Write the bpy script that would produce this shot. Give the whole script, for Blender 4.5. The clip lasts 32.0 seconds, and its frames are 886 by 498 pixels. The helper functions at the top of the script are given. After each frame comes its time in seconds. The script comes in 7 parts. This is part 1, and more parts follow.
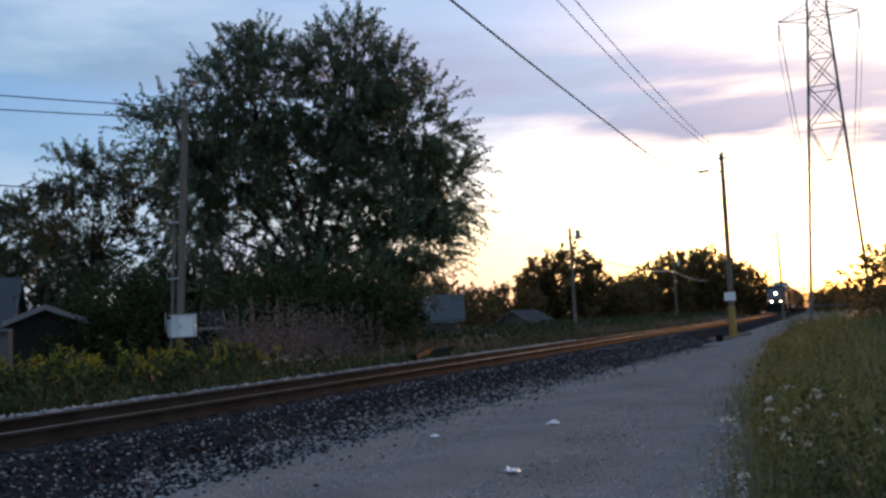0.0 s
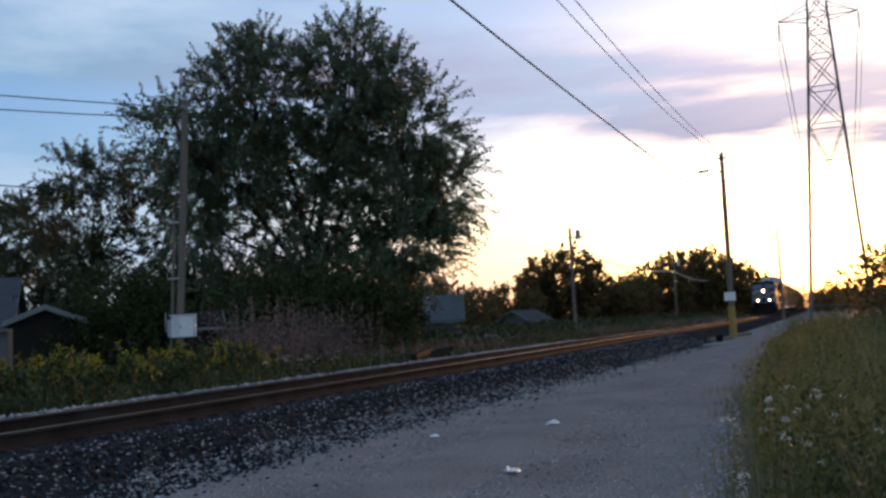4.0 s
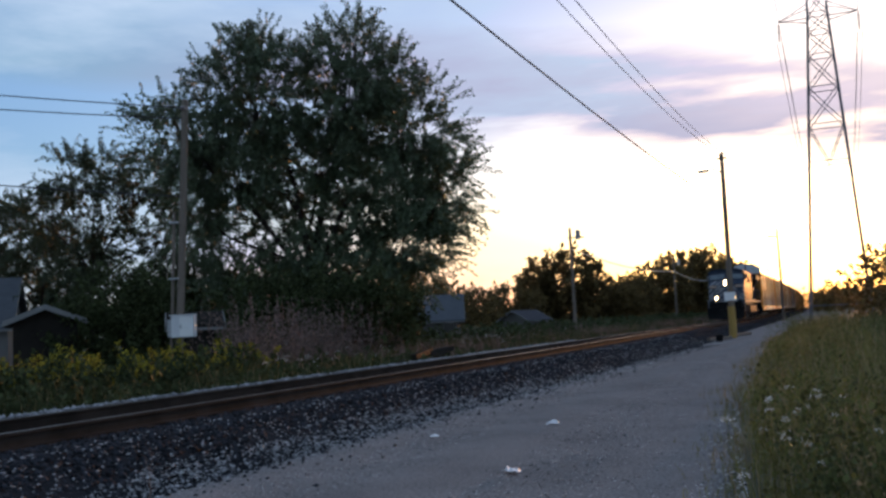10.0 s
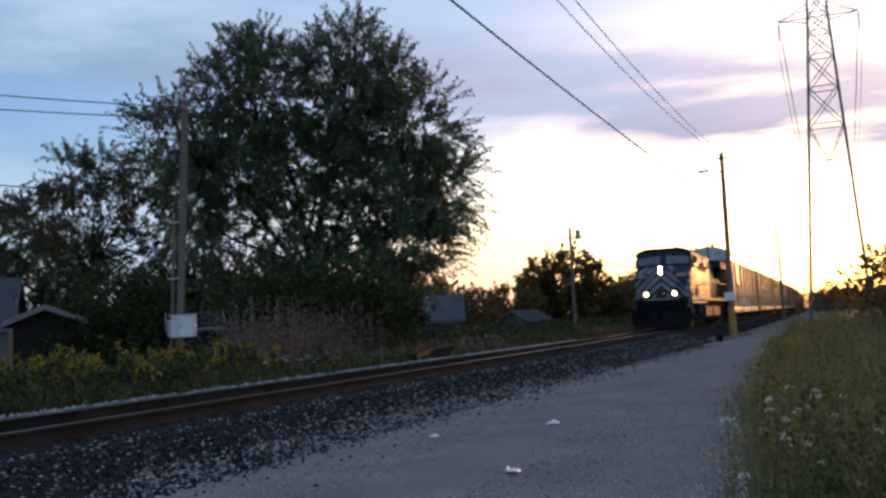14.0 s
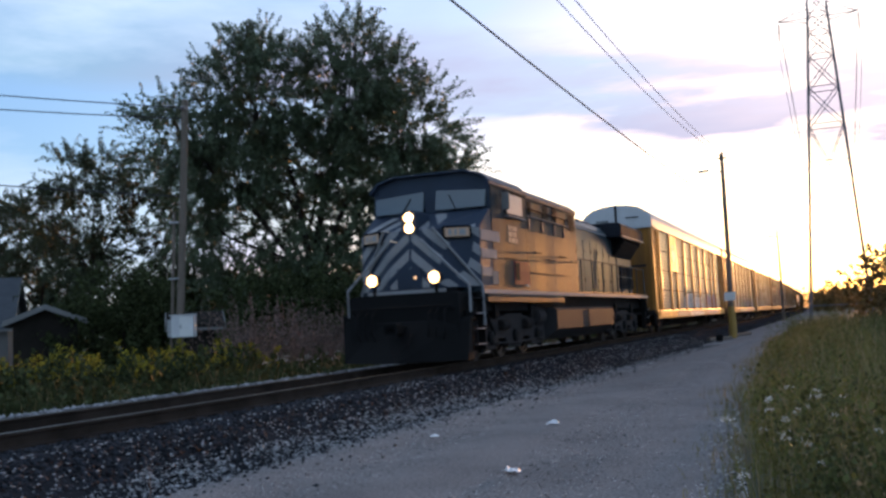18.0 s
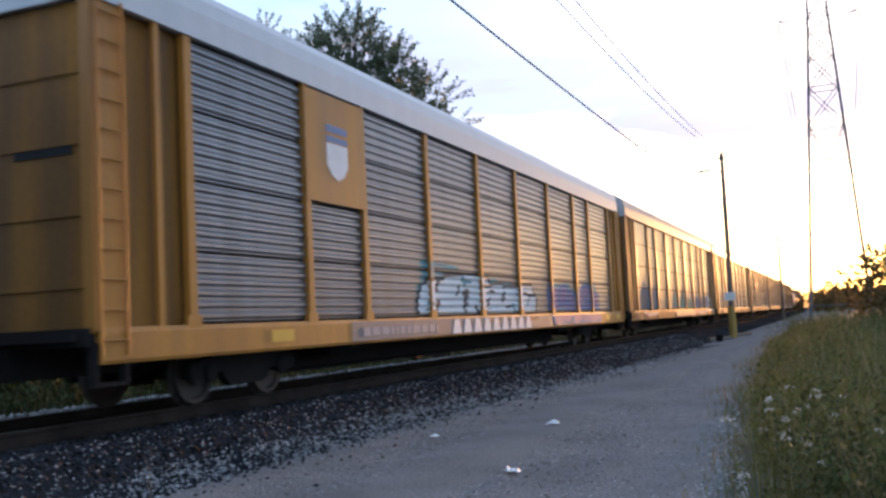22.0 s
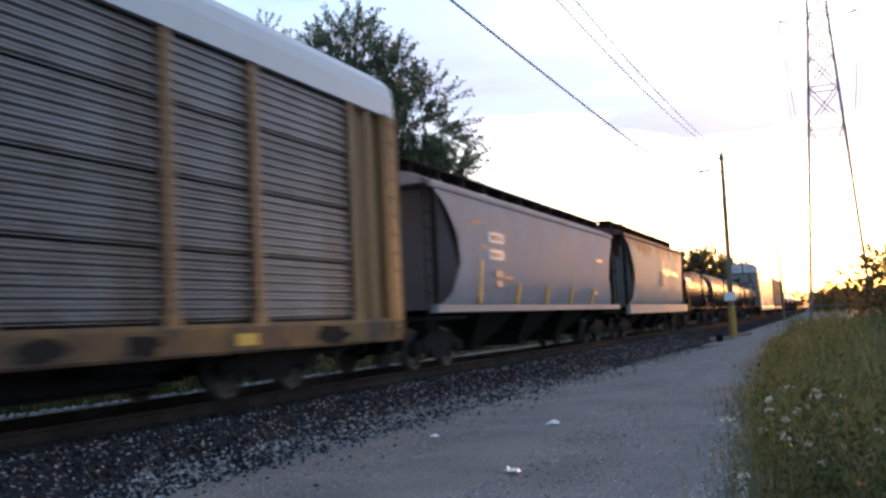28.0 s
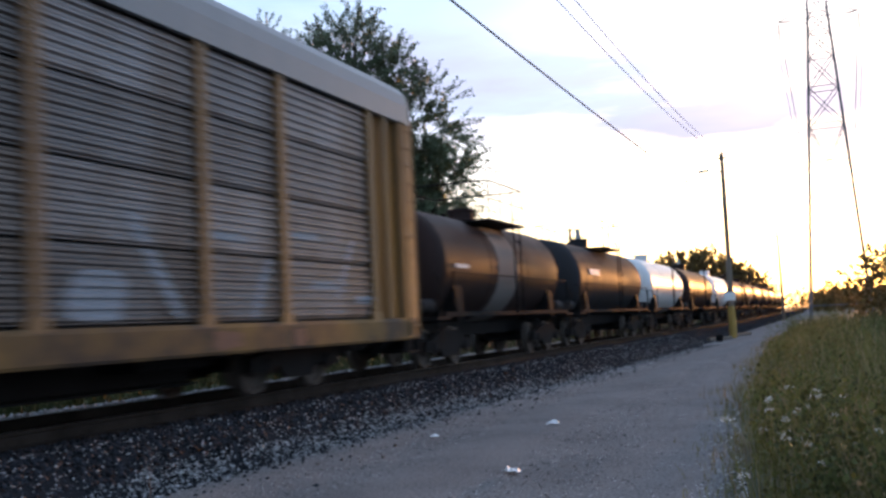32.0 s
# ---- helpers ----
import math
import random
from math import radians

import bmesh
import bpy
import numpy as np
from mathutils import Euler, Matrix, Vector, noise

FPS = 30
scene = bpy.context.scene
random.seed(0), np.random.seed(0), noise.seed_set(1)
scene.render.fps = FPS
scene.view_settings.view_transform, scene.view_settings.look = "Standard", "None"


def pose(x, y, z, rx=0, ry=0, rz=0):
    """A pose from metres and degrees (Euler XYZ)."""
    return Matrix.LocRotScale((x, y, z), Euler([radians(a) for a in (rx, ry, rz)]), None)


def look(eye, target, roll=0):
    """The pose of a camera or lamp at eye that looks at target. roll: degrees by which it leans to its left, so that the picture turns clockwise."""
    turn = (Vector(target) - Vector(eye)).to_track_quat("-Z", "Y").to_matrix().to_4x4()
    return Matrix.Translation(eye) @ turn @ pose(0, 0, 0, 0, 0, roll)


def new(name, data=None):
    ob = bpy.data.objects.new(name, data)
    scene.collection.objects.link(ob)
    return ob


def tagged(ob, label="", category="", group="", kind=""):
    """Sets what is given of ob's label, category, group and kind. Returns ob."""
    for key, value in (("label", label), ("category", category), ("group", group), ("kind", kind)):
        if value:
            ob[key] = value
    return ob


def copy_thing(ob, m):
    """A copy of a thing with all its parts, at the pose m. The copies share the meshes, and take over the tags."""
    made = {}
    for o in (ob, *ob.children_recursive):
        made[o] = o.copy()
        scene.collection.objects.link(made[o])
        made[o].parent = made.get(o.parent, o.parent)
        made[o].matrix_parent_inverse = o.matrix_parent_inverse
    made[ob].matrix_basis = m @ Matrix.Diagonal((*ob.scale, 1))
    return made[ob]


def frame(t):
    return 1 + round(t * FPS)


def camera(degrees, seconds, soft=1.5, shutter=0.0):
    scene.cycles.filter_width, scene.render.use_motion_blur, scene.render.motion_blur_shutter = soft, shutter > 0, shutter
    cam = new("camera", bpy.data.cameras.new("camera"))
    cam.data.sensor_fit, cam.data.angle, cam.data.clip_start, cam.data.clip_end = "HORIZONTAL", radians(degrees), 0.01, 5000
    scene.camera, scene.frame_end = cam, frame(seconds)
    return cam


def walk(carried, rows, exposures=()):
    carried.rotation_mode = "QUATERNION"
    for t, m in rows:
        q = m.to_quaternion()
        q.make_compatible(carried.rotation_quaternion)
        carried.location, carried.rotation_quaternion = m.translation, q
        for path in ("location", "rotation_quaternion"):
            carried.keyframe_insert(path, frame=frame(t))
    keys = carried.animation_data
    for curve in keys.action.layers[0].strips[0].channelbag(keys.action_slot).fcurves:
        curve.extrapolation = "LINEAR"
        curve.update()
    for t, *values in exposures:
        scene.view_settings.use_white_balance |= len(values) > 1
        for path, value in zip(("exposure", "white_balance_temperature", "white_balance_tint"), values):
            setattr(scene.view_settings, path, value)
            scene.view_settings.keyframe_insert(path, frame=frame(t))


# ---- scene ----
cam = camera(49.6, 32.0, soft=2.8, shutter=0.24)

# The rail's top lies 0.65 m over the gravel road; the track runs along +y and bends a hair to the left.
ZR = 0.65
BEND = -3.7e-5


def track_x(s):
    return BEND * s * s if s > 0 else 0.0


EYE = (8.94, 0.0, 1.57)
AIM = Matrix.Rotation(0.3894, 4, "Z") @ Matrix.Rotation(math.pi / 2 + 0.0777, 4, "X") @ Matrix.Rotation(-0.0494, 4, "Z")
STAND = Matrix.Translation(EYE) @ AIM
walk(cam, [(0.0, STAND), (32.0, STAND)],
     exposures=[(t, e + 0.9, 5650, 12) for t, e in ((0.0, 0.58), (14.0, 0.6), (16.5, 0.7), (18.0, 0.95), (19.0, 1.1), (20.0, 1.25), (22.0, 1.4), (27.5, 1.35), (32.0, 1.25))])

# ---- light ----
SUN_AZ = radians(1.1)      # to the right of +y
SUN_EL = radians(2.7)
world = bpy.data.worlds.new("evening_sky")
scene.world = world
world.use_nodes = True
wn, wl = world.node_tree.nodes, world.node_tree.links
wn.clear()
w_out = wn.new("ShaderNodeOutputWorld")
w_bg = wn.new("ShaderNodeBackground")
w_bg.inputs["Strength"].default_value = 0.15
w_sky = wn.new("ShaderNodeTexSky")
w_sky.sky_type = "NISHITA"
w_sky.sun_disc = False
w_sky.sun_elevation = SUN_EL
w_sky.sun_rotation = SUN_AZ
w_sky.altitude = 200
w_sky.air_density = 1.0
w_sky.dust_density = 2.6
w_sky.ozone_density = 3.0
w_tc = wn.new("ShaderNodeTexCoord")
w_map = wn.new("ShaderNodeMapping")
w_map.inputs["Scale"].default_value = (1.1, 1.1, 7.0)
w_noise = wn.new("ShaderNodeTexNoise")
w_noise.inputs["Scale"].default_value = 2.3
w_noise.inputs["Detail"].default_value = 6.0
w_noise.inputs["Roughness"].default_value = 0.55
w_band = wn.new("ShaderNodeValToRGB")
els = w_band.color_ramp.elements
els[0].position, els[0].color = 0.14, (0, 0, 0, 1)
els[1].position, els[1].color = 0.172, (0.95, 0.95, 0.95, 1)
e3 = els.new(0.232)
e3.color = (0.8, 0.8, 0.8, 1)
e4 = els.new(0.262)
e4.color = (0.12, 0.12, 0.12, 1)
e5 = els.new(0.6)
e5.color = (0.3, 0.3, 0.3, 1)
w_ramp = wn.new("ShaderNodeValToRGB")
w_ramp.color_ramp.elements[0].position = 0.12
w_ramp.color_ramp.elements[1].position = 0.4
w_mul = wn.new("ShaderNodeMath")
w_mul.operation = "MULTIPLY"
w_mix = wn.new("ShaderNodeMix")
w_mix.data_type = "RGBA"
w_veil = wn.new("ShaderNodeMix")
w_veil.data_type, w_veil.blend_type = "RGBA", "DARKEN"
w_veil.inputs["Factor"].default_value = 1.0
w_veil.inputs["B"].default_value = (1.06, 0.95, 1.2, 1)
wl.new(w_sky.outputs["Color"], w_veil.inputs["A"])
wl.new(w_veil.outputs["Result"], w_mix.inputs["B"])
wl.new(w_tc.outputs["Generated"], w_map.inputs["Vector"])
wl.new(w_map.outputs["Vector"], w_noise.inputs["Vector"])
w_warp = wn.new("ShaderNodeMath")
w_warp.operation = "MULTIPLY_ADD"
w_warp.inputs[1].default_value = 0.1
w_lift = wn.new("ShaderNodeMath")
w_lift.inputs[1].default_value = -0.094
wl.new(w_noise.outputs["Fac"], w_warp.inputs[0])
w_tilt = wn.new("ShaderNodeVectorMath")
w_tilt.operation = "DOT_PRODUCT"
w_tilt.inputs[1].default_value = (0.148, 0.061, 1.0)
wl.new(w_tc.outputs["Generated"], w_tilt.inputs[0])
wl.new(w_tilt.outputs["Value"], w_warp.inputs[2])
wl.new(w_warp.outputs["Value"], w_lift.inputs[0])
wl.new(w_lift.outputs["Value"], w_band.inputs["Fac"])
wl.new(w_noise.outputs["Fac"], w_ramp.inputs["Fac"])
wl.new(w_ramp.outputs["Color"], w_mul.inputs[0])
wl.new(w_band.outputs["Color"], w_mul.inputs[1])
wl.new(w_mul.outputs["Value"], w_mix.inputs["Factor"])
wl.new(w_sky.outputs["Color"], w_mix.inputs["A"])
w_thin = wn.new("ShaderNodeMapping")
w_thin.inputs["Scale"].default_value = (0.8, 1.2, 4.0)
w_thin.inputs["Rotation"].default_value = (0.2, 0.1, 0.5)
w_wisp = wn.new("ShaderNodeTexNoise")
w_wisp.inputs["Scale"].default_value = 2.0
w_wisp.inputs["Detail"].default_value = 7.0
w_wisp.inputs["Roughness"].default_value = 0.6
w_cover = wn.new("ShaderNodeMapRange")
w_cover.inputs["From Min"].default_value, w_cover.inputs["From Max"].default_value = 0.38, 0.62
w_cover.inputs["To Min"].default_value, w_cover.inputs["To Max"].default_value = 0.15, 1.0
w_high = wn.new("ShaderNodeMix")
w_high.data_type, w_high.blend_type = "RGBA", "LIGHTEN"
w_high.inputs["B"].default_value = (1.45, 1.66, 1.84, 1)
wl.new(w_tc.outputs["Generated"], w_thin.inputs["Vector"])
wl.new(w_thin.outputs["Vector"], w_wisp.inputs["Vector"])
wl.new(w_wisp.outputs["Fac"], w_cover.inputs["Value"])
wl.new(w_cover.outputs["Result"], w_high.inputs["Factor"])
wl.new(w_mix.outputs["Result"], w_high.inputs["A"])
wl.new(w_high.outputs["Result"], w_bg.inputs["Color"])
wl.new(w_bg.outputs["Background"], w_out.inputs["Surface"])

sun = new("sun", bpy.data.lights.new("sun", "SUN"))
sun.data.energy = 1.05
sun.data.angle = radians(0.6)
sun.data.color = (1.0, 0.4, 0.1)
sun.matrix_world = look((0, 0, 0), (-math.sin(SUN_AZ) * math.cos(SUN_EL), -math.cos(SUN_AZ) * math.cos(SUN_EL), -math.sin(SUN_EL)))


# ---- materials ----
def material(name, base, rough=0.6, metal=0.0, vary=0.25, scale=3.0, grain=40.0, bump=0.15, second=None, amount=0.4,
             streaks=False, island=0.0, each=0.0, spec=0.5, translucent=0.0, emit=None, power=0.0, crisp=0.0):
    """A worn surface: base colour with large stains, fine grain and relief."""
    m = bpy.data.materials.new(name)
    m.use_nodes = True
    n, l = m.node_tree.nodes, m.node_tree.links
    b = n["Principled BSDF"]
    b.inputs["Roughness"].default_value = rough
    b.inputs["Metallic"].default_value = metal
    b.inputs["Specular IOR Level"].default_value = spec
    tc = n.new("ShaderNodeTexCoord")
    mp = n.new("ShaderNodeMapping")
    if streaks:
        mp.inputs["Scale"].default_value = (1.6, 1.6, 0.16)
    l.new(tc.outputs["Object"], mp.inputs["Vector"])
    big = n.new("ShaderNodeTexNoise")
    big.inputs["Scale"].default_value = scale
    big.inputs["Detail"].default_value = 5.0
    l.new(mp.outputs["Vector"], big.inputs["Vector"])
    fine = n.new("ShaderNodeTexNoise")
    fine.inputs["Scale"].default_value = grain
    fine.inputs["Detail"].default_value = 3.0
    l.new(tc.outputs["Object"], fine.inputs["Vector"])
    ramp = n.new("ShaderNodeValToRGB")
    ramp.color_ramp.elements[0].position = 0.5 - 0.35 * (1 - amount)
    ramp.color_ramp.elements[1].position = 0.5 + 0.5 * (1 - amount)
    lo = second or tuple(c * (1 - vary) for c in base)
    ramp.color_ramp.elements[0].color = (*lo, 1)
    ramp.color_ramp.elements[1].color = (*base, 1)
    l.new(big.outputs["Fac"], ramp.inputs["Fac"])
    mix = n.new("ShaderNodeMix")
    mix.data_type, mix.blend_type = "RGBA", "MULTIPLY"
    mix.inputs["Factor"].default_value = 0.6
    g = n.new("ShaderNodeMapRange")
    g.inputs["To Min"].default_value, g.inputs["To Max"].default_value = 1 - vary, 1 + vary
    g.inputs["From Min"].default_value, g.inputs["From Max"].default_value = 0.3 * crisp, 1 - 0.3 * crisp
    l.new(fine.outputs["Fac"], g.inputs["Value"])
    l.new(ramp.outputs["Color"], mix.inputs["A"])
    l.new(g.outputs["Result"], mix.inputs["B"])
    color = mix.outputs["Result"]
    if island or each:
        hsv = n.new("ShaderNodeHueSaturation")
        if island:
            src = n.new("ShaderNodeNewGeometry").outputs["Random Per Island"]
        else:
            src = n.new("ShaderNodeObjectInfo").outputs["Random"]
        k = island or each
        r = n.new("ShaderNodeMapRange")
        r.inputs["To Min"].default_value, r.inputs["To Max"].default_value = 1 - k, 1 + k
        l.new(src, r.inputs["Value"])
        l.new(r.outputs["Result"], hsv.inputs["Value"])
        l.new(color, hsv.inputs["Color"])
        color = hsv.outputs["Color"]
    l.new(color, b.inputs["Base Color"])
    rr = n.new("ShaderNodeMapRange")
    rr.inputs["To Min"].default_value, rr.inputs["To Max"].default_value = max(0.02, rough - 0.12), min(1.0, rough + 0.15)
    l.new(big.outputs["Fac"], rr.inputs["Value"])
    l.new(rr.outputs["Result"], b.inputs["Roughness"])
    if bump:
        bp = n.new("ShaderNodeBump")
        bp.inputs["Strength"].default_value = bump
        bp.inputs["Distance"].default_value = 0.02
        l.new(fine.outputs["Fac"], bp.inputs["Height"])
        l.new(bp.outputs["Normal"], b.inputs["Normal"])
    if translucent:
        b.inputs["Transmission Weight"].default_value = 0.0
        tr = n.new("ShaderNodeBsdfTranslucent")
        l.new(color, tr.inputs["Color"])
        ms = n.new("ShaderNodeMixShader")
        ms.inputs["Fac"].default_value = translucent
        l.new(b.outputs["BSDF"], ms.inputs[1])
        l.new(tr.outputs["BSDF"], ms.inputs[2])
        l.new(ms.outputs["Shader"], n["Material Output"].inputs["Surface"])
    if emit:
        b.inputs["Emission Color"].default_value = (*emit, 1)
        b.inputs["Emission Strength"].default_value = power
    return m


M_SOIL = material("soil_and_grass", (0.075, 0.085, 0.035), 0.95, vary=0.4, scale=0.35, grain=14, bump=0.6, second=(0.05, 0.042, 0.028))
M_ROAD = material("crushed_limestone", (0.232, 0.222, 0.218), 0.95, vary=0.75, scale=0.7, grain=38, bump=0.9, crisp=1.0, second=(0.155, 0.148, 0.147), spec=0.0)
M_ROAD_STONE = material("limestone_chips", (0.47, 0.465, 0.46), 0.9, vary=0.3, scale=4, grain=60, bump=0.2, island=0.5, spec=0.05)
M_BALLAST = material("ballast_bed", (0.02, 0.021, 0.024), 0.95, spec=0.0, vary=0.45, scale=2.0, grain=30, bump=0.3, second=(0.03, 0.028, 0.03))
M_STONE = material("ballast_stone", (0.03, 0.032, 0.038), 0.85, spec=0.08, vary=0.3, scale=5, grain=60, bump=0.2, island=0.75)
M_PALE_STONE = material("pale_shoulder_stone", (0.36, 0.36, 0.37), 0.9, spec=0.03, vary=0.3, scale=5, grain=60, bump=0.2, island=0.35)
M_TIE = material("creosoted_wood", (0.028, 0.022, 0.019), 0.9, spec=0.03, vary=0.4, scale=2, grain=25, bump=0.6, each=0.3)
M_RAIL = material("rusty_rail", (0.055, 0.042, 0.034), 0.85, 0.0, spec=0.05, vary=0.35, scale=2, grain=50, bump=0.2, second=(0.022, 0.017, 0.014))
M_RAILTOP = material("polished_rail_head", (0.1, 0.082, 0.066), 0.34, 1.0, vary=0.1, scale=3, grain=60, bump=0.02)
M_BARK = material("bark", (0.05, 0.041, 0.034), 0.9, spec=0.1, vary=0.4, scale=3, grain=18, bump=0.9)
M_LEAF = material("maple_leaf", (0.12, 0.15, 0.082), 0.5, spec=0.35, vary=0.3, scale=0.5, grain=6, bump=0, island=0.45, translucent=0.12, second=(0.07, 0.095, 0.05))
# Leaf colour darkened to carry the backlit silhouette of the left trees.
M_LEFT = material("backlit_tree_leaf", (0.07, 0.085, 0.045), 0.6, spec=0.2, vary=0.3, scale=0.5, grain=6, bump=0, island=0.45, translucent=0.15)
# Warm pale tint stands in for sun glare and haze over the distant leaves.
M_LEAF_FAR = material("far_leaf_glare_tint", (0.17, 0.125, 0.05), 0.6, spec=0.2, vary=0.3, scale=0.4, grain=5, bump=0, island=0.45, translucent=0.6)
M_BUSH = material("bush_leaf", (0.066, 0.08, 0.034), 0.7, spec=0.08, vary=0.3, scale=0.6, grain=6, bump=0, island=0.45, translucent=0.05)
M_WEED = material("roadside_leaf", (0.175, 0.175, 0.04), 0.7, spec=0.15, second=(0.11, 0.1, 0.035), vary=0.3, scale=0.8, grain=6, bump=0, island=0.4, translucent=0.35)
M_THICKET = material("thicket_leaf", (0.1, 0.125, 0.035), 0.6, spec=0.15, vary=0.3, scale=0.8, grain=6, bump=0, island=0.5, translucent=0.3, second=(0.07, 0.075, 0.03))
M_GRASS = material("green_grass", (0.19, 0.2, 0.046), 0.7, spec=0.15, vary=0.3, scale=0.7, grain=6, bump=0, island=0.45, translucent=0.35, second=(0.14, 0.12, 0.05))
M_VERGE = material("verge_grass_blade", (0.07, 0.08, 0.03), 0.75, spec=0.08, vary=0.3, scale=0.8, grain=6, bump=0, island=0.4, translucent=0.15)
M_STRAW = material("dry_grass", (0.33, 0.25, 0.13), 0.7, vary=0.3, scale=0.8, grain=6, bump=0, island=0.35, translucent=0.3)
M_GOLD = material("goldenrod_flower", (0.29, 0.25, 0.03), 0.8, spec=0.08, vary=0.25, scale=2, grain=10, bump=0, island=0.4, translucent=0.15)
M_DOCK = material("dry_dock_stalk", (0.2, 0.135, 0.11), 0.8, vary=0.3, scale=1.5, grain=8, bump=0, island=0.45, translucent=0.15)
M_LACE = material("white_flower", (0.72, 0.72, 0.68), 0.7, vary=0.1, scale=4, grain=30, bump=0, island=0.12, translucent=0.3)
M_POLE = material("weathered_pole_wood", (0.2, 0.165, 0.13), 0.85, vary=0.35, scale=2.2, grain=20, bump=0.6, streaks=True, second=(0.11, 0.085, 0.065))
M_WIRE = material("black_cable", (0.03, 0.03, 0.035), 0.6, vary=0.1, bump=0)
M_GALV = material("galvanised_steel", (0.36, 0.37, 0.38), 0.45, 0.7, vary=0.2, scale=4, grain=30, bump=0.1)
M_TOWER = material("tower_steel", (0.16, 0.16, 0.18), 0.6, 0.5, vary=0.2, scale=2, grain=20, bump=0.1)
M_CABINET = material("cabinet_paint", (0.62, 0.63, 0.64), 0.5, vary=0.12, scale=3, grain=30, bump=0.05)
M_SIGN = material("sign_white", (0.75, 0.75, 0.73), 0.5, vary=0.1, scale=5, grain=30, bump=0.03)
M_YELLOW_GUARD = material("yellow_guard", (0.33, 0.21, 0.04), 0.6, vary=0.2, scale=3, grain=20, bump=0.1)
M_INSULATOR = material("insulator", (0.12, 0.1, 0.1), 0.3, vary=0.1, bump=0)
M_WALL = material("house_siding", (0.14, 0.135, 0.13), 0.8, vary=0.15, scale=2, grain=20, bump=0.1)
M_ROOF = material("asphalt_shingle", (0.06, 0.06, 0.07), 0.95, spec=0.1, vary=0.3, scale=2, grain=16, bump=0.4)
M_ROOF_BLUE = material("blue_grey_shingle", (0.1, 0.11, 0.125), 0.95, spec=0.1, vary=0.25, scale=2, grain=16, bump=0.3)
M_TRIM = material("grey_trim", (0.2, 0.2, 0.195), 0.7, spec=0.15, vary=0.1, bump=0.03)
M_GLASS = material("dark_window_glass", (0.03, 0.035, 0.04), 0.08, vary=0.1, bump=0, spec=0.8)
M_DARKWOOD = material("old_tie_wood", (0.034, 0.03, 0.026), 0.9, spec=0.05, vary=0.4, scale=2, grain=20, bump=0.6, each=0.3)
M_TRASH = material("white_litter", (0.75, 0.76, 0.78), 0.5, vary=0.1, bump=0.05)

# rolling stock
M_LOCO = material("slate_blue_loco_paint", (0.04, 0.056, 0.068), 0.45, vary=0.45, scale=0.9, grain=25, bump=0.05, streaks=True, second=(0.018, 0.023, 0.028), amount=0.6, spec=0.02)
M_NAVY = material("navy_loco_paint", (0.03, 0.044, 0.072), 0.55, spec=0.2, vary=0.25, scale=1.2, grain=25, bump=0.04)
M_HOOD = material("blue_slate_hood_paint", (0.05, 0.075, 0.092), 0.34, vary=0.3, scale=0.9, grain=25, bump=0.05, streaks=True, second=(0.036, 0.045, 0.052), amount=0.6, spec=0.07)
M_WING = material("sooty_navy_wing", (0.022, 0.025, 0.032), 0.7, spec=0.06, vary=0.3, scale=1.2, grain=20, bump=0.05)
M_STRIPE = material("dull_white_stripe", (0.27, 0.275, 0.285), 0.6, spec=0.1, vary=0.18, scale=2, grain=25, bump=0.04, streaks=True)
M_BLACK = material("grimy_black_steel", (0.01, 0.01, 0.0105), 0.8, 0.0, spec=0.12, vary=0.35, scale=2, grain=20, bump=0.3)
M_UNDER = material("dusty_underframe", (0.03, 0.027, 0.026), 0.85, 0.0, spec=0.03, vary=0.35, scale=2, grain=18, bump=0.3)
M_LOCOTRUCK = material("dusty_grey_truck_frame", (0.042, 0.039, 0.04), 0.8, 0.0, spec=0.06, vary=0.35, scale=2, grain=18, bump=0.25)
M_TANKGREY = material("fuel_tank_grey", (0.05, 0.05, 0.052), 0.6, spec=0.03, vary=0.25, scale=1.5, grain=20, bump=0.08)
M_WHEEL = material("wheel_steel", (0.09, 0.075, 0.065), 0.6, 0.5, vary=0.3, scale=4, grain=30, bump=0.2)

M_REDPATCH = material("faded_red_patch", (0.22, 0.042, 0.032), 0.6, spec=0.15, vary=0.25, scale=3, grain=20, bump=0.04)
M_CABGLASS = material("cab_glass", (0.05, 0.07, 0.08), 0.06, vary=0.05, bump=0, spec=1.0)
M_SUNSHADE = material("cab_window_shade", (0.27, 0.28, 0.285), 0.4, vary=0.1, bump=0)
M_HEAD = material("headlight", (1, 0.95, 0.85), 0.3, vary=0.0, bump=0, emit=(1.0, 0.72, 0.38), power=30.0)
M_LENS = material("marker_lens", (1, 0.9, 0.7), 0.3, vary=0.0, bump=0, emit=(1.0, 0.5, 0.15), power=0.4)
M_BOARD = material("number_board", (0.55, 0.35, 0.22), 0.4, vary=0.1, bump=0)
M_ROOFW = material("white_rack_roof", (0.5, 0.515, 0.535), 0.4, 0.2, vary=0.15, scale=1.2, grain=20, bump=0.05, streaks=True)
M_ROOFG = material("galvanised_rack_roof", (0.235, 0.235, 0.24), 0.42, 0.3, vary=0.2, scale=1.2, grain=20, bump=0.05, streaks=True)
M_RACK_Y = material("rack_yellow", (0.47, 0.21, 0.028), 0.48, spec=0.35, vary=0.3, scale=1.3, grain=18, bump=0.06, streaks=True, second=(0.27, 0.12, 0.025))
M_RACK_OLDY = material("faded_rack_yellow", (0.31, 0.185, 0.07), 0.5, spec=0.3, vary=0.3, scale=1.3, grain=18, bump=0.06, streaks=True, second=(0.16, 0.09, 0.045))
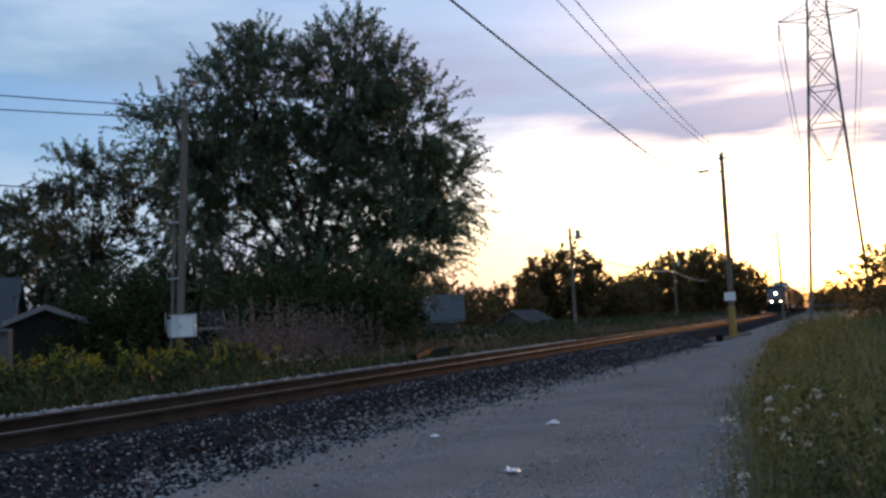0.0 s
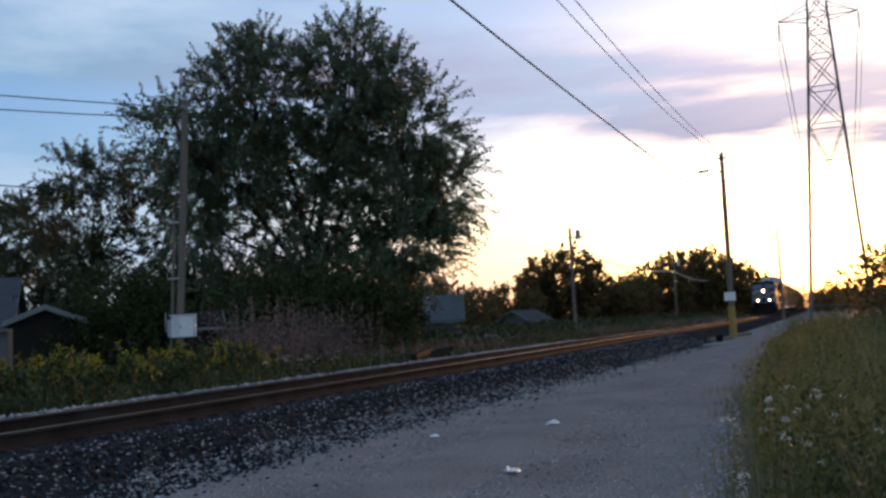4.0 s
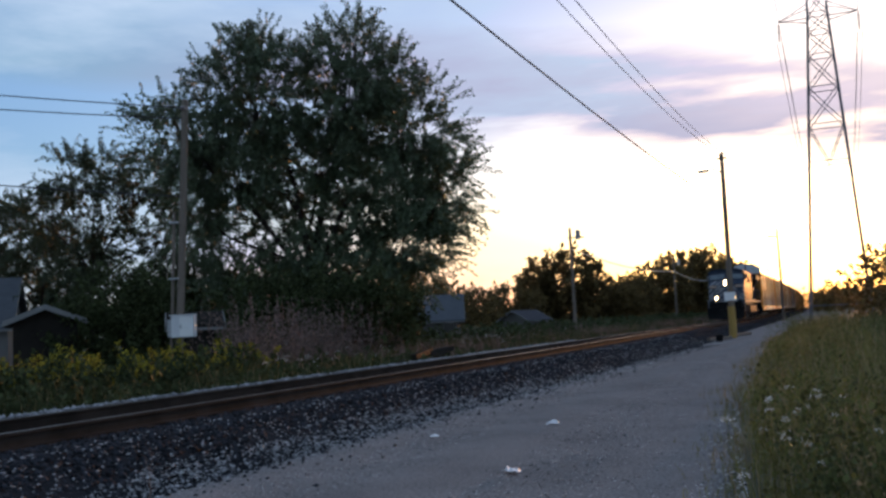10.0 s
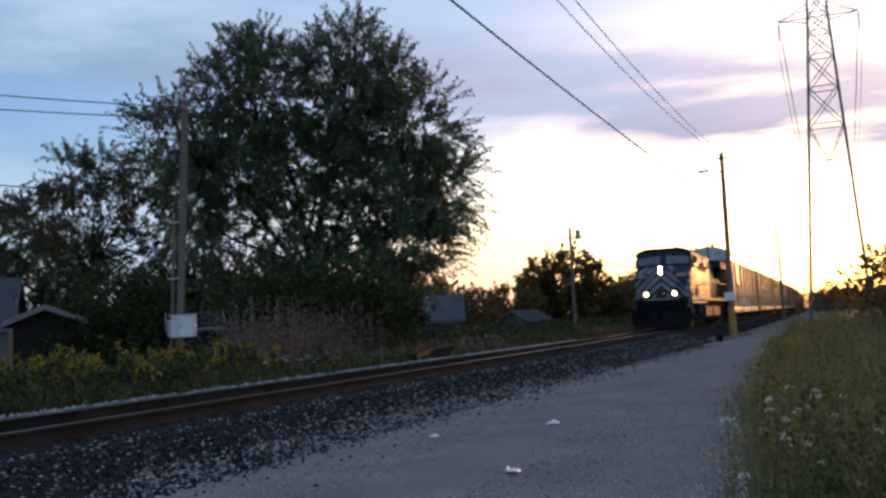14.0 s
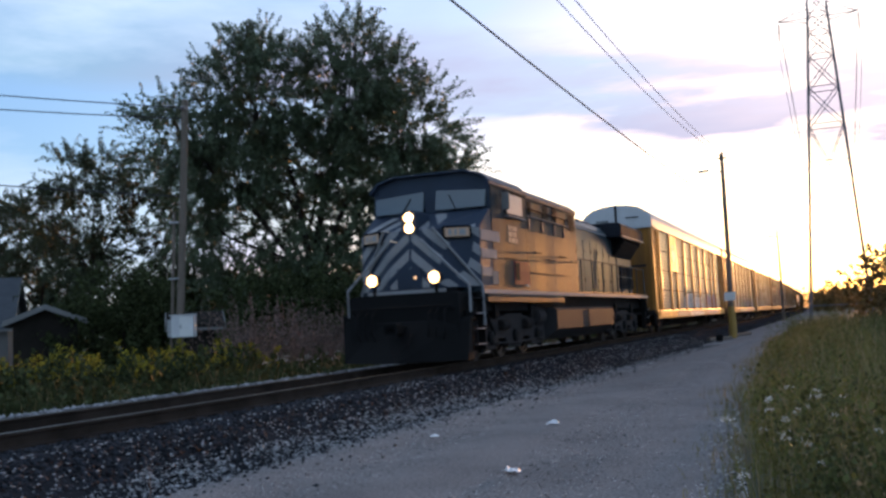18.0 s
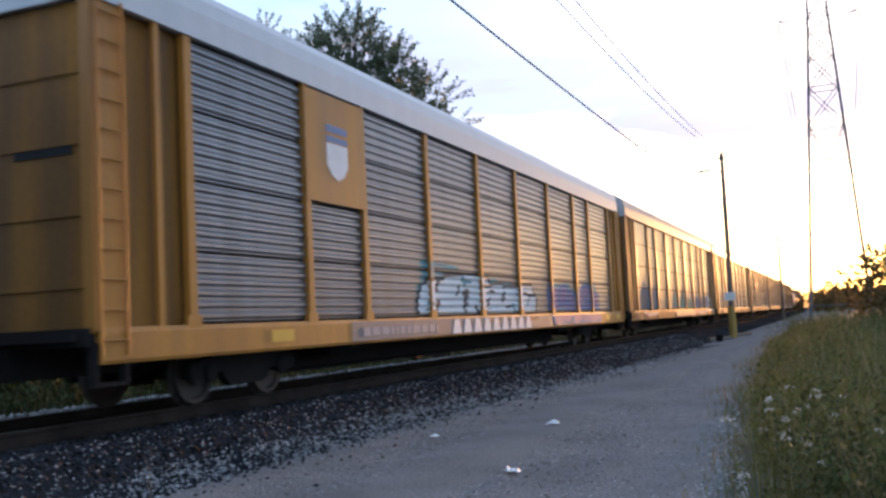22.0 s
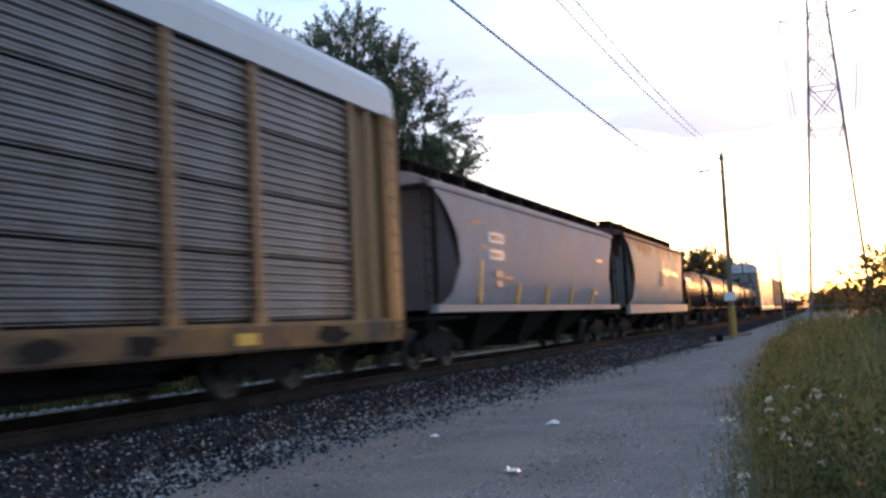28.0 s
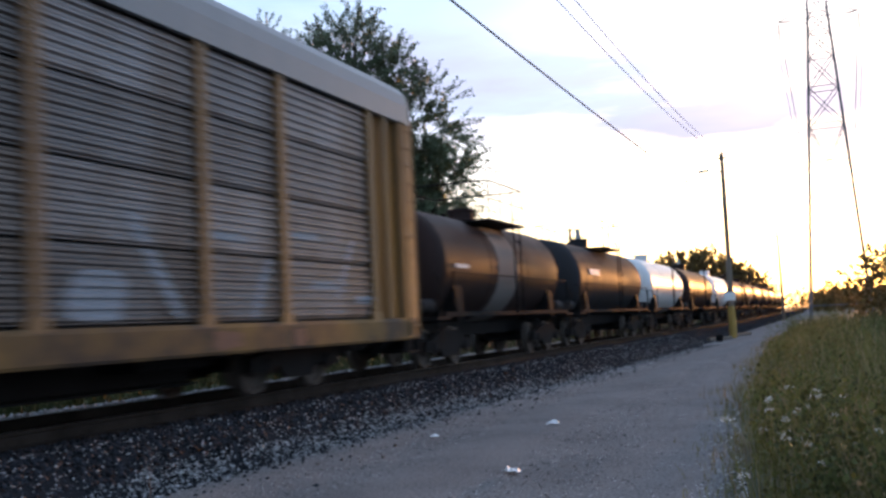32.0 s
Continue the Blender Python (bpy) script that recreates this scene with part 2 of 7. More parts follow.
M_SILL = material("dirty_yellow_sill", (0.17, 0.1, 0.035), 0.6, spec=0.2, vary=0.35, scale=1.6, grain=18, bump=0.06, amount=0.7, second=(0.05, 0.036, 0.026))
M_RACK_DOOR = material("dirty_dark_yellow_door", (0.3, 0.135, 0.02), 0.55, spec=0.2, vary=0.35, scale=1.3, grain=14, bump=0.06, streaks=True, amount=0.65, second=(0.15, 0.072, 0.02))
M_RACK_BROWN = material("dark_brown_rack_steel", (0.085, 0.06, 0.055), 0.5, vary=0.3, scale=1.3, grain=18, bump=0.06, streaks=True)
M_PANEL = material("galvanised_rack_panel", (0.225, 0.235, 0.255), 0.3, 0.62, vary=0.22, scale=1.4, grain=20, bump=0.02, streaks=True, second=(0.15, 0.142, 0.142), each=0.1)
M_PANEL_OLD = material("weathered_rack_panel", (0.185, 0.172, 0.172), 0.36, 0.5, vary=0.3, scale=1.1, grain=14, bump=0.05, second=(0.095, 0.072, 0.058), amount=0.65, each=0.26)
M_PANEL_DARK = material("dark_weathered_rack_panel", (0.125, 0.114, 0.112), 0.36, 0.45, vary=0.35, scale=1.6, grain=20, bump=0.08, streaks=True, second=(0.07, 0.057, 0.05), each=0.16)
M_PANEL_TAN = material("tan_steel_side", (0.185, 0.148, 0.132), 0.34, 0.28, spec=0.35, vary=0.2, scale=1.0, grain=18, bump=0.05, streaks=True, second=(0.14, 0.115, 0.105), each=0.14)
M_LOUVRE = material("perforated_steel", (0.115, 0.1, 0.096), 0.6, 0.0, vary=0.2, scale=2, grain=30, bump=0.1)
# Near-black puts the shade of open slots, gaps and interior into the colour.
M_SLOT_SHADE = material("open_slot_shadow", (0.012, 0.012, 0.014), 0.9, vary=0.1, bump=0)
M_HOPPER = material("lilac_grey_hopper_paint", (0.35, 0.315, 0.33), 0.68, spec=0.12, vary=0.2, scale=0.8, grain=14, bump=0.05, amount=0.6, second=(0.3, 0.25, 0.25))
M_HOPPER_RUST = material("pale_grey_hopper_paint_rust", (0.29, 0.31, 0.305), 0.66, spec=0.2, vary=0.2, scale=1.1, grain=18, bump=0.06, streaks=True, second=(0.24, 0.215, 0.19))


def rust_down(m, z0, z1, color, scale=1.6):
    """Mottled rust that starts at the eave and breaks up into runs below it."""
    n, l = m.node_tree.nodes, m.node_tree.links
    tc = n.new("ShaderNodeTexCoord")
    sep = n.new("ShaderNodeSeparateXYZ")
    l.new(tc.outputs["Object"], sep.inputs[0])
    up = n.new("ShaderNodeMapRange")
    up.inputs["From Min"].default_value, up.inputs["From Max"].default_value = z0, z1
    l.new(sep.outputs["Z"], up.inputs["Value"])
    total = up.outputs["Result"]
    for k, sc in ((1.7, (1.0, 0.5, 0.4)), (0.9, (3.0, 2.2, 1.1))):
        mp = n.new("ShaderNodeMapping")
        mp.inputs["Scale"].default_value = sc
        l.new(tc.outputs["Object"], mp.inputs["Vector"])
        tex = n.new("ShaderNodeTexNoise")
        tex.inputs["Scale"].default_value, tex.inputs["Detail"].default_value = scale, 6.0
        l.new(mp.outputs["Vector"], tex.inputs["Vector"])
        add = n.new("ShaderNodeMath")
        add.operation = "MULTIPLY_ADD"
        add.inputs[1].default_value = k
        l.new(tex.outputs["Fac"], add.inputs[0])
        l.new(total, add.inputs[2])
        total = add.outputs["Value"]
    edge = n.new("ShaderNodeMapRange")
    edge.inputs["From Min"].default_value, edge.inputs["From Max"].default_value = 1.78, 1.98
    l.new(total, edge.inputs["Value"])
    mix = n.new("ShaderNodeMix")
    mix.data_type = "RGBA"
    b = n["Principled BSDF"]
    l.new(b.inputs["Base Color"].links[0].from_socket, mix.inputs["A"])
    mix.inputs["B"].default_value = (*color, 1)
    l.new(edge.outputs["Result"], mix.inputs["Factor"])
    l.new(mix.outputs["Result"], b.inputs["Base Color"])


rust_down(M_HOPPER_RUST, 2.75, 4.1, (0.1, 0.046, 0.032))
M_RUST = material("rust", (0.22, 0.1, 0.055), 0.8, vary=0.35, scale=2.2, grain=20, bump=0.2, second=(0.14, 0.07, 0.045))
M_TANKBLACK = material("black_tank_paint", (0.032, 0.035, 0.043), 0.5, spec=0.014, vary=0.25, scale=1.2, grain=16, bump=0.05, streaks=True, second=(0.03, 0.027, 0.026))
M_TANKBROWN = material("dirty_brown_tank", (0.04, 0.028, 0.026), 0.45, spec=0.02, vary=0.3, scale=1.1, grain=16, bump=0.05, streaks=True)
M_TANKWHITE = material("white_tank", (0.68, 0.68, 0.68), 0.35, vary=0.12, scale=1.1, grain=16, bump=0.04, streaks=True)
M_MARK_W = material("white_marking", (0.7, 0.71, 0.72), 0.5, vary=0.15, scale=4, grain=20, bump=0)
M_SILVER = material("silver_spray_paint", (0.27, 0.28, 0.31), 0.5, vary=0.2, scale=2, grain=20, bump=0)
M_DIRT = material("pale_dirt_run", (0.12, 0.115, 0.1), 0.8, spec=0.1, vary=0.4, scale=3, grain=20, bump=0, streaks=True)
# Emissive amber that puts the glare halo round each lit lamp.
M_GLOW = material("lamp_halo", (0.8, 0.5, 0.2), 0.3, vary=0.0, bump=0, emit=(1.0, 0.5, 0.16), power=2.5)
M_MARK_N = material("navy_marking", (0.025, 0.08, 0.16), 0.5, vary=0.2, scale=4, grain=20, bump=0)
M_MARK_D = material("dim_white_marking", (0.13, 0.145, 0.16), 0.5, vary=0.2, scale=4, grain=20, bump=0)
M_MARK_Y = material("yellow_marking", (0.62, 0.36, 0.03), 0.5, vary=0.15, scale=4, grain=20, bump=0)
M_MARK_B = material("blue_marking", (0.05, 0.16, 0.36), 0.5, vary=0.2, scale=4, grain=20, bump=0)
M_MARK_R = material("red_marking", (0.33, 0.07, 0.05), 0.5, vary=0.2, scale=4, grain=20, bump=0)
M_MARK_G = material("green_spray_paint", (0.19, 0.3, 0.2), 0.5, vary=0.25, scale=3, grain=20, bump=0)
M_MARK_T = material("teal_spray_paint", (0.1, 0.26, 0.3), 0.5, vary=0.25, scale=3, grain=20, bump=0)
M_MARK_P = material("purple_spray_paint", (0.2, 0.15, 0.31), 0.5, vary=0.25, scale=3, grain=20, bump=0)
M_MARK_K = material("black_spray_paint", (0.02, 0.022, 0.03), 0.5, vary=0.25, scale=3, grain=20, bump=0)


# ---- mesh building ----
class Shape:
    """Collects the corners and faces of one mesh."""

    def __init__(self):
        self.v, self.f = [], []

    def add(self, verts, faces, m=None):
        k = len(self.v)
        if m is not None:
            verts = [m @ Vector(p) for p in verts]
        self.v += [tuple(p) for p in verts]
        self.f += [tuple(i + k for i in f) for f in faces]
        return self

    def box(self, x0, x1, y0, y1, z0, z1, c=0.0, m=None):
        """A box; c bevels its four edges along y."""
        if c <= 0:
            vs = [(x, y, z) for z in (z0, z1) for y in (y0, y1) for x in (x0, x1)]
            return self.add(vs, [(0, 2, 3, 1), (4, 5, 7, 6), (0, 1, 5, 4), (1, 3, 7, 5), (3, 2, 6, 7), (2, 0, 4, 6)], m)
        prof = [(x0 + c, z0), (x1 - c, z0), (x1, z0 + c), (x1, z1 - c), (x1 - c, z1), (x0 + c, z1), (x0, z1 - c), (x0, z0 + c)]
        return self.prism_y(prof, y0, y1, m)

    def prism_y(self, prof, y0, y1, m=None, y_of=None):
        """A profile of (x, z) corners pulled along y."""
        n = len(prof)
        vs = [(x, y0, z) for x, z in prof] + [(x, y1, z) for x, z in prof]
        fs = [tuple(range(n)), tuple(range(2 * n - 1, n - 1, -1))]
        fs += [((i + 1) % n, i, i + n, (i + 1) % n + n) for i in range(n)]
        return self.add(vs, fs, m)

    def prism_x(self, prof, x0, x1, m=None):
        """A profile of (y, z) corners pulled along x."""
        n = len(prof)
        vs = [(x0, y, z) for y, z in prof] + [(x1, y, z) for y, z in prof]
        fs = [tuple(range(n - 1, -1, -1)), tuple(range(n, 2 * n))]
        fs += [(i, (i + 1) % n, (i + 1) % n + n, i + n) for i in range(n)]
        return self.add(vs, fs, m)

    def tube(self, a, b, r0, r1=None, n=8, caps=True):
        a, b = Vector(a), Vector(b)
        r1 = r0 if r1 is None else r1
        d = (b - a)
        if d.length < 1e-6:
            return self
        q = d.to_track_quat("Z", "Y").to_matrix()
        vs = []
        for p, r in ((a, r0), (b, r1)):
            for i in range(n):
                t = 2 * math.pi * i / n
                vs.append(p + q @ Vector((r * math.cos(t), r * math.sin(t), 0)))
        fs = [(i, (i + 1) % n, (i + 1) % n + n, i + n) for i in range(n)]
        if caps:
            fs += [tuple(range(n - 1, -1, -1)), tuple(range(n, 2 * n))]
        return self.add(vs, fs)

    def path(self, pts, r, n=6, r1=None):
        """One bent tube through all the points."""
        pts = [Vector(p) for p in pts]
        k = len(pts)
        vs, fs = [], []
        for j, p in enumerate(pts):
            d = (pts[min(j + 1, k - 1)] - pts[max(j - 1, 0)]).normalized()
            u = d.cross(Vector((0.13, 0.27, 0.95)) if abs(d.z) < 0.9 else Vector((0.95, 0.13, 0.2))).normalized()
            w = d.cross(u)
            q = r if r1 is None else r + (r1 - r) * j / (k - 1)
            vs += [p + (u * math.cos(2 * math.pi * i / n) + w * math.sin(2 * math.pi * i / n)) * q for i in range(n)]
        for j in range(k - 1):
            fs += [(j * n + i, j * n + (i + 1) % n, (j + 1) * n + (i + 1) % n, (j + 1) * n + i) for i in range(n)]
        fs += [tuple(range(n - 1, -1, -1)), tuple(range((k - 1) * n, k * n))]
        return self.add(vs, fs)

    def turned_x(self, rings, n=20, cy=0.0, cz=0.0):
        """A body turned round an axis along x: rings of (x, radius)."""
        vs = []
        for x, r in rings:
            vs += [(x, cy + r * math.cos(2 * math.pi * i / n), cz + r * math.sin(2 * math.pi * i / n)) for i in range(n)]
        fs = []
        for k in range(len(rings) - 1):
            fs += [(k * n + i, k * n + (i + 1) % n, (k + 1) * n + (i + 1) % n, (k + 1) * n + i) for i in range(n)]
        fs += [tuple(range(n - 1, -1, -1)), tuple(range((len(rings) - 1) * n, len(rings) * n))]
        return self.add(vs, fs)

    def turned_y(self, rings, n=28, cx=0.0, cz=0.0):
        vs = []
        for y, r in rings:
            vs += [(cx + r * math.cos(2 * math.pi * i / n), y, cz + r * math.sin(2 * math.pi * i / n)) for i in range(n)]
        fs = []
        for k in range(len(rings) - 1):
            fs += [(k * n + (i + 1) % n, k * n + i, (k + 1) * n + i, (k + 1) * n + (i + 1) % n) for i in range(n)]
        fs += [tuple(range(n)), tuple(range(len(rings) * n - 1, (len(rings) - 1) * n - 1, -1))]
        return self.add(vs, fs)

    def mesh(self, name, mat, smooth=False):
        me = bpy.data.meshes.new(name)
        me.from_pydata(self.v, [], self.f)
        me.materials.append(mat)
        if smooth:
            me.polygons.foreach_set("use_smooth", [True] * len(me.polygons))
            me.set_sharp_from_angle(angle=radians(40))
        me.update()
        return me


def thing(name, label, category, group="", kind="", m=None):
    ob = new(name)
    ob.empty_display_size = 0.3
    if m is not None:
        ob.matrix_basis = m
    return tagged(ob, label, category, group, kind)


def part(name, shape, mat, parent, label="", m=None, smooth=False):
    me = shape if isinstance(shape, bpy.types.Mesh) else shape.mesh(name, mat, smooth)
    ob = new(name, me)
    ob.parent = parent
    if m is not None:
        ob.matrix_basis = m
    return tagged(ob, label)


def solo(name, shape, mat, label, category, group="", kind="", m=None, smooth=False):
    me = shape if isinstance(shape, bpy.types.Mesh) else shape.mesh(name, mat, smooth)
    ob = new(name, me)
    if m is not None:
        ob.matrix_basis = m
    return tagged(ob, label, category, group, kind)


def cloud(name, verts, faces, mat):
    """A mesh from numpy arrays of corners and of equal-sided faces."""
    me = bpy.data.meshes.new(name)
    nf, k = faces.shape
    me.vertices.add(len(verts))
    me.vertices.foreach_set("co", np.asarray(verts, np.float32).ravel())
    me.loops.add(nf * k)
    me.loops.foreach_set("vertex_index", faces.astype(np.int32).ravel())
    me.polygons.add(nf)
    me.polygons.foreach_set("loop_start", np.arange(0, nf * k, k, dtype=np.int32))
    me.update(calc_edges=True)
    me.materials.append(mat)
    return me


# ---- ground, road, track bed ----
def sheet(name, xs, ys, z_of, mat, label, category, kind="structure"):
    v = np.array([(x, y, z_of(x, y)) for y in ys for x in xs], np.float32)
    n = len(xs)
    f = np.array([(j * n + i, j * n + i + 1, (j + 1) * n + i + 1, (j + 1) * n + i) for j in range(len(ys) - 1) for i in range(n - 1)])
    ob = new(name, cloud(name, v, f, mat))
    return tagged(ob, label, category, "", kind)


def spread(lo, hi, near, steps):
    """Values that lie close together round near and wide apart far off."""
    t = np.linspace(-1, 1, steps)
    return [near + (np.sign(u) * abs(u) ** 3) * ((hi - near) if u > 0 else (near - lo)) for u in t]


def lumps(x, y, k, a):
    return a * noise.noise(Vector((x * k, y * k, 3.1)))


def ground_z(x, y):
    far = min(1.0, max(0.0, (math.hypot(x, y) - 60) / 400))
    base = -0.05 + lumps(x, y, 0.25, 0.05) * (1 - far)
    if x < -3.0:
        base += -0.15 * min(1.0, (-3.0 - x) / 4)
    if x > 8.0:
        base += 0.12 * min(1.0, (x - 8.0) / 6)
    return base


sheet("ground", sorted(spread(-1600, 1600, 3.0, 91)), sorted(spread(-900, 2400, 20.0, 91)), ground_z, M_SOIL,
      "weedy dark soil with short grass reaching the horizon", "ground")

ROAD_L = ((-60, 2.2), (8, 2.3), (15, 2.2), (21, 2.5), (34, 2.7), (50, 3.3), (90, 3.0), (140, 2.6), (260, 0.5), (420, -4.0))
ROAD_R = ((-60, 8.6), (4, 8.2), (8.5, 7.8), (16, 7.0), (38, 5.8), (90, 4.9), (140, 4.6), (260, 2.6), (420, -2.0))


def along(table, y):
    for (a, u), (b, w) in zip(table, table[1:]):
        if y <= b:
            return u + (w - u) * max(0.0, (y - a) / (b - a))
    return table[-1][1]


def road_mesh():
    ys = [-60, -40, -20, -10] + list(np.arange(-5, 60, 0.35)) + list(np.arange(60, 420, 6))
    n = 22
    v, f = [], []
    for j, y in enumerate(ys):
        a, b = along(ROAD_L, y) - 0.5, along(ROAD_R, y) + 0.35
        a += 0.25 * noise.noise(Vector((0, y * 0.6, 1)))
        b += 0.3 * noise.noise(Vector((0, y * 0.5, 7)))
        for i in range(n):
            u = i / (n - 1)
            x = a + (b - a) * u
            crown = 0.03 * math.sin(math.pi * u)
            rut = -0.02 * (math.exp(-((u - 0.33) / 0.07) ** 2) + math.exp(-((u - 0.7) / 0.07) ** 2))
            edge = -0.16 if i in (0, n - 1) else 0.0
            v.append((x, y, 0.02 + crown + rut + edge + 0.012 * noise.noise(Vector((x * 2.2, y * 2.2, 0)))))
    for j in range(len(ys) - 1):
        for i in range(n - 1):
            f.append((j * n + i, j * n + i + 1, (j + 1) * n + i + 1, (j + 1) * n + i))
    return cloud("road", np.array(v), np.array(f), M_ROAD)


tagged(new("road", road_mesh()), "pale crushed limestone service road beside the track", "road", "", "structure")

BED = ((-4.1, -0.2), (-3.2, 0.42), (-2.5, 0.5), (-1.75, 0.46), (-0.9, 0.45), (0, 0.45), (0.9, 0.45), (1.7, 0.43), (2.2, 0.2), (2.75, -0.02))
bed_y = [-90, -60, -30] + list(np.arange(-10, 90, 0.5)) + list(np.arange(90, 520, 8))
bed_v = np.array([(x + track_x(y) + 0.1 * noise.noise(Vector((x, y * 0.5, 5))) * (abs(x) > 2), y, z + 0.02 * noise.noise(Vector((x * 3, y * 1.5, 2))))
                  for y in bed_y for x, z in BED])
nb = len(BED)
bed_f = np.array([(j * nb + i, j * nb + i + 1, (j + 1) * nb + i + 1, (j + 1) * nb + i) for j in range(len(bed_y) - 1) for i in range(nb - 1)])
tagged(new("ballast_bed", cloud("ballast_bed", bed_v, bed_f, M_BALLAST)), "dark crushed stone bank that carries the rails", "track bed", "", "structure")


def bed_height(x):
    for (a, u), (b, w) in zip(BED, BED[1:]):
        if a <= x <= b:
            return u + (w - u) * (x - a) / (b - a)
    return -0.05


def stones(name, spots, mat, label, category, flat=1.0):
    """Angular stones: (x, y, z, size) each, eight faces."""
    rng = np.random.default_rng(5)
    p = np.array(spots)
    n = len(p)
    base = np.array([(1, 0, 0), (0, 1, 0), (-1, 0, 0), (0, -1, 0), (0, 0, 0.75), (0, 0, -0.6)], float)
    tri = np.array([(0, 1, 4), (1, 2, 4), (2, 3, 4), (3, 0, 4), (1, 0, 5), (2, 1, 5), (3, 2, 5), (0, 3, 5)])
    jit = base[None] * rng.uniform(0.6, 1.25, (n, 6, 3)) + rng.uniform(-0.25, 0.25, (n, 6, 3))
    a = rng.uniform(0, 6.28, n)
    c, s = np.cos(a), np.sin(a)
    x = jit[..., 0] * c[:, None] - jit[..., 1] * s[:, None]
    y = jit[..., 0] * s[:, None] + jit[..., 1] * c[:, None]
    v = np.stack([x, y, jit[..., 2] * flat], -1) * p[:, None, 3:4] + p[:, None, :3]
    f = (tri[None] + 6 * np.arange(n)[:, None, None]).reshape(-1, 3)
    return tagged(new(name, cloud(name, v.reshape(-1, 3), f, mat)), label, category, "", "stuff")


rng = np.random.default_rng(11)
spots = []
for _ in range(34000):
    y = 3.0 + 60 * rng.random() ** 1.6
    x = rng.uniform(0.85, 2.75) + (0.3 * noise.noise(Vector((y * 0.9, 2.0, 4.0))) if rng.random() < 0.35 else 0.0)
    spots.append((x + track_x(y), y, bed_height(x) + 0.004, rng.uniform(0.022, 0.052)))
for _ in range(3500):
    y = 8 + 60 * rng.random() ** 1.5
    x = rng.uniform(-2.4, 0.6)
    spots.append((x + track_x(y), y, bed_height(x) + 0.004, rng.uniform(0.025, 0.05)))
for _ in range(3500):
    y = 4.0 + 40 * rng.random() ** 1.6
    x = along(ROAD_L, y) - 0.2 + abs(rng.normal(0, 0.5))
    spots.append((x + track_x(y), y, 0.035, rng.uniform(0.018, 0.042)))
for _ in range(9000):
    y = 16.0 + 75 * rng.random()
    x = rng.uniform(2.0, max(2.5, along(ROAD_L, y) - 0.1))
    spots.append((x + track_x(y), y, max(0.03, bed_height(x) + 0.004), rng.uniform(0.025, 0.055)))
stones("ballast_stones", spots, M_STONE, "loose dark grey crushed track ballast", "ballast")
spots = []
for _ in range(2300):
    y = 4 + 40 * rng.random() ** 2.2
    x = -2.8 + rng.normal(0, 0.26)
    spots.append((x, y, bed_height(max(-4.1, x)) + 0.02, rng.uniform(0.025, 0.06)))
for _ in range(3400):
    y = 4.0 + 45 * rng.random() ** 1.5
    x = 1.1 + 1.7 * rng.random() ** 0.75
    spots.append((x, y, bed_height(x) + 0.024, rng.uniform(0.01, 0.026)))
for _ in range(1800):
    y = 4.0 + 18 * rng.random() ** 1.3
    x = 2.6 + rng.normal(0, 0.2)
    spots.append((x + track_x(y), y, bed_height(min(x, 2.75)) + 0.03, rng.uniform(0.012, 0.03)))
stones("pale_shoulder_stones", spots, M_PALE_STONE, "pale washed stones along the shoulders of the bed", "gravel")
spots = []
for _ in range(42000):
    y = 4.5 + 45 * rng.random() ** 2
    a, b = along(ROAD_L, y) - 0.25, along(ROAD_R, y) + 0.3
    u = rng.random()
    if rng.random() < 0.6:
        u = u ** 2.6 if rng.random() < 0.7 else 1 - u ** 3
    spots.append((a + (b - a) * u, y, 0.021 + 0.022 * math.sin(math.pi * u), rng.uniform(0.006, 0.017) if 0.12 < u < 0.93 else rng.uniform(0.008, 0.026)))
for _ in range(7000):
    y = 4.5 + 36 * rng.random() ** 1.6
    x = along(ROAD_L, y) + abs(rng.normal(0, 0.55)) - 0.15
    spots.append((x, y, 0.03, rng.uniform(0.008, 0.026)))
for _ in range(5500):
    y = 4.5 + 24 * rng.random() ** 1.4
    x = along(ROAD_L, y) + rng.normal(0.2, 0.2) + 0.35 * noise.noise(Vector((y * 0.8, 3.0, 8.0)))
    if noise.noise(Vector((x * 1.3, y * 0.9, 12.0))) > -0.15:
        spots.append((x, y, max(0.03, bed_height(x) + 0.012 if x < 2.75 else 0.03), rng.uniform(0.016, 0.04)))
dark_chips = spots[::4]
stones("dark_road_gravel", [(x, y, z, k * 1.1) for x, y, z, k in dark_chips], M_STONE, "dark chips mixed into the road's gravel", "gravel", 0.45)
stones("road_gravel", spots, M_ROAD_STONE, "loose pale limestone chips scattered over the road", "gravel", 0.4)

# the track: rails and ties
rail_track = thing("railway_track", "single railway track with rusty rails on creosoted wooden ties", "railway track", "", "structure")


def rail_shape(lat, top):
    """The rail's section, or its polished running band, swept along the track."""
    if top:
        prof = [(-0.03, 0.0), (0.03, 0.0), (0.027, 0.003), (-0.027, 0.003)]
    else:
        prof = [(-0.07, -0.172), (0.07, -0.172), (0.07, -0.162), (0.012, -0.145), (0.01, -0.045), (0.037, -0.035), (0.037, -0.006), (0.03, 0.0),
                (-0.03, 0.0), (-0.037, -0.006), (-0.037, -0.035), (-0.01, -0.045), (-0.012, -0.145), (-0.07, -0.162)]
    ys = [-90, -40, -10, 0] + list(range(5, 520, 5))
    n = len(prof)
    sh = Shape()
    v = [(lat + track_x(y) + a, y, ZR + b) for y in ys for a, b in prof]
    f = [(j * n + (i + 1) % n, j * n + i, (j + 1) * n + i, (j + 1) * n + (i + 1) % n) for j in range(len(ys) - 1) for i in range(n)]
    return sh.add(v, f)


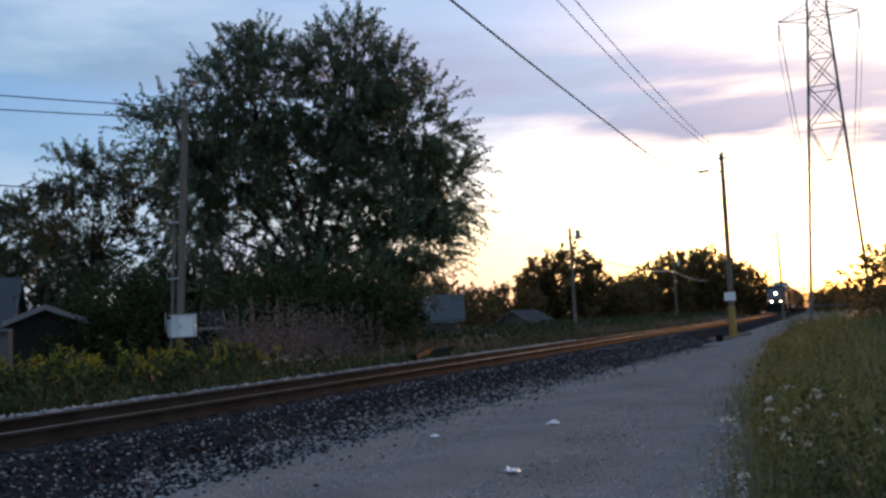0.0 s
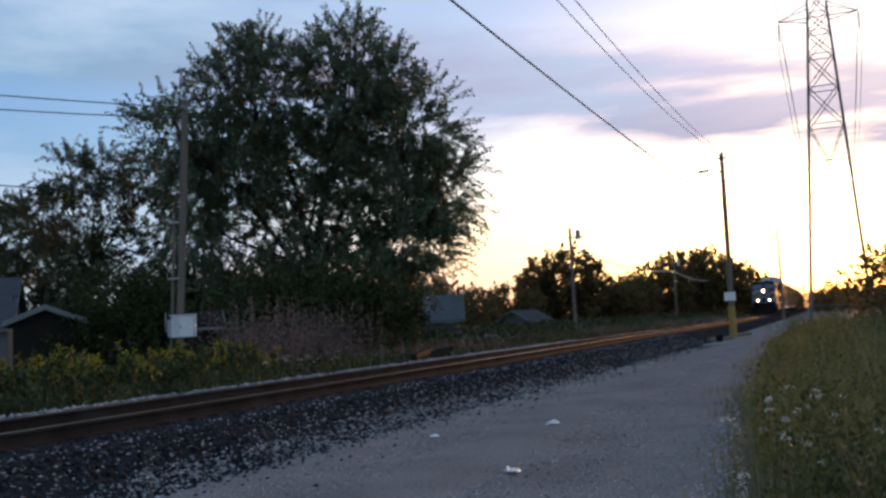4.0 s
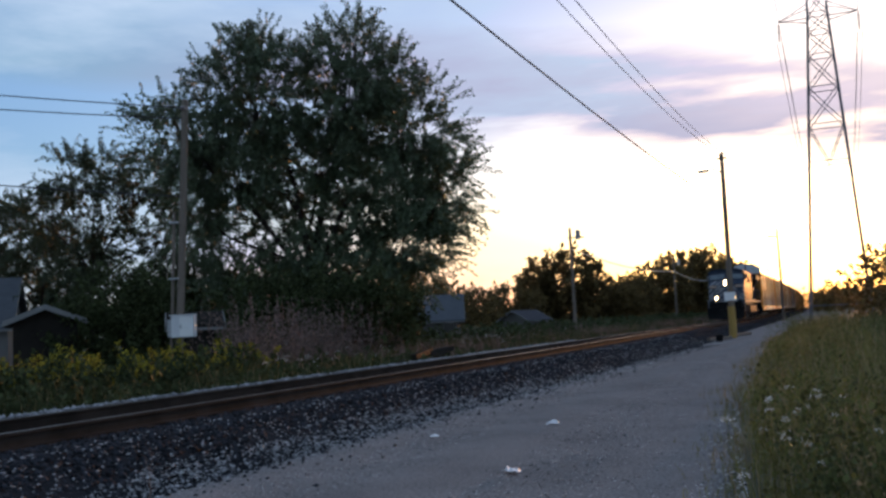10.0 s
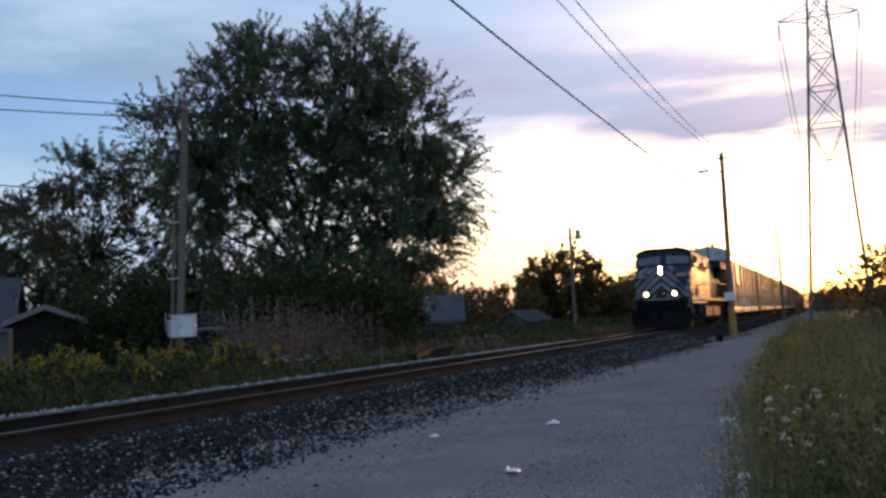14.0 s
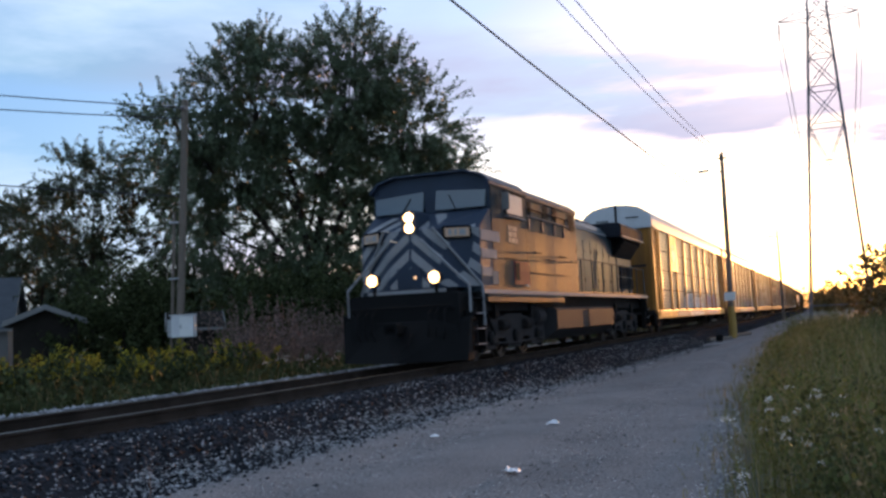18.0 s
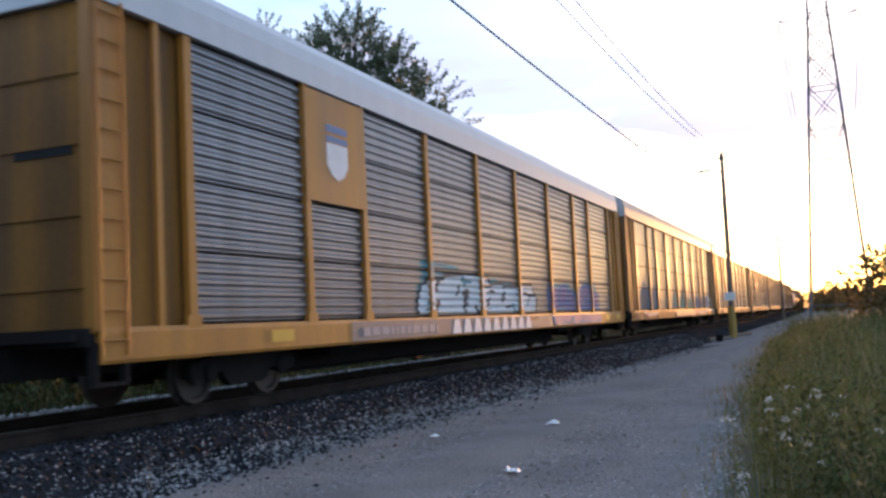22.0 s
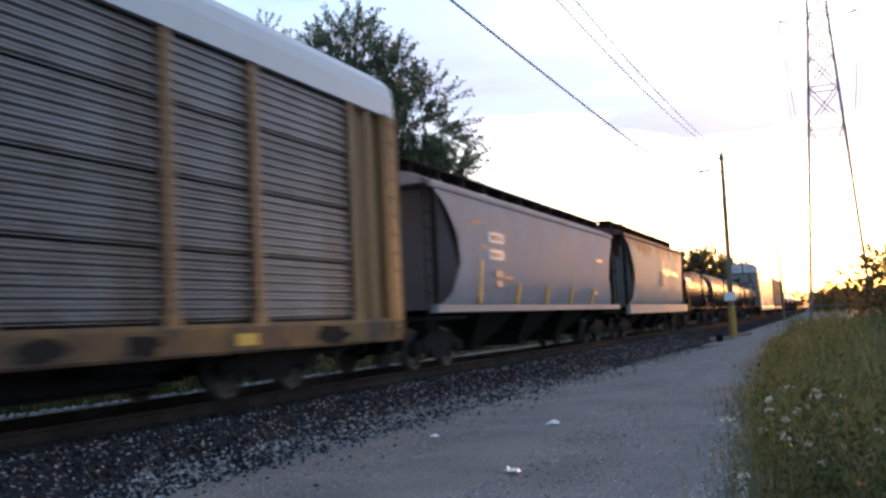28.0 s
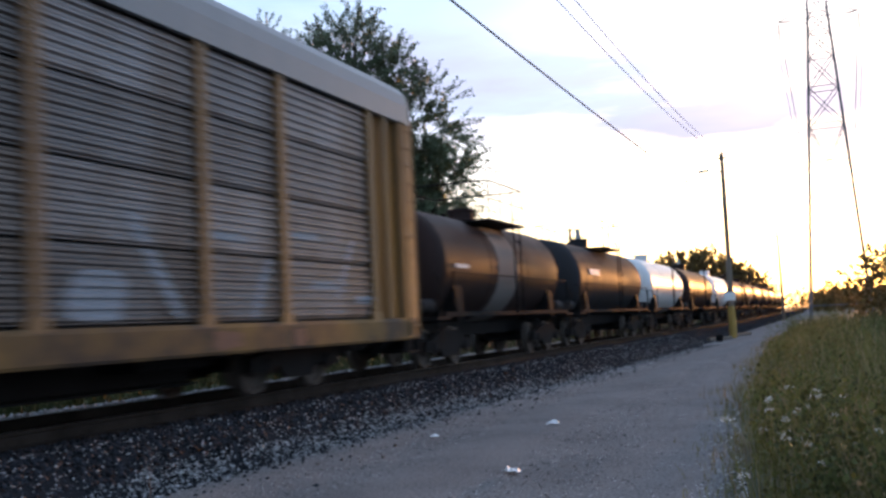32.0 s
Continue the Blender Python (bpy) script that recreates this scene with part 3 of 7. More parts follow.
for lat in (-0.755, 0.755):
    r = part("rail", rail_shape(lat, False), M_RAIL, rail_track)
    part("running_surface", rail_shape(lat, True), M_RAILTOP, r, "polished steel running surface")

# ---- plants ----
def leaves(points, dirs, size, seed, droop=0.3, tidy=0.55):
    """A four-cornered folded leaf at every point; returns corners and faces."""
    r = np.random.default_rng(seed)
    n = len(points)
    d = dirs + r.normal(0, tidy, (n, 3))
    d[:, 2] -= droop * r.random(n)
    d /= np.linalg.norm(d, axis=1)[:, None] + 1e-9
    w = np.cross(d, r.normal(0, 1, (n, 3)))
    w /= np.linalg.norm(w, axis=1)[:, None] + 1e-9
    s = (size * r.uniform(0.6, 1.35, n))[:, None]
    v = np.stack([points, points + d * s * 0.5 + w * s * 0.33, points + d * s, points + d * s * 0.45 - w * s * 0.33], 1)
    f = np.arange(4 * n).reshape(n, 4)
    return v.reshape(-1, 3), f


def spray_leaves(roots, tips, per, size, seed, width=0.28, tidy=0.55):
    """Leaves set along twigs that run from roots to tips."""
    r = np.random.default_rng(seed)
    n = len(roots)
    t = r.random((n, per)) ** 0.8
    d = tips - roots
    length = np.linalg.norm(d, axis=1)
    p = roots[:, None] + d[:, None] * t[..., None] + r.normal(0, 1, (n, per, 3)) * (width * length[:, None, None] * (1.05 - t)[..., None])
    dirs = np.repeat((d / (length[:, None] + 1e-9))[:, None], per, 1)
    return leaves(p.reshape(-1, 3), dirs.reshape(-1, 3), size, seed + 1, 0.3, tidy)


def tree(name, label, x, y, z0, lobes, seed, sprays=300, per=40, leaf=0.16, twig=1.4, mat=M_LEAF, trunk_r=0.3, fork=0.3, group="", limbs=True, inner=0.25, up=0.6, shoots=0, width=0.28, tidy=0.55):
    """A tree: trunk, limbs to each lobe of the crown, and leaf sprays that leave gaps. lobes: (dx, dy, z, rx, ry, rz)."""
    r = np.random.default_rng(seed)
    t = thing(name, label, "tree", group, "", pose(x, y, z0, 0, 0, math.degrees(math.atan2(EYE[0] - x, y))))
    top = max(l[2] + l[5] for l in lobes)
    fz = top * fork
    sh = Shape()
    pts = [(0, 0, -0.2), (0.03 * top * r.normal(0, .3), 0, fz * 0.5), (0.04 * top * r.normal(0, .3), 0.0, fz)]
    sh.tube(pts[0], pts[1], trunk_r * 1.25, trunk_r * 0.95, 10)
    sh.tube(pts[1], pts[2], trunk_r * 0.95, trunk_r * 0.8, 10)
    part("trunk", sh, M_BARK, t, smooth=True)
    if limbs:
        for (dx, dy, lz, rx, ry, rz) in lobes:
            sh = Shape()
            a = Vector(pts[2])
            b = Vector((dx, dy, lz))
            mid = a.lerp(b, 0.5) + Vector((dx * 0.1, dy * 0.1, 0.06 * top))
            sh.tube(a, mid, trunk_r * 0.55, trunk_r * 0.34, 7)
            sh.tube(mid, b, trunk_r * 0.34, trunk_r * 0.16, 7)
            for k in range(7):
                u = Vector(r.normal(0, 1, 3)).normalized()
                e = Vector((dx + u.x * rx * 0.8, dy + u.y * ry * 0.8, lz + abs(u.z) * rz * 0.8))
                st = mid.lerp(b, r.random())
                m2 = st.lerp(e, 0.55) + Vector((0, 0, -0.04 * top))
                sh.tube(st, m2, trunk_r * 0.16, trunk_r * 0.1, 5)
                sh.tube(m2, e, trunk_r * 0.1, trunk_r * 0.03, 5)
            part("limb", sh, M_BARK, t)
    vol = np.array([l[3] * l[4] * l[5] for l in lobes]) ** 0.7
    roots, tips = [], []
    for i in r.choice(len(lobes), sprays, p=vol / vol.sum()):
        dx, dy, lz, rx, ry, rz = lobes[i]
        u = r.normal(0, 1, 3)
        u /= np.linalg.norm(u)
        k = (inner + (1 - inner) * r.random() ** 0.5)
        c = np.array((dx, dy, lz))
        root = c + u * np.array((rx, ry, rz)) * k * 0.88
        out = u * np.array((1, 1, 0.7)) + np.array((0, 0, up)) + r.normal(0, 0.3, 3)
        out /= np.linalg.norm(out)
        roots.append(root)
        tips.append(root + out * twig * r.uniform(0.5, 1.25))
    v, f = spray_leaves(np.array(roots), np.array(tips), per, leaf, seed + 3, width, tidy)
    if shoots:
        a, b = [], []
        for i in r.choice(len(lobes), shoots):
            dx, dy, lz, rx, ry, rz = lobes[i]
            u = r.normal(0, 1, 3)
            u[2] = abs(u[2]) + 0.1
            u /= np.linalg.norm(u)
            root = np.array((dx, dy, lz)) + u * np.array((rx, ry, rz)) * 0.9
            a.append(root)
            b.append(root + (u + np.array((0, 0, 0.5)) + r.normal(0, 0.2, 3)) * twig * r.uniform(0.9, 1.6))
        v2, f2 = spray_leaves(np.array(a), np.array(b), 40, leaf, seed + 5, 0.12)
        v, f = np.concatenate([v, v2]), np.concatenate([f, f2 + len(v)])
    part("crown", cloud("crown", v, f, mat), mat, t)
    return t


def shoot_leaves(roots, tips, per, size, seed, width):
    """Slim brushes of leaves: each leaf stands off its shoot and points along it."""
    r = np.random.default_rng(seed)
    n = len(roots)
    d = tips - roots
    length = np.linalg.norm(d, axis=1)[:, None]
    d = d / (length + 1e-9)
    t = (np.arange(per)[None] + r.random((n, per))) / per
    side = r.normal(0, 1, (n, per, 3))
    side -= (side * d[:, None]).sum(-1, keepdims=True) * d[:, None]
    side /= np.linalg.norm(side, axis=-1, keepdims=True) + 1e-9
    bow = np.zeros((n, per, 3))
    bow[..., 2] = -0.16 * length * (t - 0.2) ** 2
    p = roots[:, None] + d[:, None] * (length * t)[..., None] + bow + side * (width * r.random((n, per)) * (1.1 - 0.7 * t))[..., None]
    aim = d[:, None] * 0.7 + side * 0.75
    return leaves(p.reshape(-1, 3), aim.reshape(-1, 3), size, seed + 1, 0.35, 0.25)


def bough_tree(name, label, x, y, z0, lobes, seed, boughs, fingers, per=34, leaf=0.15, reach_=1.15, mat=M_LEAF, trunk_r=0.4, fork=0.2, group="", width=0.13):
    """An open tree: bent limbs run into each lobe of the crown, branch to bough ends, and each bough ends in a fan of leafy shoots."""
    r = np.random.default_rng(seed)
    t = thing(name, label, "tree", group, "", pose(x, y, z0, 0, 0, math.degrees(math.atan2(EYE[0] - x, y))))
    top = max(l[2] + l[5] for l in lobes)
    fz = top * fork
    lean = 0.02 * top * r.normal(0, 1)
    part("trunk", Shape().path([(0, 0, -0.3), (lean * 0.4, 0, fz * 0.35), (lean, 0, fz * 0.7), (lean, 0.05, fz)], trunk_r * 1.2, 12, trunk_r * 0.85), M_BARK, t, smooth=True)
    area = np.array([(l[3] * l[4] + l[4] * l[5] + l[3] * l[5]) for l in lobes])
    share = np.maximum(3, np.round(boughs * area / area.sum())).astype(int)
    shoots = {True: ([], []), False: ([], [])}
    for li, (dx, dy, lz, rx, ry, rz) in enumerate(lobes):
        a, c = Vector((lean, 0.05, fz * 0.97)), Vector((dx, dy, lz - rz * 0.3))
        b1 = a.lerp(c, 0.33) + Vector((dx * 0.02 + r.normal(0, 0.25), dy * 0.02, 0.09 * (lz - fz)))
        b2 = a.lerp(c, 0.68) + Vector((r.normal(0, 0.3), r.normal(0, 0.3), 0.07 * (lz - fz)))
        sh = Shape().path([a, a.lerp(b1, 0.5) + Vector((r.normal(0, 0.12), 0, 0.1)), b1, b1.lerp(b2, 0.5) + Vector((r.normal(0, 0.15), 0, 0)), b2, c], trunk_r * 0.5, 7, trunk_r * 0.12)
        n = share[li]
        for k in range(n):
            zc = 1 - 2 * (k + 0.5) / n
            an = 2.399963 * k + r.normal(0, 0.35)
            u = np.array((math.cos(an) * math.sqrt(1 - zc * zc), math.sin(an) * math.sqrt(1 - zc * zc), zc))
            depth = r.uniform(0.72, 1.0) if r.random() < 0.72 else r.uniform(0.3, 0.7)
            base = np.array((dx, dy, lz)) + u * np.array((rx, ry, rz)) * depth
            buried = any(((base[0] - q[0]) / q[3]) ** 2 + ((base[1] - q[1]) / q[4]) ** 2 + ((base[2] - q[2]) / q[5]) ** 2 < 0.5 for qi, q in enumerate(lobes) if qi != li)
            if buried and r.random() < 0.6:
                continue
            st = c.lerp(b2, r.random() * 0.8)
            e = Vector(base)
            sh.path([st, st.lerp(e, 0.5) + Vector((r.normal(0, 0.15), r.normal(0, 0.15), 0.12 * rz)), e], trunk_r * 0.1, 4, trunk_r * 0.035)
            outer = bool(depth > 0.7 and not buried)
            for _ in range(max(3, int(fingers * (0.8 if outer else 1.0) * r.uniform(0.6, 1.4)))):
                o = base + r.normal(0, 1, 3) * np.array((0.42, 0.42, 0.3)) * (0.5 if outer else 1.0)
                w = u * np.array((1, 1, 0.8)) + r.normal(0, 0.5 if outer else 0.4, 3) + np.array((0, 0, 0.38 if u[2] > 0.1 else -0.15))
                w /= np.linalg.norm(w)
                shoots[outer][0].append(o)
                shoots[outer][1].append(o + w * reach_ * (r.uniform(0.95, 1.7) if outer else r.uniform(0.5, 1.0)))
        part("limb", sh, M_BARK, t)
    v, f = shoot_leaves(*(np.array(q) for q in shoots[True]), per, leaf * 0.82, seed + 3, width * 0.6)
    v2, f2 = shoot_leaves(*(np.array(q) for q in shoots[False]), per * 3 // 4, leaf * 1.1, seed + 5, width * 1.4)
    v, f = np.concatenate([v, v2]), np.concatenate([f, f2 + len(v)])
    part("crown", cloud("crown", v, f, mat), mat, t)
    return t


# the large maple across the track
bough_tree("maple_tree", "large dark-green tree with feathery leafy shoots and open lower limbs", -16.3, 43.2, -0.2,
           [(-2.5, 0, 13.8, 2.7, 3.2, 3.2), (2.3, -0.3, 13.9, 2.9, 3.6, 3.3), (5.5, 0.4, 11.7, 2.6, 3.2, 3.1), (6.75, 0.3, 8.5, 1.8, 2.6, 2.6), (-6.2, 0, 11.9, 2.3, 2.6, 2.2),
            (0.6, 0.5, 10.6, 3.4, 3.2, 2.0), (-3.6, 0.2, 9.8, 2.6, 2.6, 1.6), (5.0, -0.2, 5.7, 2.4, 2.6, 2.3), (2.7, 0.2, 7.4, 2.0, 2.2, 1.7), (2.8, 0, 17.1, 0.9, 1.2, 0.8),
            (-2.8, 0, 16.6, 0.9, 1.2, 0.8), (4.6, 0, 15.1, 1.1, 1.4, 0.8), (-1.2, 0.8, 7.4, 2.2, 1.6, 1.0), (-5.2, 0.3, 7.8, 1.9, 1.8, 1.4), (1.0, -1.2, 4.3, 2.6, 1.6, 1.7), (-3.0, 0.5, 4.6, 2.2, 1.6, 1.3)],
           21, 560, 11, per=66, leaf=0.15, reach_=1.2, trunk_r=0.32, fork=0.24, width=0.085)

# trees behind and beside it
bough_tree("left_tree", "dark leafy tree with an open crown against the evening sky", -29.5, 42.0, -0.2,
           [(0, 0, 11.0, 2.2, 2.2, 1.0), (3.2, 0, 10.6, 2.0, 2.0, 1.1), (-2.4, 0, 8.8, 1.7, 1.8, 1.3), (1.2, 0, 8.2, 1.3, 1.0, 0.7), (4.6, 0, 8.0, 1.4, 1.4, 1.5), (-0.6, 0, 6.0, 2.0, 1.6, 1.1), (3.4, 0.3, 5.6, 2.0, 1.6, 1.2)],
           31, 118, 10, per=50, leaf=0.16, reach_=1.15, mat=M_LEFT, trunk_r=0.2, fork=0.4, group="background trees")
bough_tree("left_tree", "dark leafy tree with an open crown against the evening sky", -37.5, 46.0, -0.2,
           [(0, 0, 8.8, 2.3, 2.2, 1.7), (-2.6, 0, 7.8, 2.0, 2.0, 2.0), (2.4, 0, 6.8, 1.6, 1.6, 1.4), (0.4, 0.2, 5.0, 2.4, 1.8, 1.2)],
           32, 92, 10, per=50, leaf=0.17, reach_=1.15, mat=M_LEFT, trunk_r=0.2, fork=0.35, group="background trees")
tree("scrub_tree", "low dark scrub tree growing along the weedy verge", -19.6, 33.0, -0.2,
     [(0, 0, 2.6, 2.3, 2.0, 2.3), (1.6, 0.3, 2.0, 1.8, 1.6, 1.8), (-1.9, 0, 1.8, 1.6, 1.6, 1.5)], 33, sprays=520, per=36, leaf=0.16, twig=0.9, mat=M_BUSH, trunk_r=0.1, group="scrub")
tree("scrub_tree", "low dark scrub tree growing along the weedy verge", -12.6, 37.5, -0.2,
     [(0, 0, 2.4, 2.6, 2.0, 2.1), (2.8, 0.4, 2.2, 2.2, 1.8, 1.9), (-2.6, 0, 2.4, 2.0, 1.8, 2.0)], 34, sprays=700, per=36, leaf=0.17, twig=0.9, mat=M_BUSH, trunk_r=0.1, group="scrub")
tree("scrub_tree", "low dark scrub tree growing along the weedy verge", -24.5, 46.5, -0.2,
     [(0, 0, 3.2, 3.4, 2.0, 3.0), (4.8, 0.4, 3.0, 3.2, 2.0, 2.8), (-3.6, 0, 2.8, 2.6, 2.0, 2.6)], 35, sprays=1000, per=34, leaf=0.2, twig=1.0, mat=M_BUSH, trunk_r=0.12, group="scrub")


def wood(specs, label, group, seed, sprays=420):
    for k, (px, py, h, w) in enumerate(specs):
        tree("far_tree", label, px, py, -0.3,
             [(0, 0, h * 0.62, w, w, h * 0.38), (w * 0.6, 0, h * 0.5, w * 0.6, w * 0.6, h * 0.33), (-w * 0.6, 0, h * 0.46, w * 0.6, w * 0.6, h * 0.32), (0, 0, h * 0.25, w * 0.9, w * 0.8, h * 0.25)],
             seed + k, sprays=sprays, per=26, leaf=h * 0.04, twig=h * 0.13, mat=M_LEAF_FAR, trunk_r=h * 0.02, group=group, limbs=False, inner=0.35, up=0.35)


def toward(deg, dist):
    """A place on the plan at an angle right of +y from the camera's stand, and a distance."""
    return EYE[0] + dist * math.sin(radians(deg)), dist * math.cos(radians(deg))


wood([(*toward(a, d), h, w) for a, d, h, w in ((-20.4, 120, 6.2, 3.6), (-18.3, 125, 6.8, 3.6), (-16.8, 140, 10.4, 2.4), (-14.9, 140, 12.0, 4.2), (-13.3, 145, 8.4, 3.6), (-12.1, 150, 7.4, 3.2))],
     "leafy tree in a clump across the weedy field", "middle distance trees", 50)
wood([(*toward(a, d), h, w) for a, d, h, w in ((-11.3, 185, 9.4, 5), (-9.7, 195, 12.2, 5.5), (-8.3, 205, 14.6, 6), (-6.8, 212, 14.8, 6.5), (-5.5, 220, 12.4, 5.5), (-4.5, 228, 8.6, 4.2))],
     "rounded leafy tree in a far wood lit from behind", "far wood", 70)
wood([(*toward(a, d), h, w) for a, d, h, w in ((-2.0, 230, 6.0, 3.0), (-1.3, 260, 5.2, 3.0), (-0.3, 210, 6.6, 2.6), (0.9, 150, 4.6, 2.8), (2.1, 74, 5.4, 1.9), (3.4, 60, 5.6, 2.6), (5.5, 70, 6.5, 3.5))],
     "leafy tree at the edge of the service road", "roadside trees", 90, 170)
for a in (-27, -24.5, -22.2, -31, -35, -38.5, -42, -46, -50):
    px, py = toward(a, 105 + 12 * math.sin(a))
    wood([(px, py, 7.5 + 1.5 * math.sin(a * 2.3), 5.5)], "leafy tree behind the houses", "background trees", 120 + int(-a * 2))


def hedge(name, n, spots, mat, leaf, label, seed, twig=1.0, per=16):
    """A far run of uncountable growth: sprays of leaves over a strip."""
    r = np.random.default_rng(seed)
    p = np.array([spots(r) for _ in range(n)])
    tip = p + np.column_stack([r.normal(0, 0.35, n), r.normal(0, 0.35, n), r.uniform(0.5, 1.0, n)]) * twig
    v, f = spray_leaves(p, tip, per, leaf, seed + 1, 0.35)
    return tagged(new(name, cloud(name, v, f, mat)), label, "bushes", "", "stuff")


def far_hedge(r):
    d = r.uniform(250, 420)
    x, y = toward(r.uniform(-30, 14), d)
    if abs(x - track_x(y)) < 5:
        x += 12
    return x, y, r.uniform(0, 1) ** 1.3 * 4.0


hedge("far_treeline", 2600, far_hedge, M_LEAF_FAR, 1.1, "low hazy treeline on the horizon", 300, 2.2, 12)


def verge(r):
    y = 30 + 170 * r.random()
    return -9 - 16 * r.random() + track_x(y), y, r.uniform(0, 0.7)


hedge("field_brush", 1500, verge, M_BUSH, 0.24, "low brush over the far verge", 310, 0.8, 14)


# weeds and grasses
def blades(name, n, spot, height, width, mat, label, seed, bend=0.35):
    """Bent two-step blades; spot gives (x, y) and a height factor."""
    r = np.random.default_rng(seed)
    p = np.array([spot(r) for _ in range(n)])
    base = np.column_stack([p[:, 0], p[:, 1], np.array([ground_z(a, b) for a, b in p[:, :2]])])
    h = height * p[:, 2] * r.uniform(0.55, 1.15, n)
    a = r.uniform(0, 6.28, n)
    lean = np.column_stack([np.cos(a), np.sin(a)]) * (h * bend * r.random(n))[:, None]
    side = np.column_stack([np.cos(a + 1.57), np.sin(a + 1.57), np.zeros(n)]) * (width * r.uniform(0.6, 1.4, n))[:, None]
    mid = base + np.column_stack([lean * 0.3, h * 0.55])
    top = base + np.column_stack([lean, h])
    v = np.stack([base - side, base + side, mid + side * 0.8, mid - side * 0.8, top + side * 0.12, top - side * 0.12], 1)
    f = np.array([(0, 1, 2, 3), (3, 2, 4, 5)])[None] + 6 * np.arange(n)[:, None, None]
    return tagged(new(name, cloud(name, v.reshape(-1, 3), f.reshape(-1, 4), mat)), label, "grass", "", "stuff"), top


def right_spot(r):
    y = 4.0 + 75 * r.random() ** 2.0
    e = along(ROAD_R, y)
    u = r.random() ** 1.2
    x = e + 0.02 + r.normal(0, 0.2) + u * (4.5 + 0.09 * y)
    clump = 0.72 + 0.95 * noise.noise(Vector((x * 0.7, y * 0.5, 9)))
    return x, y, (0.2 + 0.8 * min(1.0, u * 3.5)) * clump


blades("roadside_grass", 21000, right_spot, 0.95, 0.005, M_GRASS, "tall green roadside grass and weeds", 401, 0.75)
blades("roadside_straw", 12000, right_spot, 1.02, 0.0035, M_STRAW, "dry seeding grass stems among the roadside weeds", 402, 0.7)


def leafy(name, n, spot, height, leaf, mat, label, seed, per=26, width=0.2):
    r = np.random.default_rng(seed)
    p = np.array([spot(r) for _ in range(n)])
    z = np.array([ground_z(a, b) for a, b in p[:, :2]])
    root = np.column_stack([p[:, 0], p[:, 1], z + 0.05])
    h = height * p[:, 2] * r.uniform(0.6, 1.15, n)
    tip = root + np.column_stack([r.normal(0, 0.14, n) * h, r.normal(0, 0.14, n) * h, h])
    v, f = spray_leaves(root, tip, per, leaf, seed + 1, width)
    tagged(new(name, cloud(name, v, f, mat)), label, "weeds", "", "stuff")
    return tip


def inner_spot(r):
    while True:
        x, y, k = right_spot(r)
        if x > along(ROAD_R, y) + 0.45:
            return x, y, k


def thicket_spot(r):
    while True:
        x, y, k = inner_spot(r)
        m = noise.noise(Vector((x * 0.55, y * 0.42, 21)))
        if m > 0.1 and x > along(ROAD_R, y) + 0.7:
            return x, y, 0.7 + 0.8 * m


leafy("roadside_weeds", 4600, inner_spot, 0.8, 0.034, M_WEED, "leafy olive-green weeds beside the road", 411, 34, 0.3)
leafy("roadside_thicket", 1500, thicket_spot, 1.15, 0.044, M_THICKET, "dense dark-green leafy weeds in clumps beside the road", 414, 40, 0.26)
blades("tall_seed_stems", 700, inner_spot, 1.6, 0.004, M_STRAW, "tall bent seed stems over the roadside weeds", 413, 0.6)
leafy("roadside_dry_weeds", 1100, inner_spot, 1.0, 0.026, M_STRAW, "brown dried seed heads among the roadside weeds", 412, 24, 0.22)


def lace_spot(r):
    x, y = r.normal(8.65, 0.2), r.normal(7.5, 0.8)
    return max(x, along(ROAD_R, y) + 0.25), y, 1.0


def umbels(name, tips, mat, size, label, seed, category="flowers"):
    """Flat flower heads made of many small florets."""
    r = np.random.default_rng(seed)
    pts, dirs = [], []
    for t in tips:
        k = 26
        a, q = r.uniform(0, 6.28, k), size * np.sqrt(r.random(k))
        pts.append(np.column_stack([t[0] + q * np.cos(a), t[1] + q * np.sin(a), t[2] + 0.7 * size * (r.random(k) - (q / size) ** 2)]))
        dirs.append(np.column_stack([np.cos(a), np.sin(a), 0.3 + 0 * a]))
    v, f = leaves(np.concatenate(pts), np.concatenate(dirs), size * 0.45, seed, 0.0)
    return tagged(new(name, cloud(name, v, f, mat)), label, category, "", "stuff")


_, lace_tips = blades("flower_stems", 26, lace_spot, 0.9, 0.006, M_GRASS, "thin stems under white flower heads", 421, 0.2)
umbels("white_lace_flowers", lace_tips, M_LACE, 0.029, "white lace-like wild flower heads among the weeds", 422)


def left_spot(r):
    y = 9 + 120 * r.random() ** 1.9
    x = -3.7 - (4.0 + 0.15 * y) * r.random()
    return x + track_x(y), y, (0.45 + 0.55 * min(1, (-3.7 - x) / 2.5)) * (0.8 + 0.5 * noise.noise(Vector((x * 0.5, y * 0.3, 4))))


blades("verge_grass", 26000, left_spot, 1.0, 0.012, M_VERGE, "rank dark-green grass across the track", 431, 0.5)
blades("verge_straw", 3500, left_spot, 1.05, 0.009, M_STRAW, "dry grass stems across the track", 432, 0.5)
leafy("verge_weeds", 2300, left_spot, 0.95, 0.12, M_BUSH, "leafy weeds on the far verge", 433, 24)


def gold_spot(r):
    y = r.uniform(14, 26)
    x = -8.2 - 0.05 * (y - 14) + r.normal(0, 1.0)
    return x, y, 0.8 + 0.4 * noise.noise(Vector((x * 0.8, y * 0.8, 2)))


def field_spot(r):
    y = 34 + 150 * r.random() ** 1.4
    x = -5.5 - (3 + 0.12 * y) * r.random()
    return x + track_x(y), y, 0.75 + 0.7 * noise.noise(Vector((x * 0.25, y * 0.1, 6)))


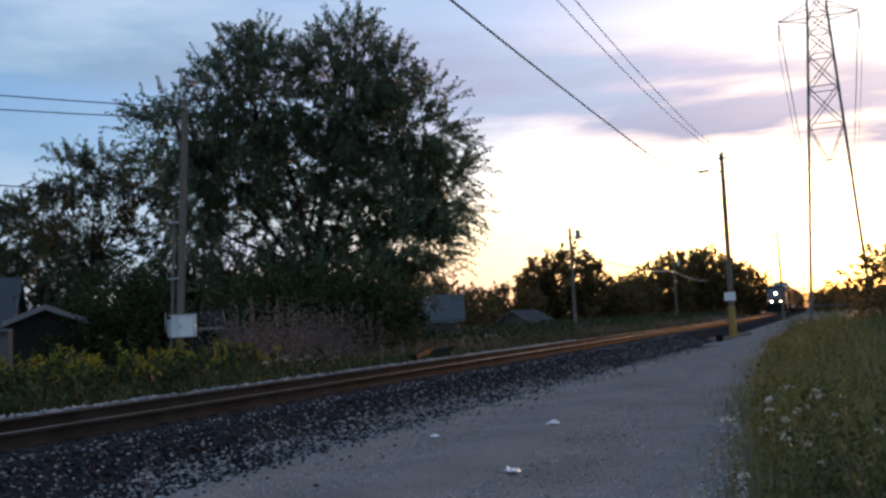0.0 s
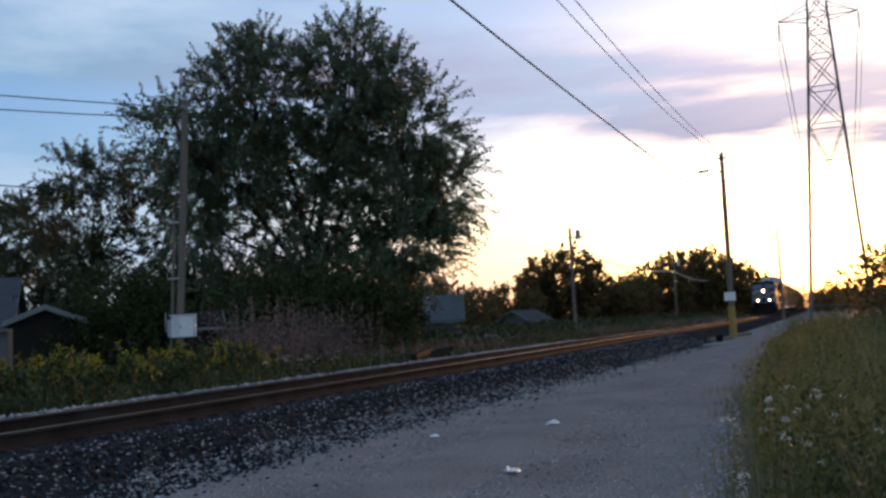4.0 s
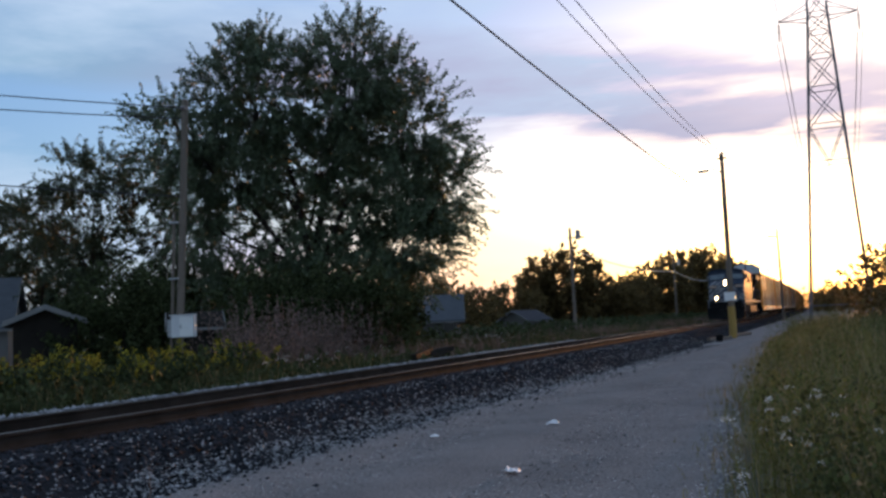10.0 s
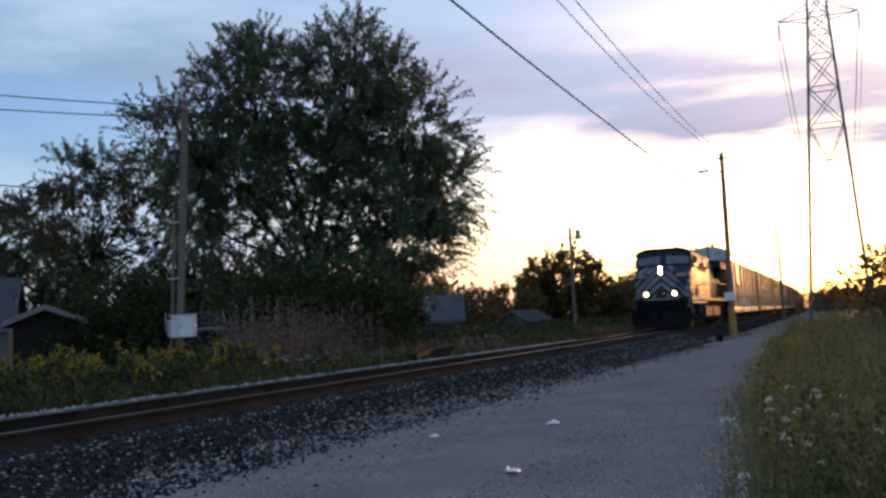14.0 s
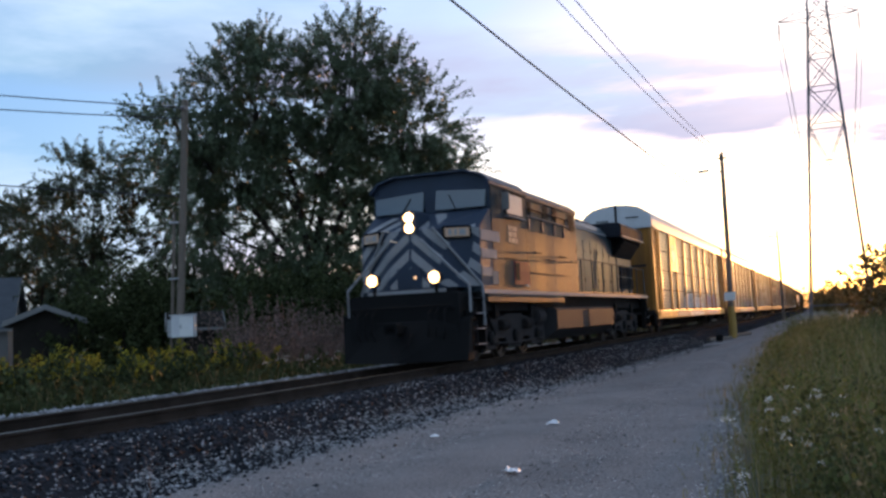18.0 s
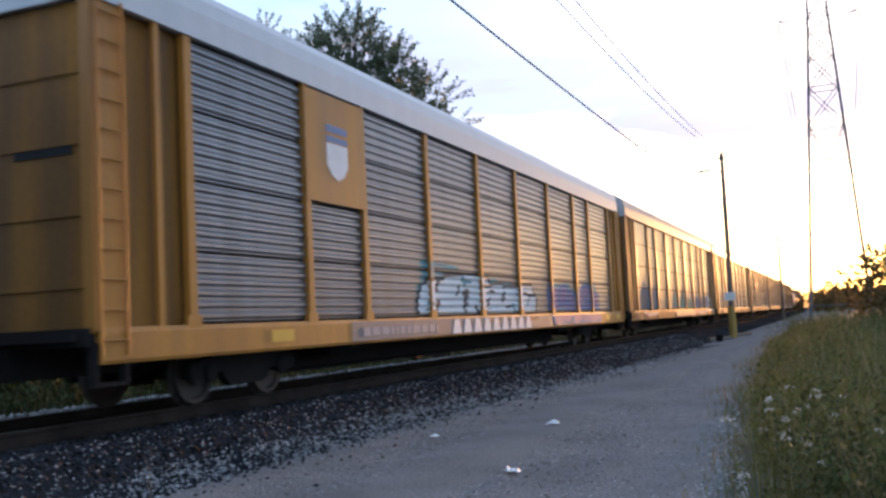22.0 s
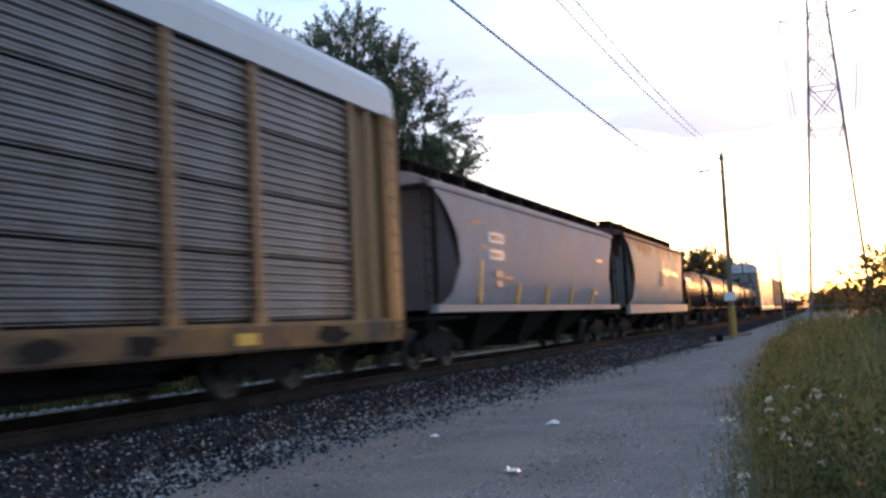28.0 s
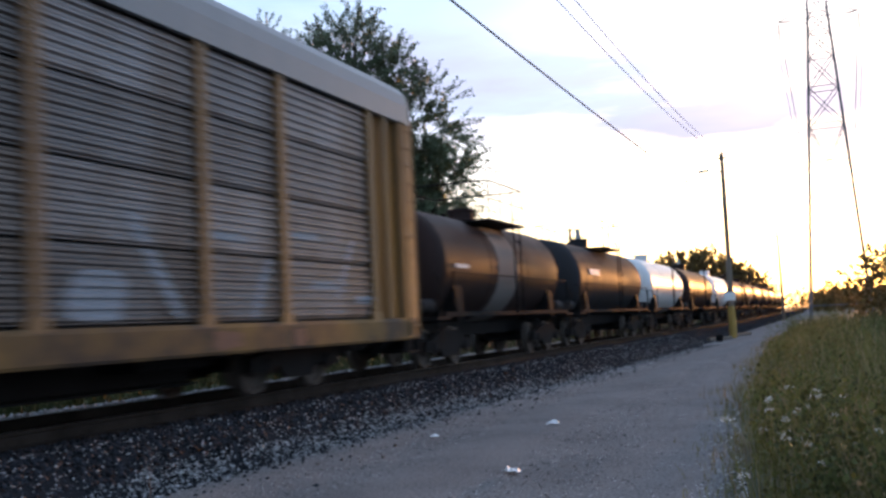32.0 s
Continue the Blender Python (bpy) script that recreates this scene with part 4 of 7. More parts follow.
blades("field_grass", 15000, field_spot, 1.25, 0.016, M_DOCK, "reddish-brown seeding grass over the far field", 471, 0.5)
gold_tips = leafy("goldenrod_plants", 620, gold_spot, 1.35, 0.13, M_BUSH, "leafy goldenrod stalks", 441, 30, 0.12)
r_gold = np.random.default_rng(442)
gv, gf = spray_leaves(gold_tips[::3] - np.array((0, 0, 0.12)), gold_tips[::3] + r_gold.normal(0, 0.08, (len(gold_tips[::3]), 3)) + np.array((0, 0, 0.16)), 30, 0.07, 443, 0.4)
tagged(new("goldenrod_flowers", cloud("goldenrod_flowers", gv, gf, M_GOLD)), "yellow goldenrod plumes in bloom", "flowers", "", "stuff")


def dock_spot(r):
    y = r.uniform(26, 42)
    return -9.6 - 0.12 * (y - 26) + r.normal(0, 0.9), y, r.uniform(0.7, 1.1)


dock_tips = leafy("dry_dock_stalks", 900, dock_spot, 2.55, 0.08, M_DOCK, "reddish-brown dried weed stalks standing upright", 451, 30, 0.045)


def pale_spot(r):
    y = 22 + 50 * r.random()
    return -6.5 - 0.09 * y + r.normal(0, 1.2), y, 1.0


_, pale_tips = blades("aster_stems", 170, pale_spot, 0.85, 0.01, M_GRASS, "thin stems of white verge flowers", 461, 0.2)
umbels("white_verge_flowers", pale_tips, M_LACE, 0.07, "small white wild flowers on the far verge", 462)


# ---- poles, wires, tower ----
def sagging(a, b, sag, n=14):
    a, b = Vector(a), Vector(b)
    return [a.lerp(b, i / n) - Vector((0, 0, 4 * sag * (i / n) * (1 - i / n))) for i in range(n + 1)]


def wire(name, a, b, sag, r, label, n=14, mat=None):
    return solo(name, Shape().path(sagging(a, b, sag, n), r, 5), mat or M_WIRE, label, "cable", "overhead wires")


def pole_shape(foot, top, r0, r1):
    a, b = Vector(foot), Vector(top)
    bow = Vector((0.02, 0.01, 0))
    return Shape().path([a.lerp(b, i / 8) + bow * math.sin(math.pi * i / 8) for i in range(9)], r0, 12, r1)


lp = thing("utility_pole", "weathered wooden utility pole with a conduit and a steel cabinet", "utility pole", "utility poles")
part("shaft", pole_shape((-10.78, 25.2, -0.4), (-10.4, 25.5, 9.3), 0.13, 0.105), M_POLE, lp, smooth=True)
part("conduit", pole_shape((-10.93, 25.0, -0.3), (-10.74, 25.22, 5.6), 0.055, 0.055), M_POLE, lp, "grey-brown riser conduit", smooth=True)
for z in (1.6, 3.4, 5.2):
    part("strap", Shape().box(-10.95 + 0.035 * z, -10.65 + 0.035 * z, 24.98, 25.1, z, z + 0.05), M_GALV, lp)
part("top_insulator", Shape().turned_x([(-0.09, 0.05), (-0.03, 0.08), (0.03, 0.05), (0.09, 0.08), (0.1, 0.03)], 10, 25.38, 9.0), M_INSULATOR, lp, m=pose(-10.4, 0, 0))
mcab = pose(-10.2, 24.75, 1.52, 0, 0, 24)
cab = thing("meter_cabinet", "pale grey steel cabinet fixed to a utility pole", "cabinet", "", "", mcab)
part("body", Shape().box(-0.28, 0.42, -0.2, 0.2, 0.03, 0.7, 0.02), M_CABINET, cab)
part("door", Shape().box(-0.02, 0.4, -0.225, -0.203, 0.06, 0.67, 0.006), M_SIGN, cab, "white front door")
part("hood", Shape().prism_x([(-0.25, 0.705), (0.22, 0.705), (0.22, 0.745), (-0.25, 0.725)], -0.3, 0.44), M_CABINET, cab)
part("latch", Shape().box(0.0, 0.04, -0.245, -0.227, 0.3, 0.42), M_GALV, cab)
part("bracket", Shape().box(-0.36, 0.3, 0.2, 0.32, 0.5, 0.56).box(-0.36, 0.3, 0.2, 0.32, 0.1, 0.16).box(-0.5, -0.36, 0.2, 0.42, 0.05, 0.6), M_GALV, cab)
wire("overhead_wire", (-10.4, 25.4, 9.02), (-22.5, 14.6, 10.1), 0.15, 0.02, "black overhead wire to a utility pole")
wire("overhead_wire", (-10.42, 25.4, 8.66), (-22.5, 14.6, 9.5), 0.15, 0.02, "black overhead wire to a utility pole")
wire("overhead_wire", (-10.5, 25.4, 6.1), (-22.5, 14.2, 7.4), 0.1, 0.022, "black overhead wire to a utility pole")

far_poles = ((-13.9, 87.0, 9.9), (-14.4, 150.0, 9.9), (-15.3, 205.0, 9.9), (-17.0, 270.0, 9.9))
for k, (x, y, h) in enumerate(far_poles):
    p = thing("utility_pole", "distant wooden utility pole beside the railway", "utility pole", "utility poles")
    part("shaft", pole_shape((x, y, -0.5), (x, y, h), 0.17, 0.12), M_POLE, p, smooth=True)
    part("crossarm", Shape().box(x - 0.25, x + 1.3, y - 0.06, y + 0.06, h - 1.0, h - 0.88), M_POLE, p)
    part("transformer", Shape().turned_y([(-0.45, 0.16), (-0.4, 0.24), (0.4, 0.24), (0.45, 0.16)], 12), M_GALV, p, "grey pole transformer", m=pose(x + 0.75, y, h - 0.7, 90))
    prev = far_poles[k - 1]
    if k == 0:
        continue
    wire("trackside_cable", (prev[0], prev[1], 7.9), (x, y, 7.9), 0.7, 0.05, "bare steel cable strung along the railway's far side", 18, M_GALV)

rp = thing("road_pole", "weathered wooden pole with lamp arm, white sign and yellow guard", "utility pole", "utility poles")
part("shaft", pole_shape((3.48, 53.6, -0.4), (3.54, 53.73, 10.1), 0.17, 0.11), M_POLE, rp, smooth=True)
part("ground_guard", pole_shape((3.49, 53.58, 0.0), (3.49, 53.58, 1.75), 0.2, 0.19), M_YELLOW_GUARD, rp, "yellow plastic guard", smooth=True)
part("notice", Shape().box(3.2, 3.78, 53.36, 53.39, 2.05, 2.5, 0.01), M_SIGN, rp, "small white notice")
arm = part("lamp_arm", Shape().path([(3.5, 53.7, 9.0), (3.1, 53.7, 9.25), (2.75, 53.7, 9.22)], 0.035, 8), M_GALV, rp)
part("lamp_head", Shape().box(2.25, 2.8, 53.6, 53.8, 9.1, 9.24, 0.05), M_GALV, arm)
part("bracket", Shape().box(3.25, 3.8, 53.66, 53.72, 9.75, 9.83), M_POLE, rp)
for x, z, sag, a in ((3.42, 10.05, 1.35, 3.4), (3.72, 10.0, 1.3, 3.85)):
    wire("road_wire", (x, 53.7, z), (a, -12, z + 0.4), sag, 0.013, "black overhead wire above the road", 26)
wire("road_cable", (3.42, 53.7, 7.25), (3.4, -12, 7.4), 0.5, 0.021, "thick black telephone cable above the road", 26)
dp = thing("lamp_pole", "distant wooden pole with a lamp arm", "utility pole", "utility poles")
part("shaft", pole_shape((3.15, 110, -0.4), (3.12, 110, 10.1), 0.15, 0.1), M_POLE, dp, smooth=True)
part("lamp_arm", Shape().path([(3.1, 110, 9.2), (2.5, 110, 9.3), (2.1, 110, 9.25)], 0.09, 6), M_GALV, dp)
for x, z in ((3.42, 10.05), (3.72, 10.0)):
    wire("road_wire", (x, 53.7, z), (3.12 + (x - 3.42) * 0.5, 110, 10.0), 1.1, 0.015, "black overhead wire above the road", 14)

TX, TY = 8.95, 108.5
tower = thing("lattice_tower", "tall steel lattice power transmission tower", "power tower")


def tower_half(z):
    return 3.0 + (0.98 - 3.0) * min(1.0, z / 33.0) if z < 33 else 0.98 - 0.3 * (z - 33) / 11


for sx in (-1, 1):
    for sy in (-1, 1):
        pts = [(TX + sx * tower_half(z), TY + sy * tower_half(z), z) for z in (-0.3, 11, 22, 33, 44)]
        part("leg", Shape().path(pts, 0.1, 4, 0.1), M_TOWER, tower)
LEVELS = (0, 9, 16.5, 20.5, 24.5, 28.0, 30.6, 32.6, 35.0, 37.5, 40.0, 42.0, 44.0)
for k, (a, b) in enumerate(zip(LEVELS, LEVELS[1:])):
    ha, hb = tower_half(a), tower_half(b)
    pairs = []
    for sx, sy, tx, ty in ((-1, -1, 1, -1), (1, -1, 1, 1), (1, 1, -1, 1), (-1, 1, -1, -1)):
        A, B = Vector((TX + sx * ha, TY + sy * ha, a)), Vector((TX + tx * ha, TY + ty * ha, a))
        C, D = Vector((TX + sx * hb, TY + sy * hb, b)), Vector((TX + tx * hb, TY + ty * hb, b))
        if k == 2:
            m = (A + B) / 2
            pairs += [(m, C), (m, D)]
        elif k > 2:
            pairs += [(A, D), (B, C)]
        if k == 0:
            low = Vector((0, 0, 1.25))
            pairs.append((A * 0.97 + C * 0.03 + low, B * 0.97 + D * 0.03 + low))
        if k != 0:
            pairs.append((C, D))
    for a, b in pairs:
        part("brace", Shape().tube(a, b, 0.05, 0.05, 4), M_TOWER, tower)
for z, w in ((32.0, 4.0), (38.5, 4.3)):
    for s in (-1, 1):
        sh = Shape()
        tip = Vector((TX + s * w, TY, z + 0.3))
        for sy in (-1, 1):
            sh.tube((TX + s * 0.95, TY + sy * 0.95, z), tip, 0.07, 0.05, 4)
            sh.tube((TX + s * 0.9, TY + sy * 0.9, z + 1.6), tip, 0.05, 0.04, 4)
        arm = part("crossarm", sh, M_TOWER, tower)
        st = Shape()
        for i in range(9):
            st.tube(tip - Vector((0, 0, 0.35 + 0.2 * i)), tip - Vector((0, 0, 0.43 + 0.2 * i)), 0.13, 0.1, 8)
        st.tube(tip, tip - Vector((0, 0, 2.3)), 0.025, 0.025, 5)
        part("insulator_string", st, M_INSULATOR, arm)
        for dx in ((-0.25, 0.25) if z < 35 else (0,)):
            wire("transmission_line", tip - Vector((-dx, 0, 2.3)), (TX + s * w + dx, 360, z + 2.0), 9.0, 0.03, "high-voltage conductor strung from a lattice tower", 18)


# ---- houses and sheds ----
def house(name, label, m, w, d, eave, ridge, mat_wall, mat_roof, windows=(), over=0.35):
    """A gabled house; the ridge runs along its own x."""
    h = thing(name, label, "house", "houses", "", m)
    body = Shape().prism_x([(-d / 2, -0.4), (d / 2, -0.4), (d / 2, eave), (0, ridge - 0.12), (-d / 2, eave)], -w / 2, w / 2)
    part("wall", body, mat_wall, h)
    k = (ridge - eave) / (d / 2)
    for s in (-1, 1):
        e = s * (d / 2 + over)
        prof = [(0, ridge), (e, ridge - k * (d / 2 + over)), (e, ridge - k * (d / 2 + over) - 0.12), (0, ridge - 0.12)]
        part("roof", Shape().prism_x(prof if s > 0 else prof[::-1], -w / 2 - over, w / 2 + over), mat_roof, h)
        part("gutter", Shape().box(-w / 2 - over, w / 2 + over, e - 0.06, e + 0.06, ridge - k * (d / 2 + over) - 0.2, ridge - k * (d / 2 + over) - 0.1, 0.02), M_TRIM, h)
    for side in (-1, 1):
        x = side * (w / 2 + over)
        part("bargeboard", Shape().prism_x([(-d / 2 - over, ridge - k * (d / 2 + over) - 0.2), (0, ridge - 0.2), (d / 2 + over, ridge - k * (d / 2 + over) - 0.2), (d / 2 + over, ridge - k * (d / 2 + over) + 0.02), (0, ridge + 0.02), (-d / 2 - over, ridge - k * (d / 2 + over) + 0.02)], x - 0.03 if side < 0 else x, x if side < 0 else x + 0.03), M_TRIM, h)
    for (axis, u, z, ww, hh) in windows:
        if axis == "x":
            win = part("window", Shape().box(w / 2 - 0.02, w / 2 + 0.05, u - ww / 2, u + ww / 2, z, z + hh), M_TRIM, h)
            part("pane", Shape().box(w / 2 + 0.05, w / 2 + 0.056, u - ww / 2 + 0.07, u + ww / 2 - 0.07, z + 0.07, z + hh - 0.07), M_GLASS, win)
        else:
            win = part("window", Shape().box(u - ww / 2, u + ww / 2, -d / 2 - 0.05, -d / 2 + 0.02, z, z + hh), M_TRIM, h)
            part("pane", Shape().box(u - ww / 2 + 0.07, u + ww / 2 - 0.07, -d / 2 - 0.056, -d / 2 - 0.05, z + 0.07, z + hh - 0.07), M_GLASS, win)
    return h


gx, gy = toward(-44.9, 46)
house("garage", "low dark garage with a shallow gable roof and pale trim", pose(gx, gy, -0.2, 0, 0, 44 + 90), 6.0, 2.5, 2.85, 3.35, M_DARKWOOD, M_ROOF, (("x", -0.6, 1.0, 1.0, 0.9),))
gx, gy = toward(-50.6, 62)
house("house", "dwelling with a steep blue-grey shingle roof among trees", pose(gx, gy, -0.2, 0, 0, 40), 9, 7, 3.0, 5.7, M_WALL, M_ROOF_BLUE, (("y", -2.6, 1.2, 1.3, 1.3), ("y", 1.6, 1.2, 1.3, 1.3)))
gx, gy = toward(-22.6, 74)
house("house", "dwelling with a long blue-grey shingle roof behind the weeds", pose(gx, gy, -0.2, 0, 0, 22), 2.8, 4.4, 2.3, 4.0, M_WALL, M_ROOF_BLUE, (("y", 0.6, 1.0, 1.0, 0.9),))
gx, gy = toward(-17.7, 112)
house("house", "low far dwelling with a dark roof and white trim", pose(gx, gy, -0.2, 0, 0, 70), 4.0, 4.0, 1.9, 2.9, M_WALL, M_ROOF, (("x", 0.4, 1.2, 1.2, 1.0),))
gx, gy = toward(-37.0, 38)
house("shed", "small dark shed half hidden by weeds", pose(gx, gy, -0.2, 0, 0, 40), 1.4, 1.4, 2.35, 2.7, M_DARKWOOD, M_DARKWOOD, ())

# ---- small things by the track ----
HEAP = ((-5.6, 31.3, 6, 0.0), (-5.9, 33.4, -8, 0.0), (-5.3, 34.6, 4, 0.0), (-5.8, 31.9, 4, 0.22), (-5.6, 33.9, -3, 0.22), (-5.5, 32.6, 10, 0.44), (-5.7, 34.4, -6, 0.44))
for k, (x, y, a, z) in enumerate(HEAP):
    solo("old_tie", Shape().box(-0.13, 0.13, -1.3, 1.3, 0, 0.2, 0.015), M_DARKWOOD, "discarded dark wooden tie in a heap by the track", "railway tie", "discarded ties",
         m=pose(x, y, ground_z(x, y) + z + 0.12, 3, 0, a))
solo("timber", Shape().box(-0.1, 0.1, -1.3, 1.3, 0, 0.16, 0.015), M_POLE, "weathered timber lying at a pole's foot", "timber", "", m=pose(3.1, 50.9, 0.04, 0, 0, -18))
solo("timber", Shape().box(-0.1, 0.1, -1.6, 1.6, 0, 0.16, 0.015), M_POLE, "weathered timber lying at a pole's foot", "timber", "", m=pose(3.5, 57.5, 0.04, 0, 0, -14))
solo("black_bucket", Shape().turned_y([(0, 0.15), (0.32, 0.19), (0.34, 0.2)], 14), M_BLACK, "small black bucket beside the road", "bucket", "", m=pose(3.35, 48.6, 0.03, 90))


def litter(name, x, y, sx, sy, h, a, seed):
    """A crumpled piece of paper."""
    r = random.Random(seed)
    sh, n = Shape(), 5
    v = [(sx * (i / (n - 1) - 0.5), sy * (j / (n - 1) - 0.5), h * r.random() * (0.3 if i in (0, n - 1) or j in (0, n - 1) else 1)) for j in range(n) for i in range(n)]
    sh.add(v, [(j * n + i, j * n + i + 1, (j + 1) * n + i + 1, (j + 1) * n + i) for j in range(n - 1) for i in range(n - 1)])
    solo(name, sh, M_TRASH, "crumpled white scrap of paper lying on gravel", "litter", "litter", m=pose(x, y, 0.055, 0, 0, a))


litter("paper_scrap", 4.98, 13.5, 0.2, 0.12, 0.06, 20, 1)
litter("paper_scrap", 5.77, 9.27, 0.13, 0.16, 0.07, 60, 2)
litter("paper_scrap", 3.73, 12.07, 0.12, 0.1, 0.04, 10, 3)
litter("paper_scrap", 1.75, 35.5, 0.3, 0.16, 0.1, 10, 4)


stalk = Shape().path([(0, 0, -0.02), (0.01, 0.01, 0.16), (-0.01, 0.03, 0.34), (0.03, 0.05, 0.5)], 0.006, 6, 0.002)
for k, (dx, dz, up) in enumerate(((0.09, 0.12, 0.1), (-0.08, 0.2, 0.09), (0.07, 0.28, 0.12), (-0.06, 0.34, 0.1))):
    stalk.path([(0, 0.02, dz), (dx * 0.6, 0.02, dz + up * 0.6), (dx, 0.03, dz + up)], 0.003, 5, 0.001)
solo("dry_weed_stalk", stalk, M_DOCK, "lone dry brown weed stalk in the gravel", "weed", m=pose(2.95, 7.2, 0.02))

# pale boards leaning in the dry stalks
for x, y, z, w, a in ((-12.6, 40.0, 0.95, 0.9, 20), (-12.2, 41.6, 1.25, 0.7, 35), (-12.0, 43.2, 1.15, 0.6, 10)):
    b = thing("pale_board", "pale weathered boards on a low trestle among dry stalks", "board", "pale boards", "", pose(x, y, 0, 0, 0, a))
    part("plank", Shape().box(-w, w, -0.2, 0.2, z, z + 0.06, 0.01), M_CABINET, b)
    for u in (-0.7 * w, 0.7 * w):
        part("leg", Shape().box(u - 0.04, u + 0.04, -0.15, 0.15, -0.35, z), M_DARKWOOD, b)


# ---- rolling stock: each car's own space has its front at -y and the rail's top at z = 0 ----
def wheel_mesh(r):
    sh = Shape()
    sh.turned_x([(-0.07, 0.1), (-0.065, 0.16), (-0.02, 0.17), (-0.03, r - 0.09), (-0.065, r - 0.07), (-0.07, r + 0.025), (-0.035, r + 0.025), (-0.03, r), (0.065, r - 0.012), (0.066, r - 0.07),
                 (0.02, r - 0.09), (0.03, 0.17), (0.1, 0.15), (0.105, 0.06)], 24)
    return sh.mesh("wheel", M_WHEEL, True)


WHEEL_SMALL, WHEEL_LARGE = wheel_mesh(0.42), wheel_mesh(0.53)


def freight_truck(parent, y):
    """A two-axle truck: side frames, bolster, springs and four wheels."""
    t = None
    prof = [(-1.28, 0.36), (-1.28, 0.56), (-0.95, 0.6), (-0.45, 0.78), (0.45, 0.78), (0.95, 0.6), (1.28, 0.56), (1.28, 0.36), (1.0, 0.34), (0.62, 0.42), (0.4, 0.22), (-0.4, 0.22), (-0.62, 0.42), (-1.0, 0.34)]
    sh = Shape().prism_x(prof, 0.93, 1.06).prism_x(prof, -1.06, -0.93).box(-1.0, 1.0, -0.2, 0.2, 0.4, 0.72, 0.03)
    for s in (-1, 1):
        for d in (-0.88, 0.88):
            sh.turned_x([(s * 1.06, 0.13), (s * 1.1, 0.13), (s * 1.12, 0.07)] if s > 0 else [(-1.12, 0.07), (-1.1, 0.13), (-1.06, 0.13)], 12, d, 0.42)
    t = part("truck", sh, M_UNDER, parent, m=pose(0, y, 0))
    part("spring_nest", Shape().box(0.96, 1.04, -0.25, -0.02, 0.26, 0.5, 0.03).box(0.96, 1.04, 0.02, 0.25, 0.26, 0.5, 0.03), M_BLACK, t)
    for d in (-0.88, 0.88):
        for s in (-1, 1):
            part("wheel", WHEEL_SMALL, None, t, m=pose(s * 0.755, d, 0.42, 0, 0, 0 if s > 0 else 180))
        part("axle", Shape().turned_x([(-1.0, 0.07), (1.0, 0.07)], 10, d, 0.42), M_BLACK, t)
    return t


def coupler(parent, y, s):
    sh = Shape().box(-0.11, 0.11, min(y, y - s * 0.75), max(y, y - s * 0.75), 0.76, 0.92, 0.02)
    sh.box(-0.17, 0.17, min(y, y - s * 0.26), max(y, y - s * 0.26), 0.7, 0.98, 0.05)
    part("coupler", sh, M_BLACK, parent)
    part("air_hose", Shape().path([(0.32, y - s * 0.4, 0.75), (0.34, y - s * 0.15, 0.5), (0.2, y - s * 0.02, 0.36)], 0.025, 6), M_BLACK, parent)


def ladder(parent, x, y, z0, z1, w, steps, mat, along_y=True, name="ladder"):
    sh = Shape()
    e = (0, w / 2) if along_y else (w / 2, 0)
    for s in (-1, 1):
        sh.tube((x + s * e[0], y + s * e[1], z0), (x + s * e[0], y + s * e[1], z1), 0.02, 0.02, 6)
    for i in range(steps):
        z = z0 + (z1 - z0) * (i + 0.5) / steps
        sh.tube((x - e[0], y - e[1], z), (x + e[0], y + e[1], z), 0.014, 0.014, 6)
    return part(name, sh, mat, parent)


RIBS = {}


def blob(y, z, w, h, lean, rng_, wobble=0.14):
    """The uneven outline of one sprayed shape, as (y, z) corners."""
    n, pts = 16, []
    for i in range(n):
        a = 2 * math.pi * i / n
        c, q = math.cos(a), math.sin(a)
        k = 1 + wobble * (rng_.random() - 0.5)
        py = w / 2 * (abs(c) ** 0.6) * (1 if c > 0 else -1) * k
        pz = h / 2 * (abs(q) ** 0.6) * (1 if q > 0 else -1) * k
        pts.append((y + py + lean * pz, z + pz))
    return pts


def reach(pts, z):
    """How far an outline reaches along y at a height, or None."""
    ys = []
    for (a, u), (b, w) in zip(pts, pts[1:] + pts[:1]):
        if (u - z) * (w - z) <= 0 and u != w:
            ys.append(a + (b - a) * (z - u) / (w - u))
    return (min(ys), max(ys)) if len(ys) > 1 else None


